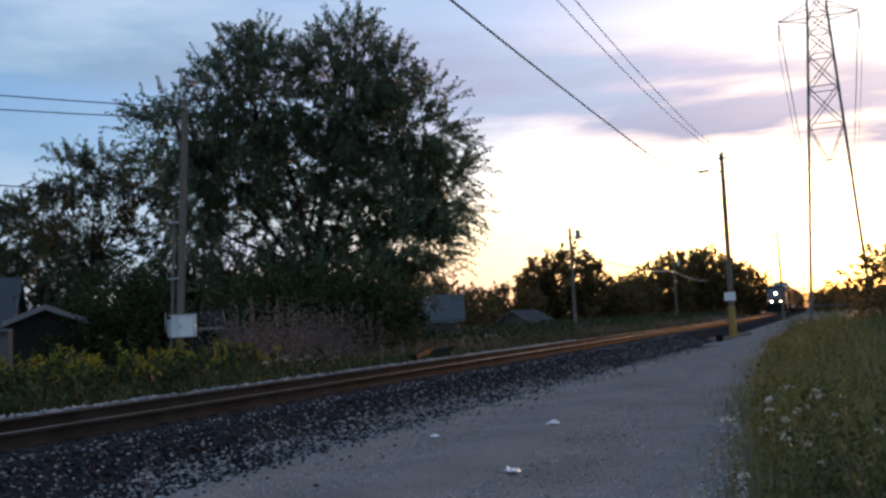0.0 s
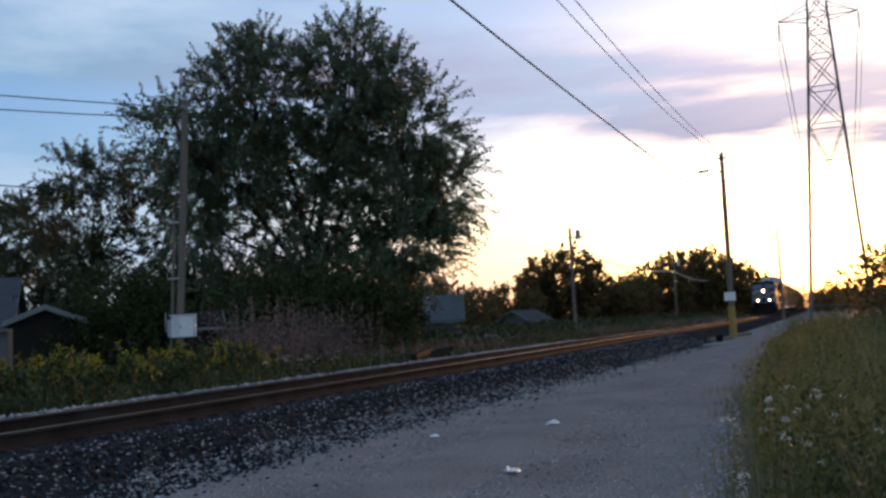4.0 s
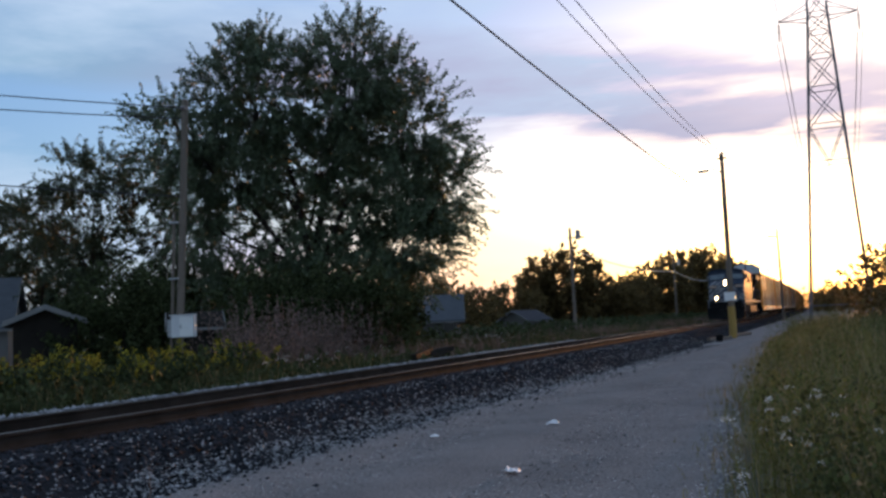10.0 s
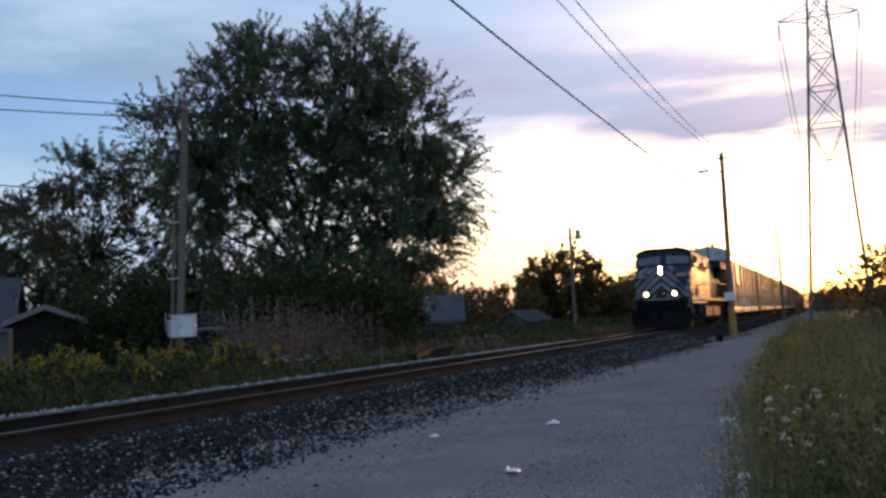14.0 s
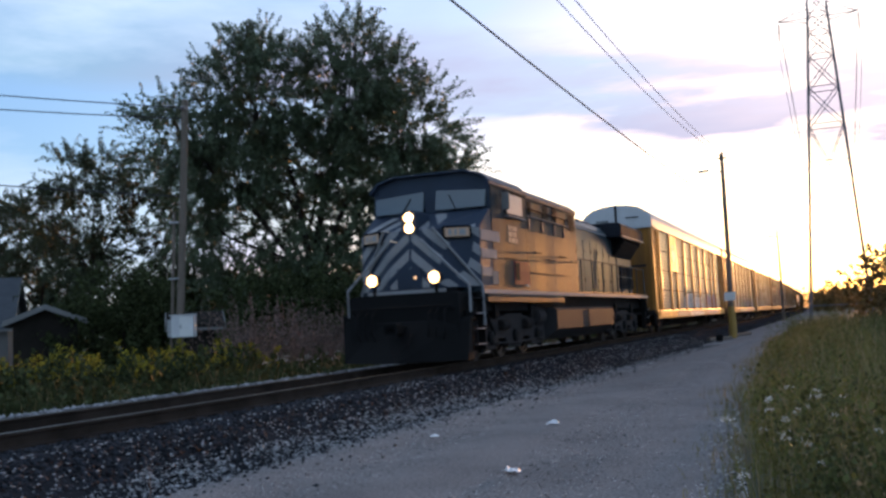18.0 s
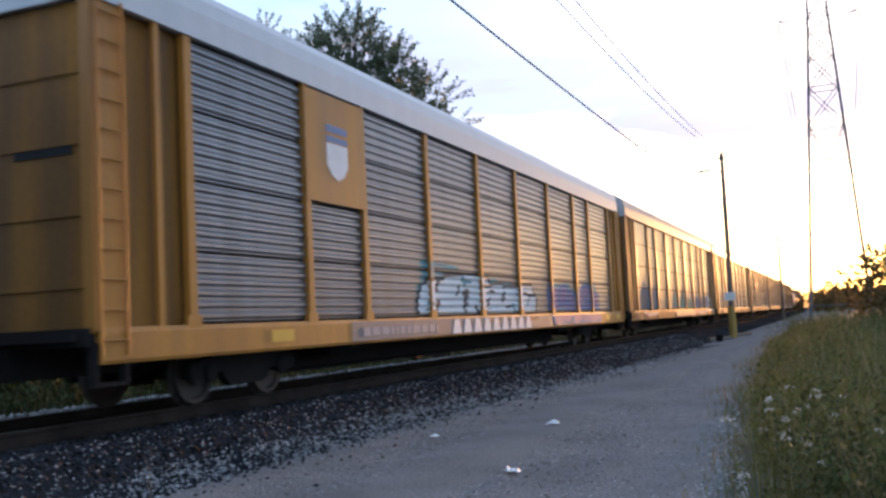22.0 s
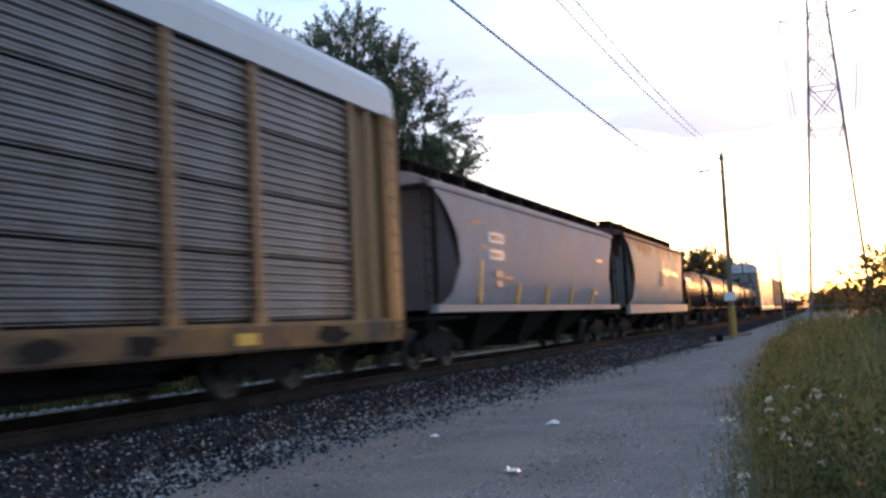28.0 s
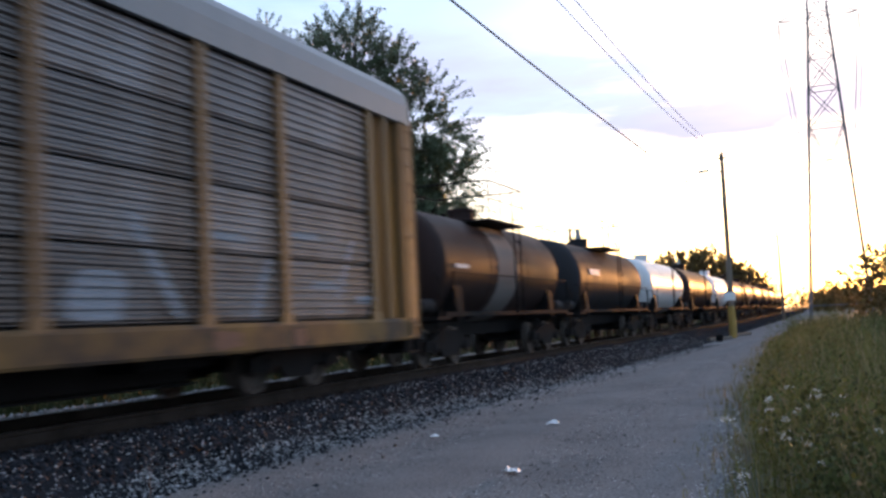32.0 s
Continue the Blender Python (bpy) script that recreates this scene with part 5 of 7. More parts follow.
def paint(parent, pts, ribs, coat, mat, name, label=""):
    """Paint that lies on the ribs, posts and sill of a rack's side, or flat on a plain side."""
    sh = Shape()
    t = 0.003 * coat

    def strip(x, z0, z1, y_lo=-99.0, y_hi=99.0, x1=None):
        a, b = reach(pts, z0), reach(pts, z1)
        if a and b:
            q = [(max(y_lo, min(y_hi, v)), z, u) for v, z, u in ((a[0], z0, x), (a[1], z0, x), (b[1], z1, x1 or x), (b[0], z1, x1 or x))]
            if q[1][0] - q[0][0] > 0.01 or q[2][0] - q[3][0] > 0.01:
                sh.add([(u, y, z) for y, z, u in q] + [(u - 0.002, y, z) for y, z, u in q], [(0, 1, 2, 3), (4, 5, 1, 0), (5, 6, 2, 1), (6, 7, 3, 2), (7, 4, 0, 3)])

    if ribs:
        p = TIER_H / ribs
        for base in TIERS:
            for k in range(ribs):
                strip(1.477 + t, base + p * (k + 0.13), base + p * (k + 0.33), x1=1.508 + t)
                strip(1.508 + t, base + p * (k + 0.34), base + p * (k + 0.62))
                strip(1.508 + t, base + p * (k + 0.63), base + p * (k + 0.83), x1=1.477 + t)
                strip(1.477 + t, base + p * (k + 0.84), base + min(TIER_H, p * (k + 1.12)))
        zs = [1.2 + 0.08 * k for k in range(30)]
        for post in POSTS:
            for u, w in zip(zs, zs[1:]):
                strip(1.56 + t, u, w, post - 0.075, post + 0.075)
        for u in (0.72, 0.81, 0.9):
            strip(1.575 + t, u, u + 0.09)
    else:
        lo, hi = min(z for _, z in pts), max(z for _, z in pts)
        for k in range(10):
            strip(1.536 + t, max(lo + 0.01, lo + (hi - lo) * k / 10), min(hi - 0.01, lo + (hi - lo) * (k + 1) / 10))
    if sh.v:
        part(name, sh, mat, parent, label)


def graffiti(parent, y0, y1, z0, z1, fill, line, seed, count=6, extra=None, label="sprayed graffiti shape"):
    """A sprayed mass that cannot be read: a dark coat, overlapping pale lobes over it, and short strokes across them."""
    g = random.Random(seed)
    ribs = RIBS.get(parent.name, 0)
    w = (y1 - y0) / count
    lobes = []
    for i in range(count):
        h = (z1 - z0) * g.uniform(0.72, 1.0)
        lobes.append((y0 + w * (i + 0.5), z0 + h / 2 + g.uniform(0, 0.05), w * g.uniform(1.15, 1.4), h, g.uniform(-0.3, 0.3), g.random()))
    if extra:
        for k in range(max(2, count // 2)):
            paint(parent, blob(g.uniform(y0, y1), z0 + (z1 - z0) * g.uniform(0.25, 0.85), w * g.uniform(1.2, 2.2), (z1 - z0) * g.uniform(0.35, 0.7), 0.3, g, 0.5), ribs, 1, extra, "graffiti_cloud", label)
    for cy, cz, lw, lh, lean, q in lobes:
        paint(parent, blob(cy, cz, lw + 0.2 * w, lh + 0.16, lean, random.Random(q), 0.3), ribs, 2, line, "graffiti_outline", label)
    for cy, cz, lw, lh, lean, q in lobes:
        paint(parent, blob(cy, cz, lw, lh, lean, random.Random(q), 0.3), ribs, 3, fill, "graffiti_fill", label)
    for cy, cz, lw, lh, lean, q in lobes:
        for k in range(4):
            tilt = g.uniform(-1.4, 1.4)
            thick = g.random() < 0.5
            paint(parent, blob(cy + lw * g.uniform(-0.4, 0.4), cz + lh * g.uniform(-0.38, 0.34), lw * (0.12 if thick else 0.42) * g.uniform(0.7, 1.4), lh * (0.32 if thick else 0.09) * g.uniform(0.7, 1.3), tilt, g, 0.4),
                  ribs, 4, line if k < 3 or not extra else extra, "graffiti_stroke", label)


def bars(parent, x, y0, y1, zs, h, mat, name="lettering", t=0.004, seed=3):
    """Lettering that cannot be read: plain bars."""
    rng_ = random.Random(seed)
    sh = Shape()
    for z in zs:
        y = y0
        while y < y1 - 0.05:
            w = min(rng_.uniform(0.12, 0.4), y1 - y)
            sh.box(x, x + t, y, y + w, z, z + h)
            y += w + 0.06
    return part(name, sh, mat, parent)


# ---- the locomotive ----
def locomotive():
    L = 23.2
    e = thing("diesel_locomotive", "grimy slate-blue diesel freight locomotive with white nose stripes and lit headlights", "locomotive")
    f = -L / 2
    # frame, walkway, tank
    part("underframe", Shape().box(-1.2, 1.2, f + 0.8, -f - 0.8, 1.15, 1.62, 0.03), M_BLACK, e)
    part("walkway", Shape().box(-1.53, 1.53, f + 1.76, -f - 1.3, 1.62, 1.72), M_LOCO, e)
    part("front_platform", Shape().box(-1.0, 1.0, f + 0.99, f + 1.76, 1.6, 1.7), M_BLACK, e)
    for s in (-1, 1):
        part("side_sill", Shape().box(s * 1.535 - 0.02, s * 1.535 + 0.02, f + 1.78, -f - 1.3, 1.56, 1.66), M_STRIPE, e, "dull white sill stripe")
        part("side_skirt", Shape().box(s * 1.5 - 0.02, s * 1.5 + 0.02, f + 2.1, -2.85, 1.38, 1.555), M_LOCO, e)
    part("fuel_tank", Shape().prism_y([(-1.1, 0.32), (1.1, 0.32), (1.5, 0.62), (1.5, 1.16), (1.38, 1.24), (-1.38, 1.24), (-1.5, 1.16), (-1.5, 0.62)], -3.7, 3.7), M_TANKGREY, e, "grey fuel tank")
    for y in (-4.6, 4.25):
        part("air_reservoir", Shape().turned_y([(y - 0.35, 0.2), (y - 0.3, 0.27), (y + 0.3, 0.27), (y + 0.35, 0.2)], 16, 1.1, 1.0), M_LOCOTRUCK, e)
        part("equipment_box", Shape().box(-1.25, 0.8, y - 0.35, y + 0.35, 0.6, 1.2, 0.04), M_BLACK, e)
    part("tank_band", Shape().box(1.49, 1.515, 0.0, 0.03, 0.62, 1.16), M_UNDER, e)
    # trucks
    for y in (-6.75, 6.75):
        prof = [(-2.7, 0.36), (-2.7, 0.84), (-2.3, 0.95), (-1.3, 0.98), (-0.5, 1.1), (0.5, 1.1), (1.3, 0.98), (2.3, 0.95), (2.7, 0.84), (2.7, 0.34), (2.45, 0.26), (1.45, 0.26), (1.3, 0.5), (0.7, 0.5), (0.5, 0.26), (-0.5, 0.26), (-0.7, 0.5), (-1.3, 0.5), (-1.45, 0.26), (-2.45, 0.26)]
        t = part("truck", Shape().prism_x(prof, 1.02, 1.2).prism_x(prof, -1.2, -1.02).box(-1.0, 1.0, -0.9, 0.9, 0.55, 0.9, 0.05), M_LOCOTRUCK, e, m=pose(0, y, 0))
        part("traction_motor", Shape().box(-0.66, 0.66, -2.5, -0.3, 0.28, 1.1, 0.08).box(-0.66, 0.66, 0.3, 2.5, 0.28, 1.1, 0.08), M_BLACK, t)
        for s in (-1, 1):
            for d in (-1.45, 1.45):
                part("coil_spring", Shape().box(s * 1.22 - 0.05, s * 1.22 + 0.05, d - 0.14, d + 0.14, 0.98, 1.3, 0.04).box(s * 1.22 - 0.07, s * 1.22 + 0.07, d - 0.18, d + 0.18, 1.28, 1.33), M_BLACK, t)
            part("damper", Shape().tube((s * 1.26, -2.3, 1.2), (s * 1.26, -1.7, 0.6), 0.045, 0.045, 8), M_BLACK, t)
            part("brake_rod", Shape().path([(s * 1.23, -2.5, 0.42), (s * 1.25, 0, 0.36), (s * 1.23, 2.5, 0.42)], 0.025, 6), M_LOCOTRUCK, t)
            for d in (-2.35, 2.35):
                part("sand_nozzle", Shape().box(s * 1.16 - 0.06, s * 1.16 + 0.06, d - 0.1, d + 0.1, 0.2, 0.62, 0.02), M_BLACK, t)
        for d in (-1.9, 0.0, 1.9):
            for s in (-1, 1):
                part("wheel", WHEEL_LARGE, None, t, m=pose(s * 0.755, d, 0.53, 0, 0, 0 if s > 0 else 180))
                sh = Shape().turned_x([(1.2, 0.17), (1.27, 0.17), (1.3, 0.1)] if s > 0 else [(-1.3, 0.1), (-1.27, 0.17), (-1.2, 0.17)], 12, d, 0.53)
                part("journal_box", sh, M_BLACK, t)
        for d in (-0.95, 0.95):
            part("brake_cylinder", Shape().turned_y([(d - 0.28, 0.1), (d - 0.26, 0.13), (d + 0.2, 0.13), (d + 0.3, 0.05)], 12, 1.25, 0.82), M_UNDER, t)
            part("sand_pipe", Shape().path([(1.15, d, 0.85), (1.18, d + 0.2, 0.5), (0.95, d + 0.35, 0.2)], 0.025, 6), M_BLACK, t)
    # pilot, plow and steps
    part("pilot", Shape().box(-1.32, 1.32, f + 0.72, f + 0.98, 0.5, 1.6, 0.03), M_BLACK, e, "grimy black pilot plate")
    plow = Shape()
    plow.add([(-1.5, f + 0.7, 0.12), (0, f + 0.15, 0.1), (1.5, f + 0.7, 0.12), (1.53, f + 0.85, 1.05), (0.5, f + 0.66, 0.98), (-0.5, f + 0.66, 0.98), (-1.53, f + 0.85, 1.05), (-1.5, f + 1.0, 0.12), (1.5, f + 1.0, 0.12), (1.53, f + 0.92, 1.05), (-1.53, f + 0.92, 1.05)],
             [(0, 1, 5, 6), (1, 4, 5), (1, 2, 3, 4), (2, 8, 9, 3), (0, 6, 10, 7), (6, 5, 4, 3, 9, 10), (0, 7, 8, 2, 1), (7, 10, 9, 8)])
    part("snow_plow", plow, M_BLACK, e, "black snow plow")
    for u in (-1.05, -0.85, -0.68, 0.68, 0.85, 1.05):
        part("air_hose", Shape().path([(u, f + 0.7, 1.25), (u, f + 0.52, 1.15), (u * 1.02, f + 0.48, 0.8), (u * 0.95, f + 0.56, 0.6)], 0.022, 6), M_BLACK, e)
    part("footboard_rail", Shape().path([(-1.2, f + 0.72, 1.2), (-1.2, f + 0.6, 1.32), (1.2, f + 0.6, 1.32), (1.2, f + 0.72, 1.2)], 0.018, 6), M_BLACK, e)
    for y, s in ((f + 1.0, 1), (-f - 1.9, -1)):
        for side in (-1, 1):
            for k in range(4):
                z = 0.42 + 0.34 * k
                st = part("step", Shape().box(side * 1.5 - 0.14, side * 1.5 + 0.04, y, y + 0.75, z, z + 0.03), M_BLACK, e)
                if k < 3:
                    part("step_edge", Shape().box(side * 1.545 - 0.004, side * 1.545 + 0.004, y + 0.25, y + 0.75, z + 0.004, z + 0.028), M_STRIPE, st, "worn pale step edge")
            for y0, z1 in ((y + 0.75, 1.62 if s > 0 else 1.2), (y - 0.03, 1.2 if s > 0 else 1.62)):
                part("step_plate", Shape().box(side * 1.5 - 0.14, side * 1.5 + 0.03, y0, y0 + 0.03, 0.3, z1), M_BLACK, e)
    coupler(e, f, -1)
    coupler(e, -f, 1)
    # nose: a flat middle, two raked corner facets, and a top that slopes up to the windshield
    def skin(x, z):
        k = max(0.0, (abs(x) - 0.55) / 0.95)
        y0, y1, y2 = -10.45 + 0.62 * k, -10.3 + 0.5 * k, -9.06
        return y0 + (y1 - y0) * (z - 1.72) / 1.36 if z <= 3.08 else y1 + (y2 - y1) * (z - 3.08) / 0.5

    cols, rows_ = (-1.5, -0.55, 0.0, 0.55, 1.5), (1.72, 3.08, 3.58)
    v = [(x, skin(x, z), z) for z in rows_ for x in cols] + [(x, -8.9, z) for z in rows_ for x in (-1.5, 1.5)]
    q = [(5 * r + c, 5 * r + c + 1, 5 * r + c + 6, 5 * r + c + 5) for r in range(2) for c in range(4)]
    q += [(4, 16, 18, 9), (9, 18, 20, 14), (15, 0, 5, 17), (17, 5, 10, 19), (16, 15, 17, 18), (18, 17, 19, 20), (10, 11, 12, 13, 14, 20, 19), (15, 16, 4, 3, 2, 1, 0)]
    part("nose", Shape().add(v, q), M_NAVY, e, "navy nose")

    def chevron(s, zc, band, lo, hi, x0, x1):
        """A slanting white bar laid on the nose between two heights."""
        pts = []
        n = 16
        for i in range(n + 1):
            x = x0 + (x1 - x0) * i / n
            z = zc + 0.86 * (1.5 - x)
            b0, b1 = min(max(z, lo), hi), min(max(z + band, lo), hi)
            if b1 - b0 > 0.015:
                pts.append((x, b0, b1))
        if len(pts) < 2:
            return
        sh = Shape()
        vs = []
        for x, b0, b1 in pts:
            vs += [(s * x, skin(x, b0) - 0.012, b0), (s * x, skin(x, b1) - 0.012, b1), (s * x, skin(x, b0) + 0.004, b0), (s * x, skin(x, b1) + 0.004, b1)]
        m = len(pts)
        fs = []
        for i in range(m - 1):
            a, b = 4 * i, 4 * i + 4
            fs += [(a, b, b + 1, a + 1), (a + 1, b + 1, b + 3, a + 3), (a + 2, b + 2, b, a)]
        fs += [(0, 1, 3, 2), (4 * m - 4, 4 * m - 2, 4 * m - 1, 4 * m - 3)]
        if s < 0:
            fs = [g[::-1] for g in fs]
        part("nose_stripe", sh.add(vs, fs), M_STRIPE, e, "white slanting nose stripe")

    for s in (-1, 1):
        for k in range(6):
            zc = 2.82 - 0.42 * k
            for lo, hi in ((1.74, 3.08), (3.08, 3.53)):
                chevron(s, zc, 0.24, lo, hi, 0.03, 1.495)
    # cab
    cab_prof = [(-1.5, 1.72), (1.5, 1.72), (1.52, 4.2), (1.32, 4.38), (0.9, 4.5), (-0.9, 4.5), (-1.32, 4.38), (-1.52, 4.2)]
    part("cab", Shape().prism_y(cab_prof, -8.98, -6.3), M_LOCO, e)
    part("cab_roof", Shape().prism_y([(1.56, 4.14), (1.56, 4.23), (1.35, 4.43), (0.92, 4.55), (-0.92, 4.55), (-1.35, 4.43), (-1.56, 4.23), (-1.56, 4.14), (-1.325, 4.385), (-0.9, 4.505), (0.9, 4.505), (1.325, 4.385)][::-1], -9.16, -6.25), M_NAVY, e, "dark navy visored roof")
    part("cab_front", Shape().prism_y([(-1.49, 3.4), (1.49, 3.4), (1.5, 4.19), (1.3, 4.37), (0.88, 4.49), (-0.88, 4.49), (-1.3, 4.37), (-1.5, 4.19)], -9.02, -8.985), M_NAVY, e)
    for s in (-1, 1):
        ws = [(s * 0.16, 3.63), (s * 1.42, 3.63), (s * 1.44, 4.03), (s * 0.16, 4.12)]
        ws = ws if s > 0 else ws[::-1]
        rake = [(x, -9.14 + 0.22 * (z - 3.63), z) for x, z in ws]
        part("windshield", Shape().add(rake + [(x, -9.02, z) for x, _, z in rake], [(0, 1, 2, 3), (7, 6, 5, 4), (1, 0, 4, 5), (2, 1, 5, 6), (3, 2, 6, 7), (0, 3, 7, 4)]), M_CABGLASS, e, "sloping windshield that mirrors the sky")
        part("wiper", Shape().tube((s * 0.7, -9.17, 3.6), (s * 0.5, -9.08, 3.98), 0.012, 0.012, 5), M_BLACK, e)
        w = part("side_window", Shape().box(s * 1.53 - 0.02, s * 1.53 + 0.02, -8.0, -6.6, 3.5, 4.1, 0.015), M_BLACK, e)
        part("shade", Shape().box(s * 1.553 - 0.004, s * 1.553 + 0.004, -7.88, -6.66, 3.56, 4.05), M_SUNSHADE, w, "grey sliding window shade")
        part("window_ledge", Shape().box(s * 1.57 - 0.05, s * 1.57 + 0.05, -8.0, -6.6, 3.46, 3.5, 0.01), M_STRIPE, w)
        mir = part("mirror", Shape().box(s * 1.66 - 0.09, s * 1.66 + 0.09, -8.3, -8.26, 3.6, 4.02, 0.018), M_TRIM, e, "grey side mirror")
        part("mirror_arm", Shape().tube((s * 1.5, -8.26, 3.7), (s * 1.62, -8.28, 3.7), 0.012, 0.012, 5).tube((s * 1.5, -8.26, 3.95), (s * 1.62, -8.28, 3.95), 0.012, 0.012, 5), M_BLACK, mir)
        bars(e, s * 1.5 + (0.012 if s > 0 else -0.016), -7.75, -7.05, (2.85, 3.0, 3.15), 0.12, M_MARK_D, "lettering")
        part("door_patch", Shape().box(s * 1.512 - 0.006, s * 1.512 + 0.006, -7.43, -6.16, 1.81, 2.4), M_REDPATCH, e, "faded red patch")
        part("door_window", Shape().box(s * 1.518 - 0.006, s * 1.518 + 0.006, -7.36, -7.02, 1.92, 2.36), M_BLACK, e)
        part("cab_seam", Shape().box(s * 1.512 - 0.006, s * 1.512 + 0.006, -8.1, -6.1, 2.42, 2.45), M_BLACK, e)
        part("step_lamp", Shape().box(s * 1.53 - 0.02, s * 1.53 + 0.02, -6.6, -6.3, 1.76, 1.82), M_STRIPE, e)
        for (z0, z1, ye) in ((2.79, 3.04, -8.46), (2.39, 2.6, -8.72), (1.97, 2.18, -9.12)):
            part("side_stripe", Shape().box(s * 1.512 - 0.006, s * 1.512 + 0.006, -9.78, ye, z0, z1), M_STRIPE, e, "dull white side stripe")
        part("side_block", Shape().box(s * 1.512 - 0.006, s * 1.512 + 0.006, -9.1, -8.68, 1.78, 2.1), M_TRIM, e)
        nb_ = part("number_board", Shape().box(-0.33, 0.33, -0.08, 0.06, -0.15, 0.15, 0.02), M_BLACK, e, m=pose(s * 1.04, -10.06, 2.97, 0, 0, s * 28))
        part("number_panel", Shape().box(-0.28, 0.28, -0.088, -0.082, -0.1, 0.1), M_BOARD, nb_)
        part("number_bar", Shape().box(-0.2, -0.12, -0.094, -0.089, -0.07, 0.07).box(-0.07, 0.0, -0.094, -0.089, -0.07, 0.07).box(0.05, 0.2, -0.094, -0.089, -0.07, 0.07), M_SUNSHADE, nb_)
        ds = part("ditch_light", Shape().turned_y([(-0.12, 0.11), (-0.1, 0.14), (0.06, 0.14), (0.12, 0.08)], 16), M_BLACK, e, m=pose(s * 0.76, -10.72, 1.95))
        part("lens", Shape().turned_y([(-0.135, 0.02), (-0.13, 0.065), (-0.121, 0.072)], 16), M_HEAD, ds, "lit warm-white ditch light")
        part("reflector", Shape().turned_y([(-0.124, 0.06), (-0.1221, 0.132)], 20), M_GLOW, ds, "glowing amber ring added as the halo round a lamp")
        part("lamp_bracket", Shape().box(-0.03, 0.03, -0.03, 0.05, -0.33, -0.12), M_BLACK, ds)
        part("front_handrail", Shape().path([(s * 0.33, -10.4, 2.82), (s * 0.36, -10.62, 2.84), (s * 1.5, -10.62, 1.75), (s * 1.5, -10.62, 1.15)], 0.032, 7), M_STRIPE, e, "thick dull white handrail")
        part("step_handrail", Shape().path([(s * 0.55, -10.3, 3.08), (s * 0.6, -10.45, 3.1), (s * 1.53, -9.84, 1.74), (s * 1.53, -9.84, 0.85)], 0.032, 7), M_STRIPE, e, "thick dull white handrail")
    hs = part("headlight_case", Shape().box(-0.19, 0.19, -10.36, -9.6, 3.0, 3.52, 0.05), M_NAVY, e)
    for z in (3.13, 3.37):
        part("headlight", Shape().turned_y([(-10.375, 0.02), (-10.372, 0.07), (-10.361, 0.076)], 16, 0, z), M_HEAD, hs, "lit warm-white headlight")
        part("reflector", Shape().turned_y([(-10.364, 0.06), (-10.3621, 0.118)], 20, 0, z), M_GLOW, hs, "glowing amber ring added as the halo round a lamp")
    part("nose_door", Shape().box(-0.3, 0.3, -10.47, -10.38, 1.76, 2.2), M_NAVY, e)
    part("marker_light", Shape().turned_y([(-10.5, 0.01), (-10.495, 0.03), (-10.46, 0.03)], 10, 0.15, 1.98), M_LENS, e)
    part("front_sill", Shape().box(-0.95, 0.95, f + 0.9, f + 0.98, 1.62, 1.7), M_STRIPE, e, "white front sill stripe")
    # hood behind the cab: full width first
    part("equipment_cab", Shape().prism_y([(-1.5, 1.72), (1.5, 1.72), (1.5, 4.16), (1.3, 4.33), (0.9, 4.44), (-0.9, 4.44), (-1.3, 4.33), (-1.5, 4.16)], -6.25, -1.05), M_LOCO, e)
    part("equipment_roof", Shape().prism_y([(1.53, 4.1), (1.53, 4.2), (1.32, 4.37), (0.9, 4.48), (-0.9, 4.48), (-1.32, 4.37), (-1.53, 4.2), (-1.53, 4.1), (-1.305, 4.335), (-0.9, 4.445), (0.9, 4.445), (1.305, 4.335)][::-1], -6.24, -1.0), M_NAVY, e, "navy roof over the equipment room")
    for s in (-1, 1):
        for y, w, z0, z1 in ((-4.55, 0.42, 3.68, 4.09), (-3.72, 0.5, 3.68, 4.09), (-1.98, 0.74, 3.55, 4.04), (-6.1, 0.35, 3.68, 4.05)):
            lv = part("louvre", Shape().box(s * 1.49 - 0.02, s * 1.49 + 0.016, y, y + w, z0, z1), M_BLACK, e, "black air louvre")
            part("louvre_blade", Shape().box(s * 1.509 - 0.003, s * 1.509 + 0.003, y, y + w, z0 + 0.1, z0 + 0.13).box(s * 1.509 - 0.003, s * 1.509 + 0.003, y, y + w, z0 + 0.26, z0 + 0.29), M_UNDER, lv)
        for y in (-6.05, -4.8, -3.6, -2.55):
            part("bracket", Shape().box(s * 1.515 - 0.015, s * 1.515 + 0.015, y, y + 0.16, 3.3, 3.62), M_NAVY, e)
            part("rail_post", Shape().box(s * 1.54 - 0.012, s * 1.54 + 0.012, y + 0.04, y + 0.1, 3.6, 3.84), M_BLACK, e)
        part("panel_seam", Shape().box(s * 1.505 - 0.004, s * 1.505 + 0.004, -6.0, -2.4, 2.13, 2.16), M_BLACK, e)
        for y, z in ((-5.7, 2.7), (-4.4, 2.55), (-3.1, 2.7), (-1.9, 2.6)):
            part("grab_iron", Shape().path([(s * 1.5, y, z), (s * 1.56, y + 0.02, z), (s * 1.56, y + 0.62, z), (s * 1.5, y + 0.64, z)], 0.014, 6), M_LOCO, e)
        part("roof_rail", Shape().tube((s * 1.54, -6.1, 3.83), (s * 1.54, -2.1, 3.83), 0.018, 0.018, 6), M_BLACK, e)
        part("ledge", Shape().box(s * 1.525 - 0.025, s * 1.525 + 0.025, -6.1, -2.0, 3.62, 3.66, 0.008), M_TRIM, e, "pale dirty ledge")
    hood_prof = [(-0.95, 1.72), (0.95, 1.72), (0.95, 4.02), (0.75, 4.24), (-0.75, 4.24), (-0.95, 4.02)]
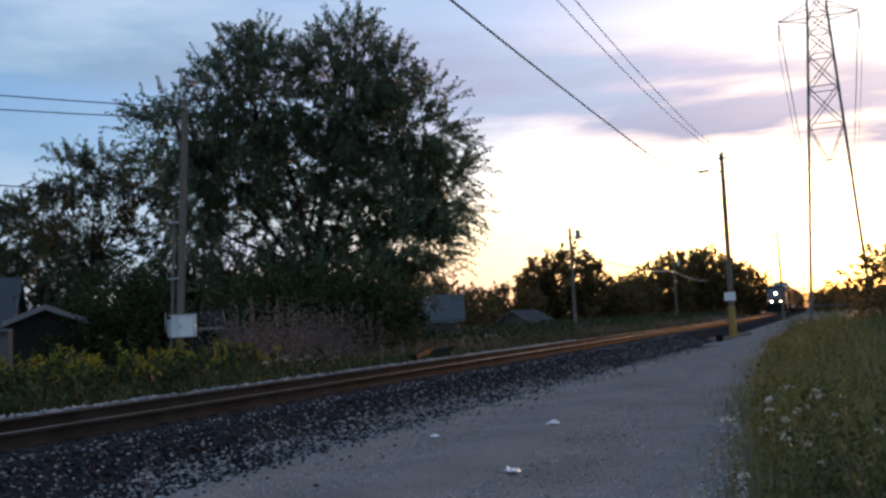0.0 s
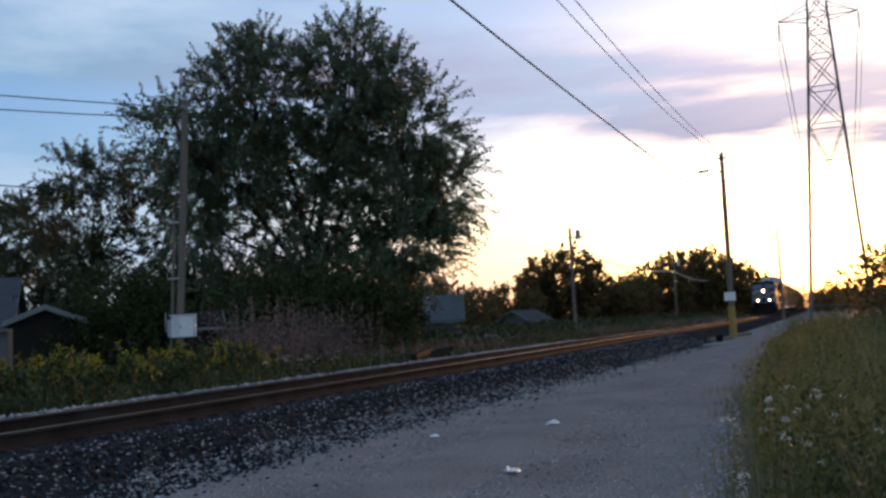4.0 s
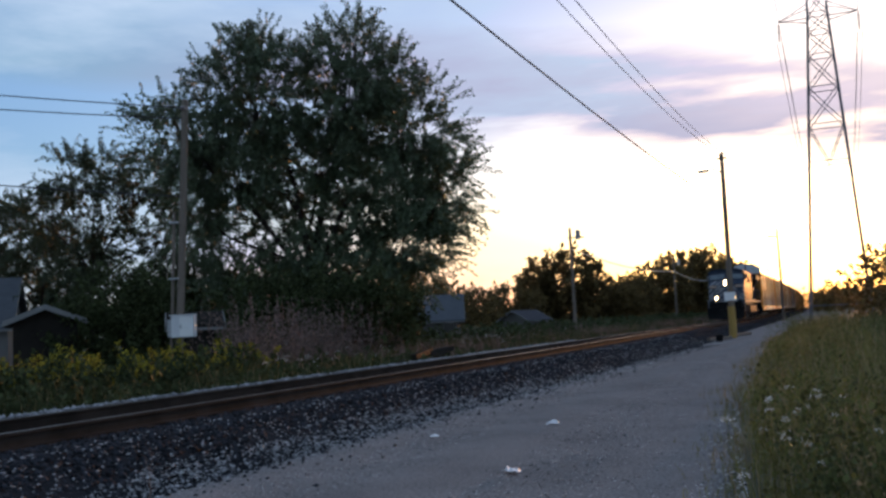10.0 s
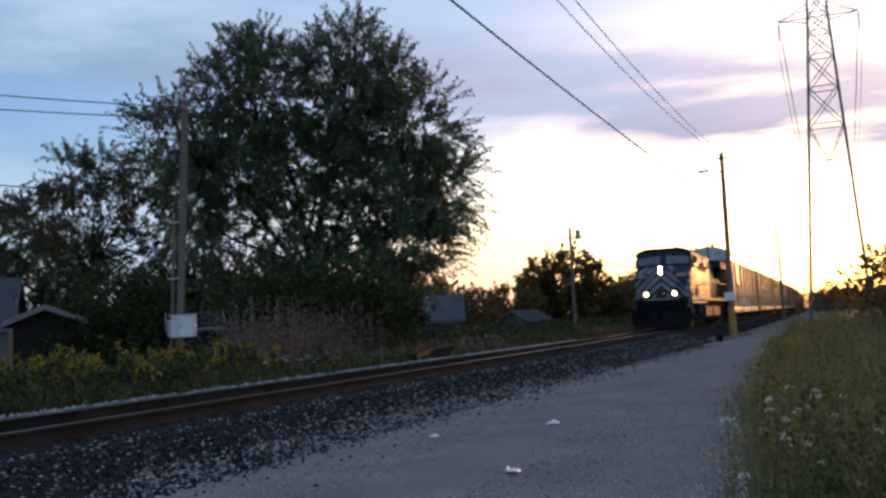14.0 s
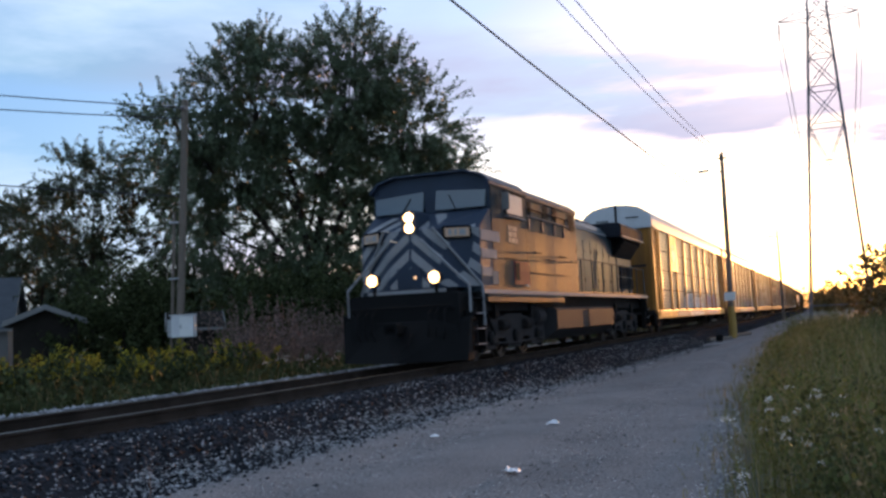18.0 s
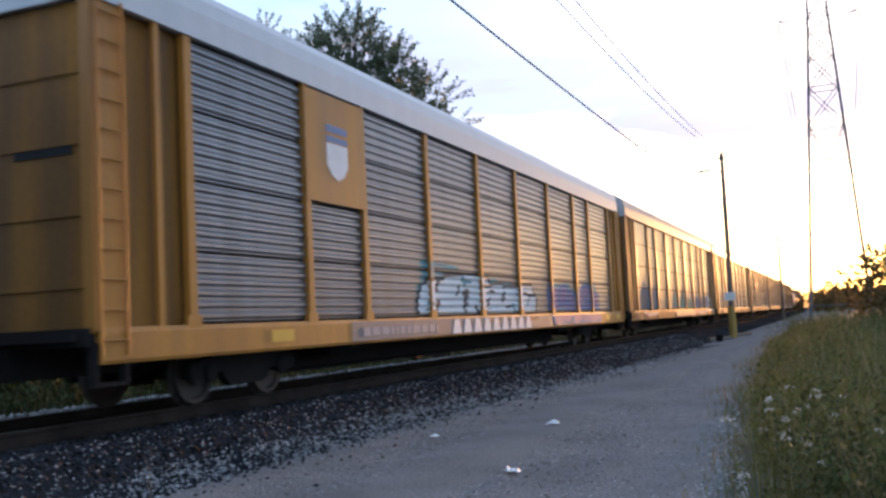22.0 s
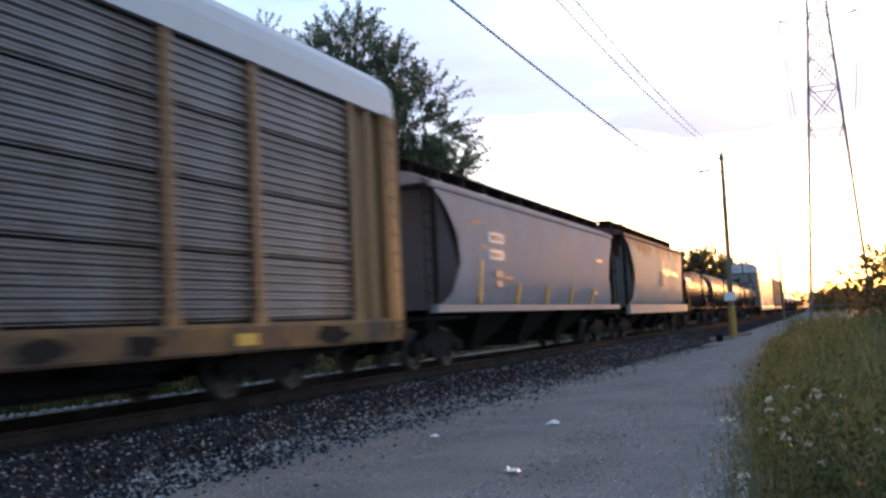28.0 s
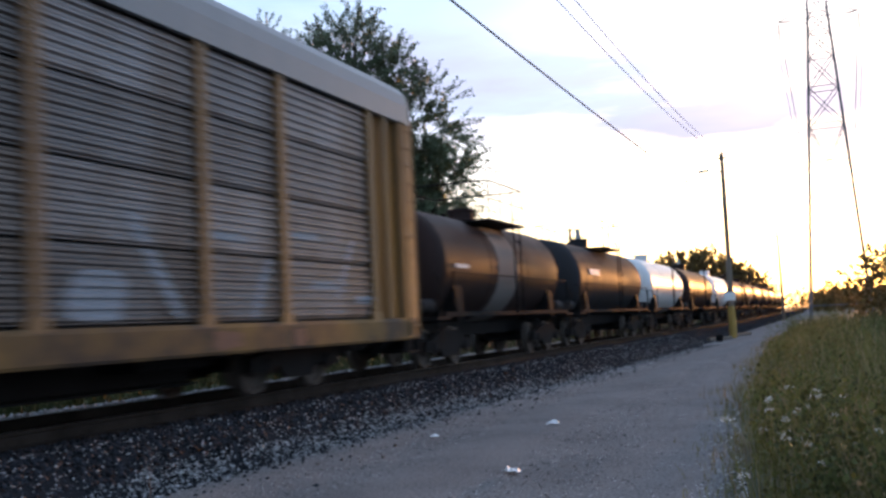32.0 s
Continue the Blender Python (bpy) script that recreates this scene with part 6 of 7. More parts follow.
    part("long_hood", Shape().prism_y(hood_prof, -1.04, 7.2), M_HOOD, e, "blue-grey hood with pale dirt streaks")
    part("chimney_hood", Shape().prism_y([(-0.4, 4.2), (0.4, 4.2), (0.34, 4.55), (-0.34, 4.55)], 0.6, 1.8), M_BLACK, e)
    part("silencer", Shape().box(-0.6, 0.6, -0.9, 0.2, 4.2, 4.42, 0.05), M_NAVY, e)
    part("intake_hatch", Shape().box(-0.7, 0.7, 2.6, 4.4, 4.2, 4.36, 0.04), M_NAVY, e)
    for s in (-1, 1):
        for k in range(8):
            y = -0.95 + 0.98 * k
            d = part("hood_door", Shape().box(s * 0.955 - 0.014, s * 0.955 + 0.014, y, y + 0.92, 1.8, 3.55), M_HOOD, e)
            for z in (2.1, 3.1):
                part("hinge", Shape().box(s * 0.975 - 0.008, s * 0.975 + 0.008, y + 0.03, y + 0.07, z, z + 0.15), M_BLACK, d)
        part("eave_stripe", Shape().box(s * 0.965 - 0.012, s * 0.965 + 0.012, -1.0, 5.69, 3.9, 3.97), M_STRIPE, e, "dull white hood stripe")
        for (y, w, z0, z1) in ((0.4, 0.7, 1.95, 3.6), (3.3, 0.5, 1.9, 3.3)):
            part("dirt_streak", Shape().prism_x(blob(y + w / 2, (z0 + z1) / 2, w * 0.7, z1 - z0, 0.18, random.Random(int(y * 10)), 0.5), s * 0.972 if s > 0 else -0.976, 0.976 if s > 0 else -0.972), M_DIRT, e, "pale run of dirt")
        pts = [(s * 1.47, -1.7, 2.75), (s * 1.47, 10.0, 2.75)]
        part("handrail", Shape().path(pts, 0.024, 6), M_LOCO, e)
        for k in range(9):
            y = -2.0 + 1.5 * k
            part("stanchion", Shape().tube((s * 1.47, y, 1.7), (s * 1.47, y, 2.75), 0.02, 0.02, 6), M_LOCO, e)
    # radiators at the rear
    part("radiator_base", Shape().box(-0.98, 0.98, 7.2, 10.0, 1.72, 3.878), M_HOOD, e)
    part("radiator_wing", Shape().prism_y([(-1.44, 3.88), (1.44, 3.88), (1.55, 3.93), (1.55, 4.3), (1.42, 4.42), (-1.42, 4.42), (-1.55, 4.3), (-1.55, 3.93)], 5.7, 10.0), M_WING, e, "dark overhanging radiator wings")
    part("radiator_core", Shape().prism_y([(-0.98, 3.2), (0.98, 3.2), (1.42, 3.8), (1.42, 3.879), (-1.42, 3.879), (-1.42, 3.8)], 6.5, 9.9), M_BLACK, e)
    for s in (-1, 1):
        part("radiator_screen", Shape().add([(s * 1.0, 6.6, 3.2), (s * 1.0, 9.8, 3.2), (s * 1.43, 9.8, 3.8), (s * 1.43, 6.6, 3.8), (s * 1.03, 6.6, 3.18), (s * 1.03, 9.8, 3.18), (s * 1.46, 9.8, 3.78), (s * 1.46, 6.6, 3.78)],
                                            [(4, 5, 6, 7), (0, 1, 5, 4), (1, 2, 6, 5), (2, 3, 7, 6), (3, 0, 4, 7)]), M_BLACK, e, "black radiator screen")
        part("wing_stripe", Shape().box(s * 1.555 - 0.01, s * 1.555 + 0.01, 5.72, 9.98, 3.86, 3.92), M_STRIPE, e, "dull white edge stripe")
        for k in range(4):
            y = 7.5 + 0.72 * k
            part("vent_door", Shape().box(s * 0.99 - 0.012, s * 0.99 + 0.012, y, y + 0.56, 1.95, 2.4).box(s * 0.99 - 0.012, s * 0.99 + 0.012, y, y + 0.56, 2.46, 2.9), M_BLACK, e)
        part("rear_handrail", Shape().path([(s * 1.47, 10.0, 2.75), (s * 1.42, 10.35, 2.3), (s * 1.38, 10.4, 0.6)], 0.024, 6), M_STRIPE, e)
    part("rear_plate", Shape().box(-1.5, 1.5, 10.15, 10.3, 1.0, 1.72), M_BLACK, e)
    part("horn", Shape().tube((0.4, -6.0, 4.66), (0.4, -6.5, 4.68), 0.05, 0.09, 10).tube((0.25, -6.0, 4.66), (0.25, -6.45, 4.68), 0.05, 0.08, 10).box(0.15, 0.5, -6.1, -5.95, 4.5, 4.66), M_BLACK, e)
    return e


# ---- autoracks ----
POSTS = (-11.9, -9.0, -7.1, -4.3, -1.4, 1.4, 4.3, 7.1, 9.0, 11.9)
PANEL_CACHE = {}
RACK_L = 28.6


TIERS = tuple(1.1 + 0.905 * k for k in range(4))
TIER_H = 0.862


def panel_mesh(w, mat, ribs):
    """One tier of one bay's side screen: ribbed steel."""
    key = (round(w, 2), mat.name, ribs)
    if key not in PANEL_CACHE:
        zs, xs = [0.0], [1.477]
        p = TIER_H / ribs
        for k in range(ribs):
            zs += [p * (k + 0.12), p * (k + 0.34), p * (k + 0.62), p * (k + 0.84)]
            xs += [1.477, 1.508, 1.508, 1.477]
        zs.append(TIER_H)
        xs.append(1.477)
        n = len(zs)
        v = [(x, y, z) for z, x in zip(zs, xs) for y in (-w / 2, w / 2)]
        v += [(1.44, -w / 2, 0), (1.44, w / 2, 0), (1.44, -w / 2, TIER_H), (1.44, w / 2, TIER_H)]
        f = [(2 * i, 2 * i + 1, 2 * i + 3, 2 * i + 2) for i in range(n - 1)]
        f += [(2 * n, 2 * n + 1, 1, 0), (2 * n - 2, 2 * n - 1, 2 * n + 3, 2 * n + 2)]
        PANEL_CACHE[key] = Shape().add(v, f).mesh("side_panel", mat)
    return PANEL_CACHE[key]


ROOF_PROF = [(1.56, 4.74), (1.56, 5.08), (1.51, 5.3), (1.38, 5.45), (1.02, 5.68), (0.55, 5.79), (0, 5.83), (-0.55, 5.79), (-1.02, 5.68), (-1.38, 5.45), (-1.51, 5.3), (-1.56, 5.08), (-1.56, 4.74)]


def autorack(label, frame_mat, panel_mat, roof_mat, sill_mat, door_mat, ribs=6, slots=M_SLOT_SHADE, end_white=True, smooth_side=False):
    e = thing("autorack_car", label, "rail car", "autorack cars of the train")
    RIBS[e.name] = 0 if smooth_side else ribs
    h = 13.7
    part("deck", Shape().box(-1.5, 1.5, -h, h, 0.86, 1.06), M_UNDER, e)
    z0 = 0.4 if smooth_side else 0.24
    part("centre_sill", Shape().box(-0.35, 0.35, -h, h, 0.5, 0.86).prism_y([(-0.42, z0 + 0.03), (-0.42, z0), (0.42, z0), (0.42, z0 + 0.03), (0.3, z0 + 0.06), (0.3, 0.5), (-0.3, 0.5), (-0.3, z0 + 0.06)], -8.3, 8.3), M_UNDER, e, "deep dusty centre sill")
    for k in range(7):
        part("cross_bearer", Shape().box(-1.46, 1.46, -7.5 + 2.5 * k - 0.06, -7.5 + 2.5 * k + 0.06, 0.62, 0.86), M_UNDER, e)
    # Black box inside stands in for the shaded interior seen through the slots.
    part("inner_lining", Shape().box(-1.42, 1.42, -h + 0.5, h - 0.5, 1.07, 4.7), slots, e, "black box that paints the shaded interior behind the slots")
    for s in (-1, 1):
        side = pose(0, 0, 0, 0, 0, 0 if s > 0 else 180)
        part("side_sill", Shape().prism_y([(1.46, 0.7), (1.56, 0.66), (1.575, 0.7), (1.575, 1.0), (1.56, 1.06), (1.46, 1.06)], -h + 0.15, h - 0.15), sill_mat, e, m=side)
        for a, b in zip(POSTS, POSTS[1:]):
            if not smooth_side:
                for z in TIERS:
                    part("side_panel", panel_mesh(b - a, panel_mat, ribs), None, e, m=side @ pose(0, (a + b) / 2, z))
            else:
                n = 2
                for k in range(n):
                    w = (b - a) / n
                    pan = part("side_panel", smooth_panel(w, panel_mat), None, e, m=side @ pose(0, a + w * (k + 0.5), 0))
                    if s > 0:
                        for z in (1.75, 2.45, 3.1, 3.75):
                            part("louvre", louvre_patch(w), None, pan, m=pose(0, 0, z))
        if smooth_side and s > 0:
            for k in range(27):
                part("stake_pocket", Shape().box(1.574, 1.579, -12.2 + 0.92 * k, -12.0 + 0.92 * k, 0.74, 0.98), M_LOUVRE, e)
        if not smooth_side:
            for p in POSTS:
                part("side_post", Shape().prism_y([(1.46, 1.05), (1.56, 1.05), (1.56, 4.72), (1.46, 4.72)], p - 0.075, p + 0.075).box(1.5, 1.57, p - 0.14, p + 0.14, 1.0, 1.18), frame_mat, e, m=side)
        for q in (-1, 1):
            ya, yb = sorted((q * 11.98, q * 13.1))
            part("corner_panel", Shape().box(1.38, 1.43, ya, yb, 1.06, 4.72), door_mat, e, m=side)
            ya, yb = sorted((q * 13.1, q * 13.62))
            part("corner_post", Shape().box(1.4, 1.555, ya, yb, 1.0, 4.8, 0.02).box(1.5, 1.56, q * 12.5 - 0.05, q * 12.5 + 0.05, 1.06, 4.72), frame_mat, e, m=side)
            # Painted dark strip gives the shaded gap beside each corner post.
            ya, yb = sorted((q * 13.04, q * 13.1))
            part("corner_gap", Shape().box(1.431, 1.437, ya, yb, 1.06, 4.72), M_SLOT_SHADE, e, "black strip painted as the shaded gap beside the corner post", m=side)
            ladder(e, 1.6 * s, s * q * 13.36, 0.75, 4.75, 0.42, 12, frame_mat)
            part("step", Shape().box(1.44, 1.56, q * 13.36 - 0.24, q * 13.36 + 0.24, 0.42, 0.46).box(1.44, 1.56, q * 13.36 - 0.26, q * 13.36 - 0.22, 0.42, 0.9).box(1.44, 1.56, q * 13.36 + 0.22, q * 13.36 + 0.26, 0.42, 0.9), M_UNDER, e, m=side)
        part("gutter", Shape().box(1.5, 1.585, -h + 0.2, h - 0.2, 4.715, 4.78), roof_mat, e, m=side)
    part("roof", Shape().prism_y(ROOF_PROF, -h + 0.12, h - 0.12), roof_mat, e)
    for q in (-1, 1):
        y = q * (h - 0.1)
        a, b = sorted((y, y + q * 0.03))
        part("roof_end", Shape().prism_y([(x * 0.985, z - 0.01) for x, z in ROOF_PROF], a, b), M_ROOFW if end_white else roof_mat, e, "white end gable")
        part("gable_post", Shape().box(-0.05, 0.05, min(a, b) - 0.035, max(a, b) + 0.035, 4.76, 5.78), M_UNDER, e, "dark joint between the end doors")
        part("roof_end_grab", Shape().box(-0.9, -0.35, min(a, b) - 0.06, max(a, b) + 0.06, 5.1, 5.14).box(0.45, 1.0, min(a, b) - 0.06, max(a, b) + 0.06, 5.2, 5.24), M_BLACK, e)
        a, b = sorted((q * (h - 0.35), q * (h - 0.18)))
        for s in (-1, 1):
            d = part("end_door", Shape().box(min(s * 0.02, s * 1.4), max(s * 0.02, s * 1.4), a, b, 1.0, 4.72), door_mat, e)
            for k in range(4):
                part("door_rib", Shape().box(min(s * 0.1, s * 1.35), max(s * 0.1, s * 1.35), min(q * (h - 0.18), q * (h - 0.15)), max(q * (h - 0.18), q * (h - 0.15)), 1.5 + 0.8 * k, 1.56 + 0.8 * k), door_mat, d)
        part("door_slot", Shape().box(0.35, 1.2, min(q * (h - 0.175), q * (h - 0.16)), max(q * (h - 0.175), q * (h - 0.16)), 3.0, 3.14), M_SLOT_SHADE, e)
        part("end_platform", Shape().box(-1.4, 1.4, min(q * (h - 0.2), q * (h + 0.1)), max(q * (h - 0.2), q * (h + 0.1)), 0.92, 1.0), M_UNDER, e)
        coupler(e, q * RACK_L / 2, q)
        freight_truck(e, q * 10.06)
        part("brake_gear", Shape().box(0.5, 1.1, q * 7.0 - 0.7, q * 7.0 + 0.7, 0.5, 0.84, 0.04), M_BLACK, e)
    return e


def smooth_panel(w, mat):
    key = ("smooth", round(w, 3), mat.name)
    if key not in PANEL_CACHE:
        sh = Shape().box(1.44, 1.53, -w / 2 + 0.006, w / 2 - 0.006, 1.07, 4.71)
        sh.box(1.53, 1.545, -w / 2 + 0.006, w / 2 - 0.006, 4.5, 4.62)
        PANEL_CACHE[key] = sh.mesh("side_panel", mat)
    return PANEL_CACHE[key]


def louvre_patch(w):
    key = ("louvre", round(w, 3))
    if key not in PANEL_CACHE:
        sh = Shape()
        for k in range(5):
            sh.box(1.53, 1.534, -w * 0.34, w * 0.34, 0.062 * k, 0.062 * k + 0.036)
        PANEL_CACHE[key] = sh.mesh("louvre", M_LOUVRE)
    return PANEL_CACHE[key]


# ---- covered hoppers ----
def hopper(label, mat, L, rusty=False, up=0.0):
    e = thing("covered_hopper_car", label, "rail car", "hopper cars of the train")
    h = L / 2 - 0.75
    sl = 2.3
    # curved side: straight at the sill, bulging to the eave
    prof = [(1.38, 1.3), (1.5, 1.55), (1.56, 2.2), (1.57, 2.8), (1.54, 3.4 + up), (1.44, 3.8 + up)]
    v, f = [], []
    ys = []
    n = len(prof)
    N = 26
    for k, (x, z) in enumerate(prof):
        u = (z - 1.3) / (2.5 + up)
        cut = 1.15 * (1 - (2 * u - 1.0) ** 2) ** 1.0 * (1 - 0.25 * u) + 0.5 * (1 - u)
        for i in range(N + 1):
            y = -h + 0.35 + cut + (2 * (h - 0.35 - cut)) * i / N
            v.append((x, y, z))
    for k in range(n - 1):
        for i in range(N):
            f.append((k * (N + 1) + i, k * (N + 1) + i + 1, (k + 1) * (N + 1) + i + 1, (k + 1) * (N + 1) + i))
    for s in (-1, 1):
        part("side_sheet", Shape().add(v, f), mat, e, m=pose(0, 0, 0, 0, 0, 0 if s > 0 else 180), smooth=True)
    part("inner_body", Shape().prism_x([(-h + 2.6, 1.25), (h - 2.6, 1.25), (h - 0.85, 3.75 + up), (-h + 0.85, 3.75 + up)], -1.34, 1.34), mat, e)
    part("roof", Shape().prism_y([(1.44, 3.79 + up), (1.44, 3.85 + up), (1.0, 4.05 + up), (0, 4.14 + up), (-1.0, 4.05 + up), (-1.44, 3.85 + up), (-1.44, 3.79 + up)], -h + 0.3, h - 0.3), mat, e)
    part("eave_rail", Shape().box(1.42, 1.5, -h + 0.3, h - 0.3, 3.7 + up, 3.81 + up, 0.02).box(-1.5, -1.42, -h + 0.3, h - 0.3, 3.7 + up, 3.81 + up, 0.02), M_RUST if rusty else mat, e)
    for s in (-1, 1):
        part("running_board", Shape().box(s * 0.72 - 0.26, s * 0.72 + 0.26, -h + 0.1, h - 0.1, 4.3 + up, 4.34 + up), M_UNDER, e)
        for k in range(12):
            y = -h + 0.6 + (2 * h - 1.2) * k / 11
            part("board_bracket", Shape().box(s * 0.72 - 0.24, s * 0.72 + 0.24, y - 0.04, y + 0.04, 4.02 + up, 4.3 + up), M_UNDER, e)
    for k in range(5):
        y = -h + 2.0 + (2 * h - 4.0) * k / 4
        part("roof_hatch", Shape().box(-0.4, 0.4, y - 1.1, y + 1.1, 4.1 + up, 4.28 + up, 0.03), mat, e)
    for s in (-1, 1):
        part("side_sill", Shape().box(s * 1.5 - 0.09, s * 1.5 + 0.09, -h + 0.2, h - 0.2, 1.3 - (0.36 if rusty else 0.16), 1.3, 0.015), M_STRIPE if not rusty else mat, e)
        for q in (-1, 1):
            ladder(e, s * 1.45, q * (h - 0.2), 0.75, 4.3 + up, 0.42, 11, M_UNDER)
            part("end_post", Shape().box(s * 1.42 - 0.05, s * 1.42 + 0.05, q * (h - 0.55) - 0.05, q * (h - 0.55) + 0.05, 1.2, 3.75 + up), M_BLACK, e)
    for q in (-1, 1):
        part("end_sheet", Shape().prism_x([(q * (h - 0.9), 3.75 + up), (q * (h - 2.6), 1.3), (q * (h - 2.75), 1.3), (q * (h - 1.05), 3.75 + up)] if q < 0 else [(q * (h - 0.9), 3.75 + up), (q * (h - 1.05), 3.75 + up), (q * (h - 2.75), 1.3), (q * (h - 2.6), 1.3)], -1.36, 1.36), mat, e)
        part("end_platform", Shape().box(-1.4, 1.4, min(q * (h - 2.2), q * h), max(q * (h - 2.2), q * h), 1.0, 1.08), M_UNDER, e)
        part("end_upright", Shape().box(-0.5, -0.42, q * (h - 0.3) - 0.05, q * (h - 0.3) + 0.05, 1.05, 3.9 + up).box(0.42, 0.5, q * (h - 0.3) - 0.05, q * (h - 0.3) + 0.05, 1.05, 3.9 + up), M_BLACK, e)
        part("brake_wheel", Shape().turned_y([(q * h - 0.02, 0.26), (q * h + 0.02, 0.26)], 16, 0.7, 2.4), M_BLACK, e)
        coupler(e, q * L / 2, q)
        freight_truck(e, q * (h - 1.5))
    part("centre_sill", Shape().box(-0.35, 0.35, -h, h, 0.6, 1.05), M_BLACK, e)
    for y in (-h * 0.42, 0, h * 0.42):
        sh = Shape()
        sh.add([(-1.3, y - 1.5, 1.28), (1.3, y - 1.5, 1.28), (1.3, y + 1.5, 1.28), (-1.3, y + 1.5, 1.28), (-0.5, y - 0.35, 0.32), (0.5, y - 0.35, 0.32), (0.5, y + 0.35, 0.32), (-0.5, y + 0.35, 0.32)],
               [(0, 1, 5, 4), (1, 2, 6, 5), (2, 3, 7, 6), (3, 0, 4, 7), (4, 5, 6, 7)])
        bay = part("discharge_bay", sh, M_UNDER, e)
        part("gate", Shape().box(-0.6, 0.6, y - 0.42, y + 0.42, 0.24, 0.32), M_BLACK, bay)
    return e, h


# ---- tank cars ----
def tank_car(label, mat, L, band=None, platform=True):
    e = thing("tank_car", label, "rail car", "tank cars of the train")
    h = L / 2 - 0.65
    R, zc = 1.3, 2.22
    rings = [(-h + 0.0, 0.25), (-h + 0.05, 0.7), (-h + 0.18, 1.0), (-h + 0.4, 1.21), (-h + 0.7, R), (-h + 0.8, R), (h - 0.8, R), (h - 0.7, R), (h - 0.4, 1.21), (h - 0.18, 1.0), (h - 0.05, 0.7), (h, 0.25)]
    part("tank", Shape().turned_y(rings, 36, 0, zc), mat, e, smooth=True)
    for k in range(4):
        y = -h + 0.75 + (2 * h - 1.5) * k / 3
        part("seam", Shape().turned_y([(y - 0.02, R + 0.006), (y + 0.02, R + 0.006)], 36, 0, zc), mat, e)
    if band:
        part("paint_band", Shape().turned_y([(-0.75, R + 0.008), (0.75, R + 0.008)], 36, 0, zc), band, e, "pale worn paint band", m=pose(0, -0.2, 0), smooth=True)
    part("centre_sill", Shape().box(-0.32, 0.32, -L / 2 + 0.6, L / 2 - 0.6, 0.62, 0.98), M_BLACK, e)
    for s in (-1, 1):
        part("side_rail", Shape().box(s * 1.38 - 0.06, s * 1.38 + 0.06, -h + 0.3, h - 0.3, 1.06, 1.16), M_UNDER, e)
        part("hand_rail", Shape().path([(s * 1.5, -h + 0.6, 1.3), (s * 1.5, -h + 0.6, 2.0), (s * 1.5, h - 0.6, 2.0), (s * 1.5, h - 0.6, 1.3)], 0.017, 6), M_BLACK, e)
    for q in (-1, 1):
        part("saddle", Shape().prism_y([(-1.3, 0.95), (1.3, 0.95), (1.24, 1.75), (0.95, 1.36), (0.5, 1.05), (-0.5, 1.05), (-0.95, 1.36), (-1.24, 1.75)], q * (h - 1.5) - 0.22, q * (h - 1.5) + 0.22), M_BLACK, e)
        part("end_platform", Shape().box(-1.45, 1.45, min(q * (h - 0.5), q * (h + 0.2)), max(q * (h - 0.5), q * (h + 0.2)), 1.0, 1.07), M_UNDER, e)
        part("brake_cylinder", Shape().turned_y([(q * (h - 0.1) - 0.3, 0.14), (q * (h - 0.1) + 0.3, 0.16)], 14, 1.0, 1.3), M_LOCOTRUCK, e, "dusty grey cylinder")
        for s in (-1, 1):
            part("grab_iron", Shape().path([(s * 1.42, q * h, 0.5), (s * 1.42, q * h, 1.9), (s * 1.2, q * (h - 0.3), 1.95)], 0.02, 6), M_UNDER, e)
        coupler(e, q * L / 2, q)
        freight_truck(e, q * (h - 1.35))
    ladder(e, 1.5, 0.0, 1.1, 3.6, 0.5, 9, M_BLACK)
    part("manway", Shape().turned_x([(0, 0.34), (0.3, 0.34), (0.32, 0.38), (0.38, 0.36), (0.4, 0.1)], 18), mat, e, "round manway on top", m=pose(0, 0, zc + R - 0.05, 0, -90))
    if platform:
        part("top_platform", Shape().box(0.45, 1.3, -1.4, 1.4, zc + R - 0.16, zc + R - 0.11).box(-1.3, -0.45, -1.4, 1.4, zc + R - 0.16, zc + R - 0.11).box(0.4, 0.5, -1.3, -1.2, zc + 1.2, zc + R - 0.11).box(0.4, 0.5, 1.2, 1.3, zc + 1.2, zc + R - 0.11), M_BLACK, e)
        rl = Shape()
        z = zc + R - 0.12
        for s in (-1, 1):
            for y in (-1.35, -0.45, 0.45, 1.35):
                rl.tube((s * 1.26, y, z), (s * 1.26, y, z + 0.95), 0.02, 0.02, 6)
            rl.path([(s * 1.26, -1.35, z + 0.95), (s * 1.26, 1.35, z + 0.95)], 0.02, 6)
            rl.path([(s * 1.26, -1.35, z + 0.5), (s * 1.26, 1.35, z + 0.5)], 0.016, 6)
        for y in (-1.35, 1.35):
            rl.path([(-1.26, y, z + 0.95), (1.26, y, z + 0.95)], 0.02, 6)
        part("platform_railing", rl, M_UNDER, e)
        part("valve", Shape().tube((0.1, 0.6, z - 0.1), (0.1, 0.6, z + 0.4), 0.09, 0.07, 10).tube((-0.2, -0.7, z - 0.1), (-0.2, -0.7, z + 0.3), 0.08, 0.08, 10), M_BLACK, e)
    return e, h, R, zc


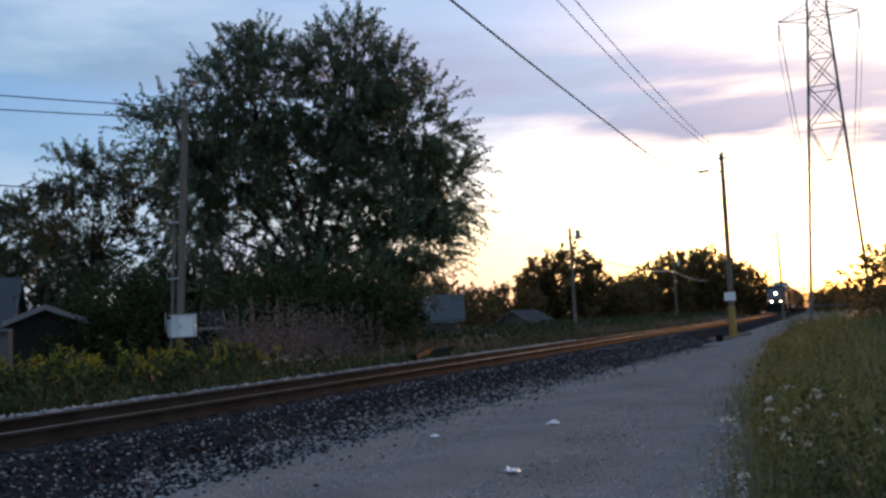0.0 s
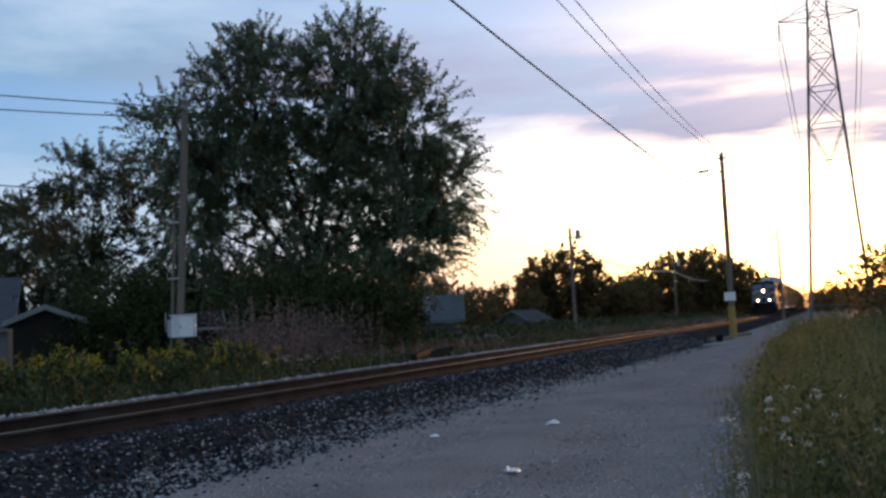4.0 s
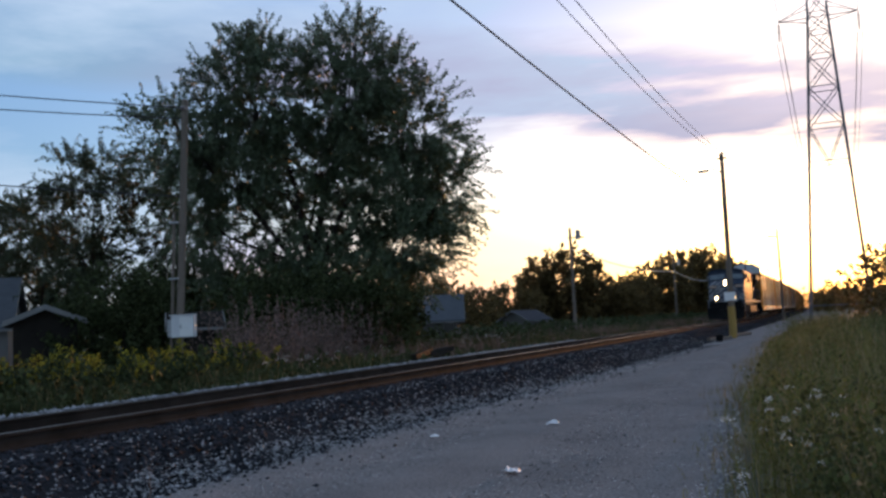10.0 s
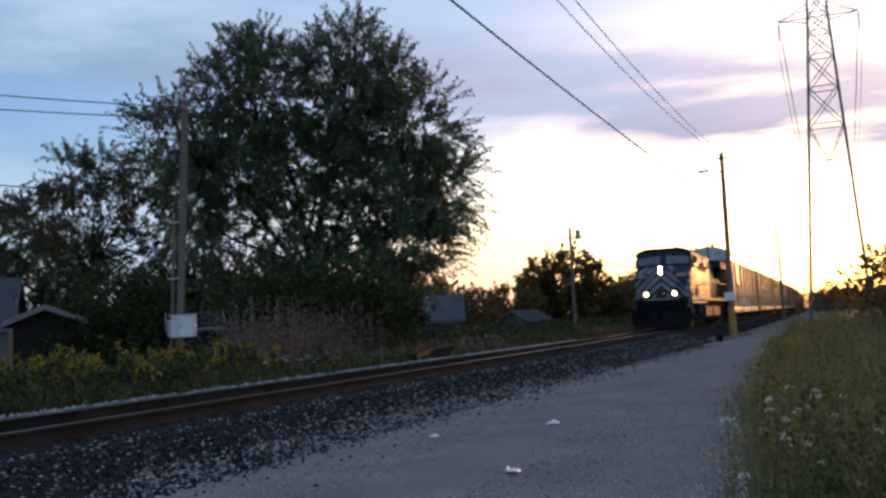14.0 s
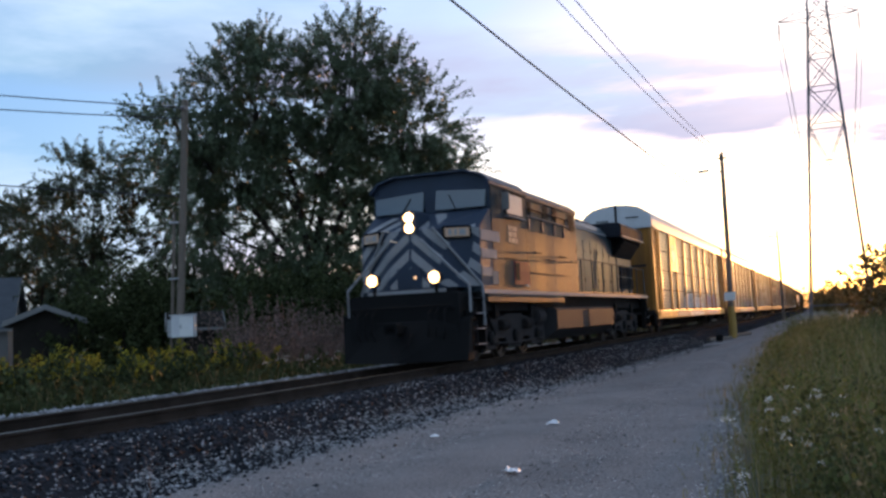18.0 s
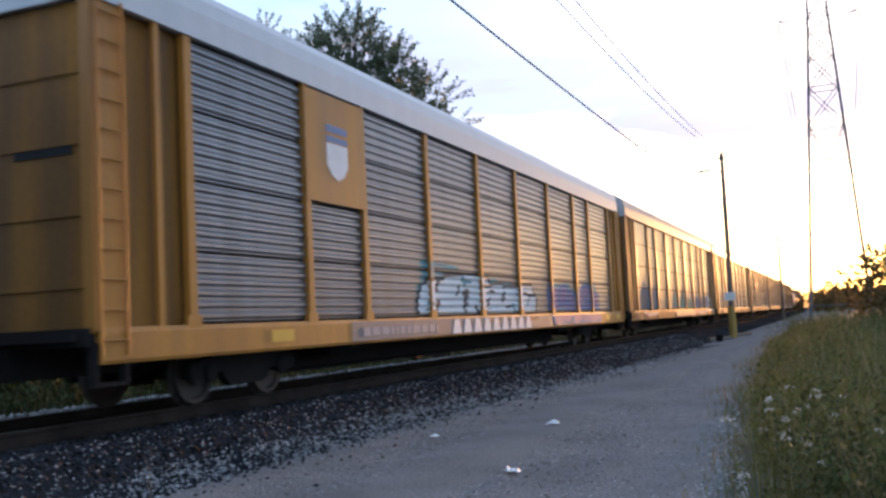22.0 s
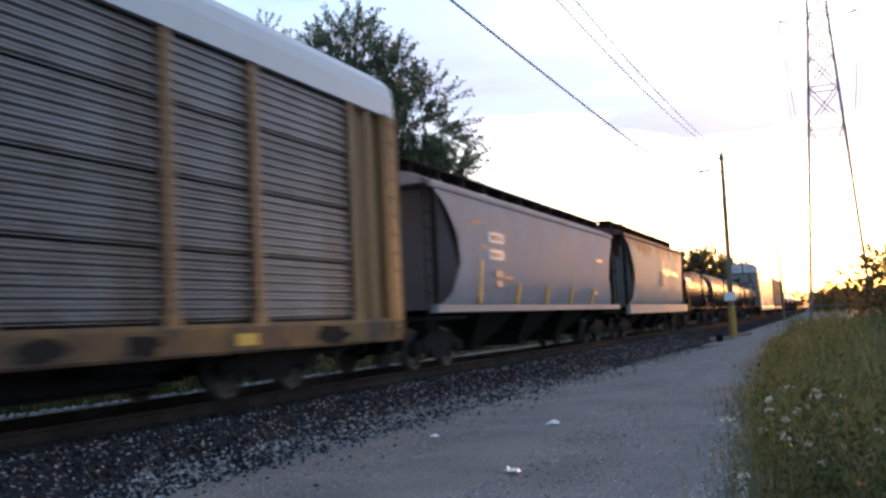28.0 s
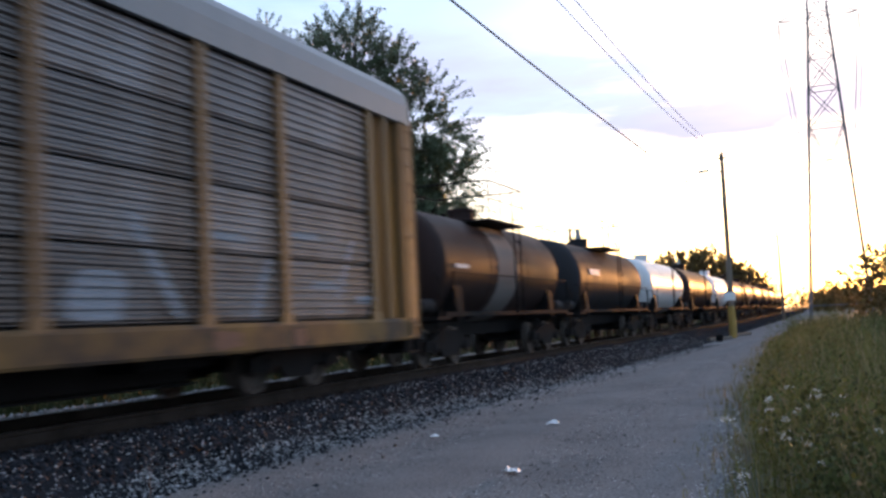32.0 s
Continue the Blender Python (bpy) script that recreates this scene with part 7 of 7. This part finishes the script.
def tank_bars(e, R, zc, y0, y1, dz, hh, mat, seed=1, solid=False, name="lettering"):
    """Plain bars that follow the tank's round side at a height dz over its axis."""
    rng_ = random.Random(seed)
    sh = Shape()
    y = y0
    while y < y1 - 0.03:
        w = (y1 - y0) if solid else min(rng_.uniform(0.1, 0.3), y1 - y)
        a0, a1 = math.asin(dz / R), math.asin(min(0.99, (dz + hh) / R))
        for k in range(3):
            t0, t1 = a0 + (a1 - a0) * k / 3, a0 + (a1 - a0) * (k + 1) / 3
            q = [((R + r) * math.cos(t), yy, zc + (R + r) * math.sin(t)) for r in (0.004, 0.012) for t in (t0, t1) for yy in (y, y + w)]
            sh.add(q, [(4, 5, 7, 6), (0, 4, 6, 2), (1, 3, 7, 5), (0, 1, 5, 4), (2, 6, 7, 3)])
        y += w + 0.05
    return part(name, sh, mat, e)


loco = locomotive()
R1 = autorack("autorack car with yellow frame, galvanised ribbed sides and white roof", M_RACK_Y, M_PANEL, M_ROOFW, M_RACK_Y, M_RACK_DOOR)
R2 = autorack("autorack car with faded yellow posts and sprayed galvanised sides", M_RACK_OLDY, M_PANEL, M_ROOFG, M_SILL, M_RACK_DOOR, 8)
R3 = autorack("autorack car with pale yellow posts, galvanised sides and white roof", M_RACK_OLDY, M_PANEL, M_ROOFW, M_SILL, M_RACK_OLDY)
R4 = autorack("autorack car with dark brown posts and weathered grey sides", M_RACK_BROWN, M_PANEL_DARK, M_ROOFG, M_SILL, M_RACK_BROWN)
R5 = autorack("autorack car with dull yellow posts and tan weathered ribbed sides", M_RACK_OLDY, M_PANEL_OLD, M_ROOFG, M_SILL, M_RACK_DOOR, 7)
R6 = autorack("autorack car with faded yellow posts and weathered ribbed sides", M_RACK_OLDY, M_PANEL, M_ROOFG, M_SILL, M_RACK_OLDY, 6)
R7 = autorack("autorack car with faded yellow posts and brown weathered ribbed sides", M_RACK_OLDY, M_PANEL_OLD, M_ROOFW, M_SILL, M_RACK_OLDY, 7)
H1, h1 = hopper("lilac-grey covered hopper car with dark roof walks", M_HOPPER, 19.0)
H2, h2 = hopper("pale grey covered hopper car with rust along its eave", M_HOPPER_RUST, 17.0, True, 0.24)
T1, th, TR, TZ = tank_car("black tank car with white stencil bars and a railed top platform", M_TANKBLACK, 12.2)
T2 = tank_car("dark grey tank car with a railed top platform", M_TANKBLACK, 12.4, None, False)[0]
T3 = tank_car("black tank car with yellow and blue marks", M_TANKBLACK, 13.5, None, False)[0]
T4 = tank_car("black tank car with a pale yellow placard", M_TANKBLACK, 14.7)[0]
R8 = autorack("autorack car with tan steel sides, white roof and sprayed shapes", M_PANEL_TAN, M_PANEL_TAN, M_ROOFG, M_PANEL_TAN, M_TRIM, 6, M_SLOT_SHADE, True, True)
R9 = autorack("autorack car with faded yellow posts and brown weathered ribbed sides", M_RACK_OLDY, M_PANEL_OLD, M_ROOFG, M_SILL, M_RACK_DOOR, 7)
T5 = tank_car("dirty brown tank car with a pale worn band", M_TANKBROWN, 11.5, M_WALL)[0]
T6 = tank_car("black tank car with a railed top platform", M_TANKBLACK, 13.0)[0]
T7 = tank_car("clean white tank car", M_TANKWHITE, 12.0, None, False)[0]
T8 = tank_car("dirty brown tank car", M_TANKBROWN, 13.0, None, False)[0]

# marks on the sides
for s0 in (R1,):
    part("logo_panel", Shape().box(1.562, 1.568, -9.05, -7.05, 2.92, 4.68), M_RACK_Y, s0, "yellow panel")
    part("logo_shield", Shape().prism_x([(-8.4, 3.9), (-8.4, 3.55), (-8.25, 3.38), (-8.05, 3.3), (-7.85, 3.38), (-7.7, 3.55), (-7.7, 3.9)], 1.568, 1.573), M_MARK_W, s0, "pale shield emblem")
    part("logo_band", Shape().box(1.568, 1.573, -8.4, -7.7, 3.92, 4.02).box(1.568, 1.573, -8.4, -7.7, 4.08, 4.2), M_MARK_B, s0, "dark blue emblem band")
    graffiti(s0, -4.7, 2.5, 0.98, 2.0, M_MARK_W, M_MARK_K, 41, 6, M_MARK_T)
    graffiti(s0, 4.2, 9.9, 0.7, 1.9, M_MARK_P, M_MARK_B, 42, 6, M_MARK_T)
    part("sill_paint", Shape().box(1.5765, 1.579, -7.8, 4.1, 0.7, 1.02), M_MARK_D, s0, "grey overpainted sill")
    bars(s0, 1.58, -7.4, -4.2, (0.78,), 0.14, M_SILVER, "sill_lettering", seed=12)
    for k in range(9):
        y = -3.4 + 0.62 * k
        part("painted_tooth", Shape().prism_x([(y, 0.71), (y + 0.5, 0.71), (y + 0.36, 1.0), (y + 0.12, 1.0)], 1.58, 1.583), M_MARK_W, s0, "white painted tooth")
    for y in (-10.2, 10.6, 12.3):
        part("reflective_mark", Shape().box(1.577, 1.58, y, y + 0.6, 0.78, 0.95), M_MARK_Y, s0)
graffiti(R2, -11.0, -7.6, 0.85, 2.2, M_MARK_D, M_MARK_B, 43, 5, M_MARK_P)
graffiti(R2, -2.5, 4.0, 0.72, 1.95, M_MARK_G, M_MARK_P, 44, 5, M_MARK_R)
graffiti(R2, 5.0, 11.0, 0.8, 1.9, M_STRIPE, M_MARK_P, 45, 6)
graffiti(R2, 9.4, 12.7, 0.85, 1.85, M_MARK_W, M_REDPATCH, 46, 3, M_MARK_G)
for y in (10.75, 12.35):
    part("reflective_mark", Shape().box(1.577, 1.582, y, y + 0.5, 0.7, 0.86), M_MARK_Y, R2)
bars(R3, 1.564, -6.9, -4.5, (3.12, 3.36), 0.15, M_SILVER)
part("logo_panel", Shape().box(1.562, 1.568, -7.0, -4.3, 2.93, 3.72), M_REDPATCH, R4, "faded red panel")
bars(R4, 1.57, -6.3, -4.9, (3.2,), 0.22, M_MARK_W)
graffiti(R4, 6.6, 12.8, 0.8, 2.3, M_STRIPE, M_MARK_K, 47, 6)
graffiti(R5, -1.0, 4.0, 1.0, 1.8, M_STRIPE, M_PANEL_OLD, 48, 5)
bars(R7, 1.575, -6.9, -4.5, (3.3, 3.6), 0.2, M_RACK_OLDY)
graffiti(R7, -11.0, -3.2, 0.8, 2.5, M_MARK_W, M_MARK_K, 49, 6, M_MARK_T)
graffiti(R7, -0.6, 4.0, 1.1, 2.0, M_MARK_R, M_STRIPE, 50, 4)
part("spray_patch", Shape().box(1.577, 1.58, -12.2, -10.6, 0.7, 1.05), M_MARK_R, R7)
for y, z, w, q in ((-4.9, 1.95, 0.5, M_MARK_D), (-4.8, 1.72, 0.3, M_MARK_D), (4.9, 1.6, 0.25, M_MARK_K)):
    part("side_mark", Shape().box(1.562, 1.572, y, y + w, z, z + 0.14), q, H1, "faint painted mark")
for y, z1 in ((-5.9, 2.3), (-3.2, 1.82), (-0.6, 1.82), (2.0, 1.82), (4.6, 1.82)):
    part("reflective_mark", Shape().add([(1.5, y, 1.34), (1.5, y + 0.14, 1.34), (1.578, y + 0.14, z1), (1.578, y, z1), (1.45, y, 1.34), (1.45, y + 0.14, 1.34), (1.54, y + 0.14, z1), (1.54, y, z1)],
                                        [(0, 1, 2, 3), (5, 4, 7, 6), (1, 5, 6, 2), (4, 0, 3, 7), (3, 2, 6, 7), (4, 5, 1, 0)]), M_MARK_Y, H1, "yellow reflective strip")
for y0, y1, z in ((-5.3, -4.2, 2.75), (-5.3, -4.3, 2.35)):
    part("stencil_panel", Shape().box(1.568, 1.574, y0, y1, z, z + 0.24), M_MARK_W, H1, "pale stencil panel")
    bars(H1, 1.575, y0 + 0.15, y1 - 0.15, (z + 0.06,), 0.12, M_MARK_K, "lettering", seed=int(z * 10))
for k, (y, z, w, x) in enumerate(((-6.1, 3.15, 0.9, 1.556), (-5.5, 2.62, 0.7, 1.57), (-3.9, 1.95, 0.8, 1.545))):
    part("side_mark", Shape().prism_x(blob(y, z, w, 0.06, -1.2, random.Random(140 + k), 0.4), x, x + 0.004), M_MARK_K if k < 2 else M_MARK_R, H1, "thin scrawled mark")
bars(H1, 1.574, 5.2, 6.2, (2.7,), 0.12, M_MARK_D)
bars(H2, 1.576, -0.55, 0.55, (2.15, 2.29, 2.43, 2.57, 2.71), 0.06, M_UNDER)
for k, (y, z) in enumerate(((0.9, 2.84), (1.5, 2.78), (2.2, 2.82), (3.5, 2.8), (4.4, 2.74))):
    part("spray_mark", Shape().prism_x(blob(y, z, 1.0, 0.24, 0.5, random.Random(60 + k), 0.7), 1.576, 1.579), M_MARK_G, H2, "faded green spray paint")
bars(H2, 1.576, 3.65, 3.95, (2.0,), 0.22, M_MARK_K)
tank_bars(T1, TR, TZ, -4.4, -2.3, 0.35, 0.26, M_MARK_W, 1)
tank_bars(T1, TR, TZ, -3.9, -2.3, 0.02, 0.14, M_MARK_W, 2)
tank_bars(T1, TR, TZ, 2.6, 4.0, 0.2, 0.14, M_MARK_W, 3)
tank_bars(T1, TR, TZ, 2.9, 3.7, -0.3, 0.5, M_MARK_Y, 3, True, "placard")
tank_bars(T2, TR, TZ, -2.6, -1.2, -0.2, 0.1, M_MARK_W, 4)
tank_bars(T3, TR, TZ, -3.04, -2.7, -0.45, 0.88, M_MARK_Y, 4, True, "yellow_stripe")
tank_bars(T3, TR, TZ, -2.32, -0.85, -0.1, 0.2, M_SILVER, 5)
tank_bars(T3, TR, TZ, -2.1, -0.8, -0.22, 0.07, M_MARK_D, 15)
tank_bars(T3, TR, TZ, -2.25, 0.5, -0.42, 0.2, M_MARK_N, 6, True, "blue_stripe")
tank_bars(T3, TR, TZ, -2.0, 0.1, -0.48, 0.05, M_MARK_D, 16)
tank_bars(T3, TR, TZ, 2.5, 5.0, -0.36, 0.24, M_MARK_N, 6, True, "blue_stripe")
for y, w, z, q in ((-1.3, 0.26, 0.12, M_MARK_Y), (0.75, 0.24, 0.0, M_MARK_Y), (1.05, 0.34, 0.0, M_MARK_G), (2.4, 0.26, 0.0, M_MARK_Y), (4.1, 0.2, 0.0, M_MARK_Y), (4.3, 0.55, -0.08, M_MARK_Y)):
    tank_bars(T3, TR, TZ, y, y + w, z, 0.34 if q is M_MARK_Y else 0.2, q, 4, True, "painted_mark")
tank_bars(T3, TR, TZ, 2.8, 3.9, -0.02, 0.16, M_MARK_D, 17)
part("paint_band", Shape().turned_y([(1.55, TR + 0.008), (2.15, TR + 0.008)], 36, 0, TZ), M_TANKGREY, T3, "paler grey band", smooth=True)
tank_bars(T4, TR, TZ, -4.2, -2.8, 0.3, 0.2, M_MARK_W, 7)
tank_bars(T4, TR, TZ, 1.6, 2.4, 0.35, 0.12, M_MARK_W, 7)
tank_bars(T4, TR, TZ, 1.6, 2.4, 0.6, 0.1, M_MARK_W, 8)
tank_bars(T4, TR, TZ, 3.2, 4.1, -0.1, 0.45, M_MARK_Y, 9, True, "placard")
graffiti(R8, -12.6, -8.0, 0.95, 2.2, M_MARK_W, M_MARK_K, 52, 4)
graffiti(R8, -4.6, 1.7, 0.98, 2.5, M_SILVER, M_MARK_K, 53, 7)
graffiti(R8, 4.6, 8.8, 0.95, 2.0, M_SILVER, M_MARK_K, 54, 7)
bars(R9, 1.575, -6.9, -4.5, (3.4, 3.7), 0.2, M_RACK_OLDY)
for k, (y, z, w, hh, le) in enumerate(((6.2, 1.75, 0.24, 1.3, -0.7), (7.6, 2.2, 0.9, 0.16, 0.0), (8.4, 1.5, 0.2, 0.9, 0.5), (9.6, 2.35, 0.9, 0.16, 0.1), (10.2, 1.6, 0.8, 0.16, 0.0), (10.9, 1.9, 0.2, 1.0, 0.6), (11.5, 1.4, 0.7, 0.16, 0.0), (5.2, 1.4, 0.9, 0.6, 0.2))):
    paint(R9, blob(y, z, w, hh, le, random.Random(90 + k)), 7, 2, M_SILVER, "spray_stroke", "pale sprayed stroke")
graffiti(R9, -3.6, 1.2, 0.75, 1.9, M_STRIPE, M_MARK_K, 55, 6)
tank_bars(T5, TR, TZ, -3.8, -3.0, -0.1, 0.1, M_MARK_W, 10)
tank_bars(T6, TR, TZ, -3.8, -2.4, 0.1, 0.2, M_MARK_W, 10)

# grime, rust and reflective marks along the side sills
for k, car in enumerate((R2, R3, R4, R5, R6, R7, R9)):
    q = random.Random(300 + k)
    y = -12.8
    while y < 12.0:
        w = q.uniform(0.5, 2.2)
        pick = q.random()
        if pick < 0.6:
            part("sill_grime", Shape().prism_x(blob(y + w * 0.25, 0.84, w * 0.5, 0.24, 0.1, q, 0.55), 1.576, 1.5785), M_UNDER if pick < 0.3 else M_RUST, car, "dark grime on the sill")
        elif pick < 0.75:
            part("reflective_mark", Shape().box(1.576, 1.579, y, y + 0.5, 0.76, 0.92), M_MARK_Y, car)
        y += w + q.uniform(0.2, 1.0)

# the train's make-up: car, its length, and the distance of its front behind the locomotive's rear
TRAIN = [(loco, -23.2, 23.2)]
for k, car in enumerate((R1, R2, R3, R4, R5, R6, R7)):
    TRAIN.append((car, 28.6 * k, 28.6))
TRAIN += [(H1, 200.2, 19.0), (H2, 219.2, 17.0), (T1, 236.2, 12.2), (T2, 248.4, 12.4), (T3, 260.8, 13.5), (T4, 274.3, 14.7), (R8, 289.0, 28.6), (R9, 317.8, 28.6),
          (T5, 346.5, 11.5), (T6, 358.0, 13.0), (T7, 371.0, 12.0), (T8, 383.0, 13.0)]
u = 396.0
for src, ln in ((T7, 12.0), (T8, 13.0), (T5, 11.5), (T8, 13.0), (T6, 13.0), (T8, 13.0), (T5, 11.5), (T6, 13.0)):
    TRAIN.append((copy_thing(src, pose(0, 300 + u, ZR)), u, ln))
    u += ln


# ---- ties under the rails, the nearest as pieces of their own ----
tie = Shape().box(-1.3, 1.3, -0.115, 0.115, 0, 0.18, 0.0).mesh("tie", M_TIE)
plate = Shape().box(-0.1, 0.1, -0.17, 0.17, 0, 0.02).mesh("tie_plate", M_RAIL)
for k in range(290):
    y = -8 + 0.52 * k
    j = random.Random(k)
    part("tie", tie, None, rail_track, m=pose(track_x(y) + j.uniform(-0.05, 0.05), y + j.uniform(-0.02, 0.02), ZR - 0.372, 0, 0, j.uniform(-1, 1)))
for k in range(60):
    y = 3 + 0.52 * k
    part("tie_plate", plate, None, rail_track, m=pose(track_x(y) + 0.755, y, ZR - 0.193, 0, 0, 90))


# ---- movement ----
# seconds, and how far ahead of the camera the locomotive's rear end stands along the track
PULL = ((0.0, 193.4), (6.0, 142.9), (10.0, 109.1), (14.0, 75.3), (16.5, 54.4), (18.0, 41.8), (20.0, 24.6), (22.0, 7.4), (22.5, 3.1), (22.6, -0.2), (23.5, -30.6), (24.0, -46.8), (24.5, -64.0),
        (25.5, -98.1), (27.5, -166.4), (28.0, -183.6), (28.5, -201.5), (29.0, -220.0), (29.5, -238.8), (30.0, -256.2), (30.5, -274.3), (31.0, -292.3), (31.5, -311.0), (32.0, -329.1))


def pull(t):
    for (a, u0), (b, u1) in zip(PULL, PULL[1:]):
        if t <= b:
            return u0 + (u1 - u0) * (t - a) / (b - a)
    return PULL[-1][1]


def car_pose(s):
    s0, s1 = s - 8.0, s + 8.0
    return pose((track_x(s0) + track_x(s1)) / 2, s, ZR, 0, 0, math.degrees(-math.atan((track_x(s1) - track_x(s0)) / 16)))


def motions():
    times = [0.0, 2.0, 4.0, 6.0, 8.0, 10.0, 12.0, 14.0, 15.0, 16.0, 17.0, 18.0, 19.0, 20.0, 21.0, 22.0, 22.3, 22.5, 22.6, 22.8, 23.0, 23.5, 24.0, 24.5, 25.0, 25.5, 26.0, 26.5, 27.0, 27.5, 28.0, 28.5,
             29.0, 29.5, 30.0, 30.5, 31.0, 31.5, 32.0]
    for car, back, length in TRAIN:
        walk(car, [(t, car_pose(pull(t) + back + length / 2)) for t in times])
    # the locomotive's wheels roll until it has gone by
    steps = [k / 15 for k in range(0, 338)]
    for truck in loco.children:
        if not truck.name.startswith("truck"):
            continue
        for w in truck.children:
            if w.name.startswith("wheel"):
                x, y, z = w.location
                side = 1 if x > 0 else -1
                rows = [(t, Matrix.Translation((x, y, z)) @ Matrix.Rotation(0 if side > 0 else math.pi, 4, "Z") @ Matrix.Rotation(side * (PULL[0][1] - pull(t)) / 0.53, 4, "X")) for t in steps]
                walk(w, rows + [(32.0, rows[-1][1])])
    # so do those of the first car, until it is swept past
    for truck in R1.children:
        if truck.name.startswith("truck"):
            for w in truck.children:
                if w.name.startswith("wheel"):
                    x, y, z = w.location
                    side = 1 if x > 0 else -1
                    rows = [(t, Matrix.Translation((x, y, z)) @ Matrix.Rotation(0 if side > 0 else math.pi, 4, "Z") @ Matrix.Rotation(side * (PULL[0][1] - pull(t)) / 0.42, 4, "X")) for t in steps]
                    walk(w, rows + [(32.0, rows[-1][1])])


motions()
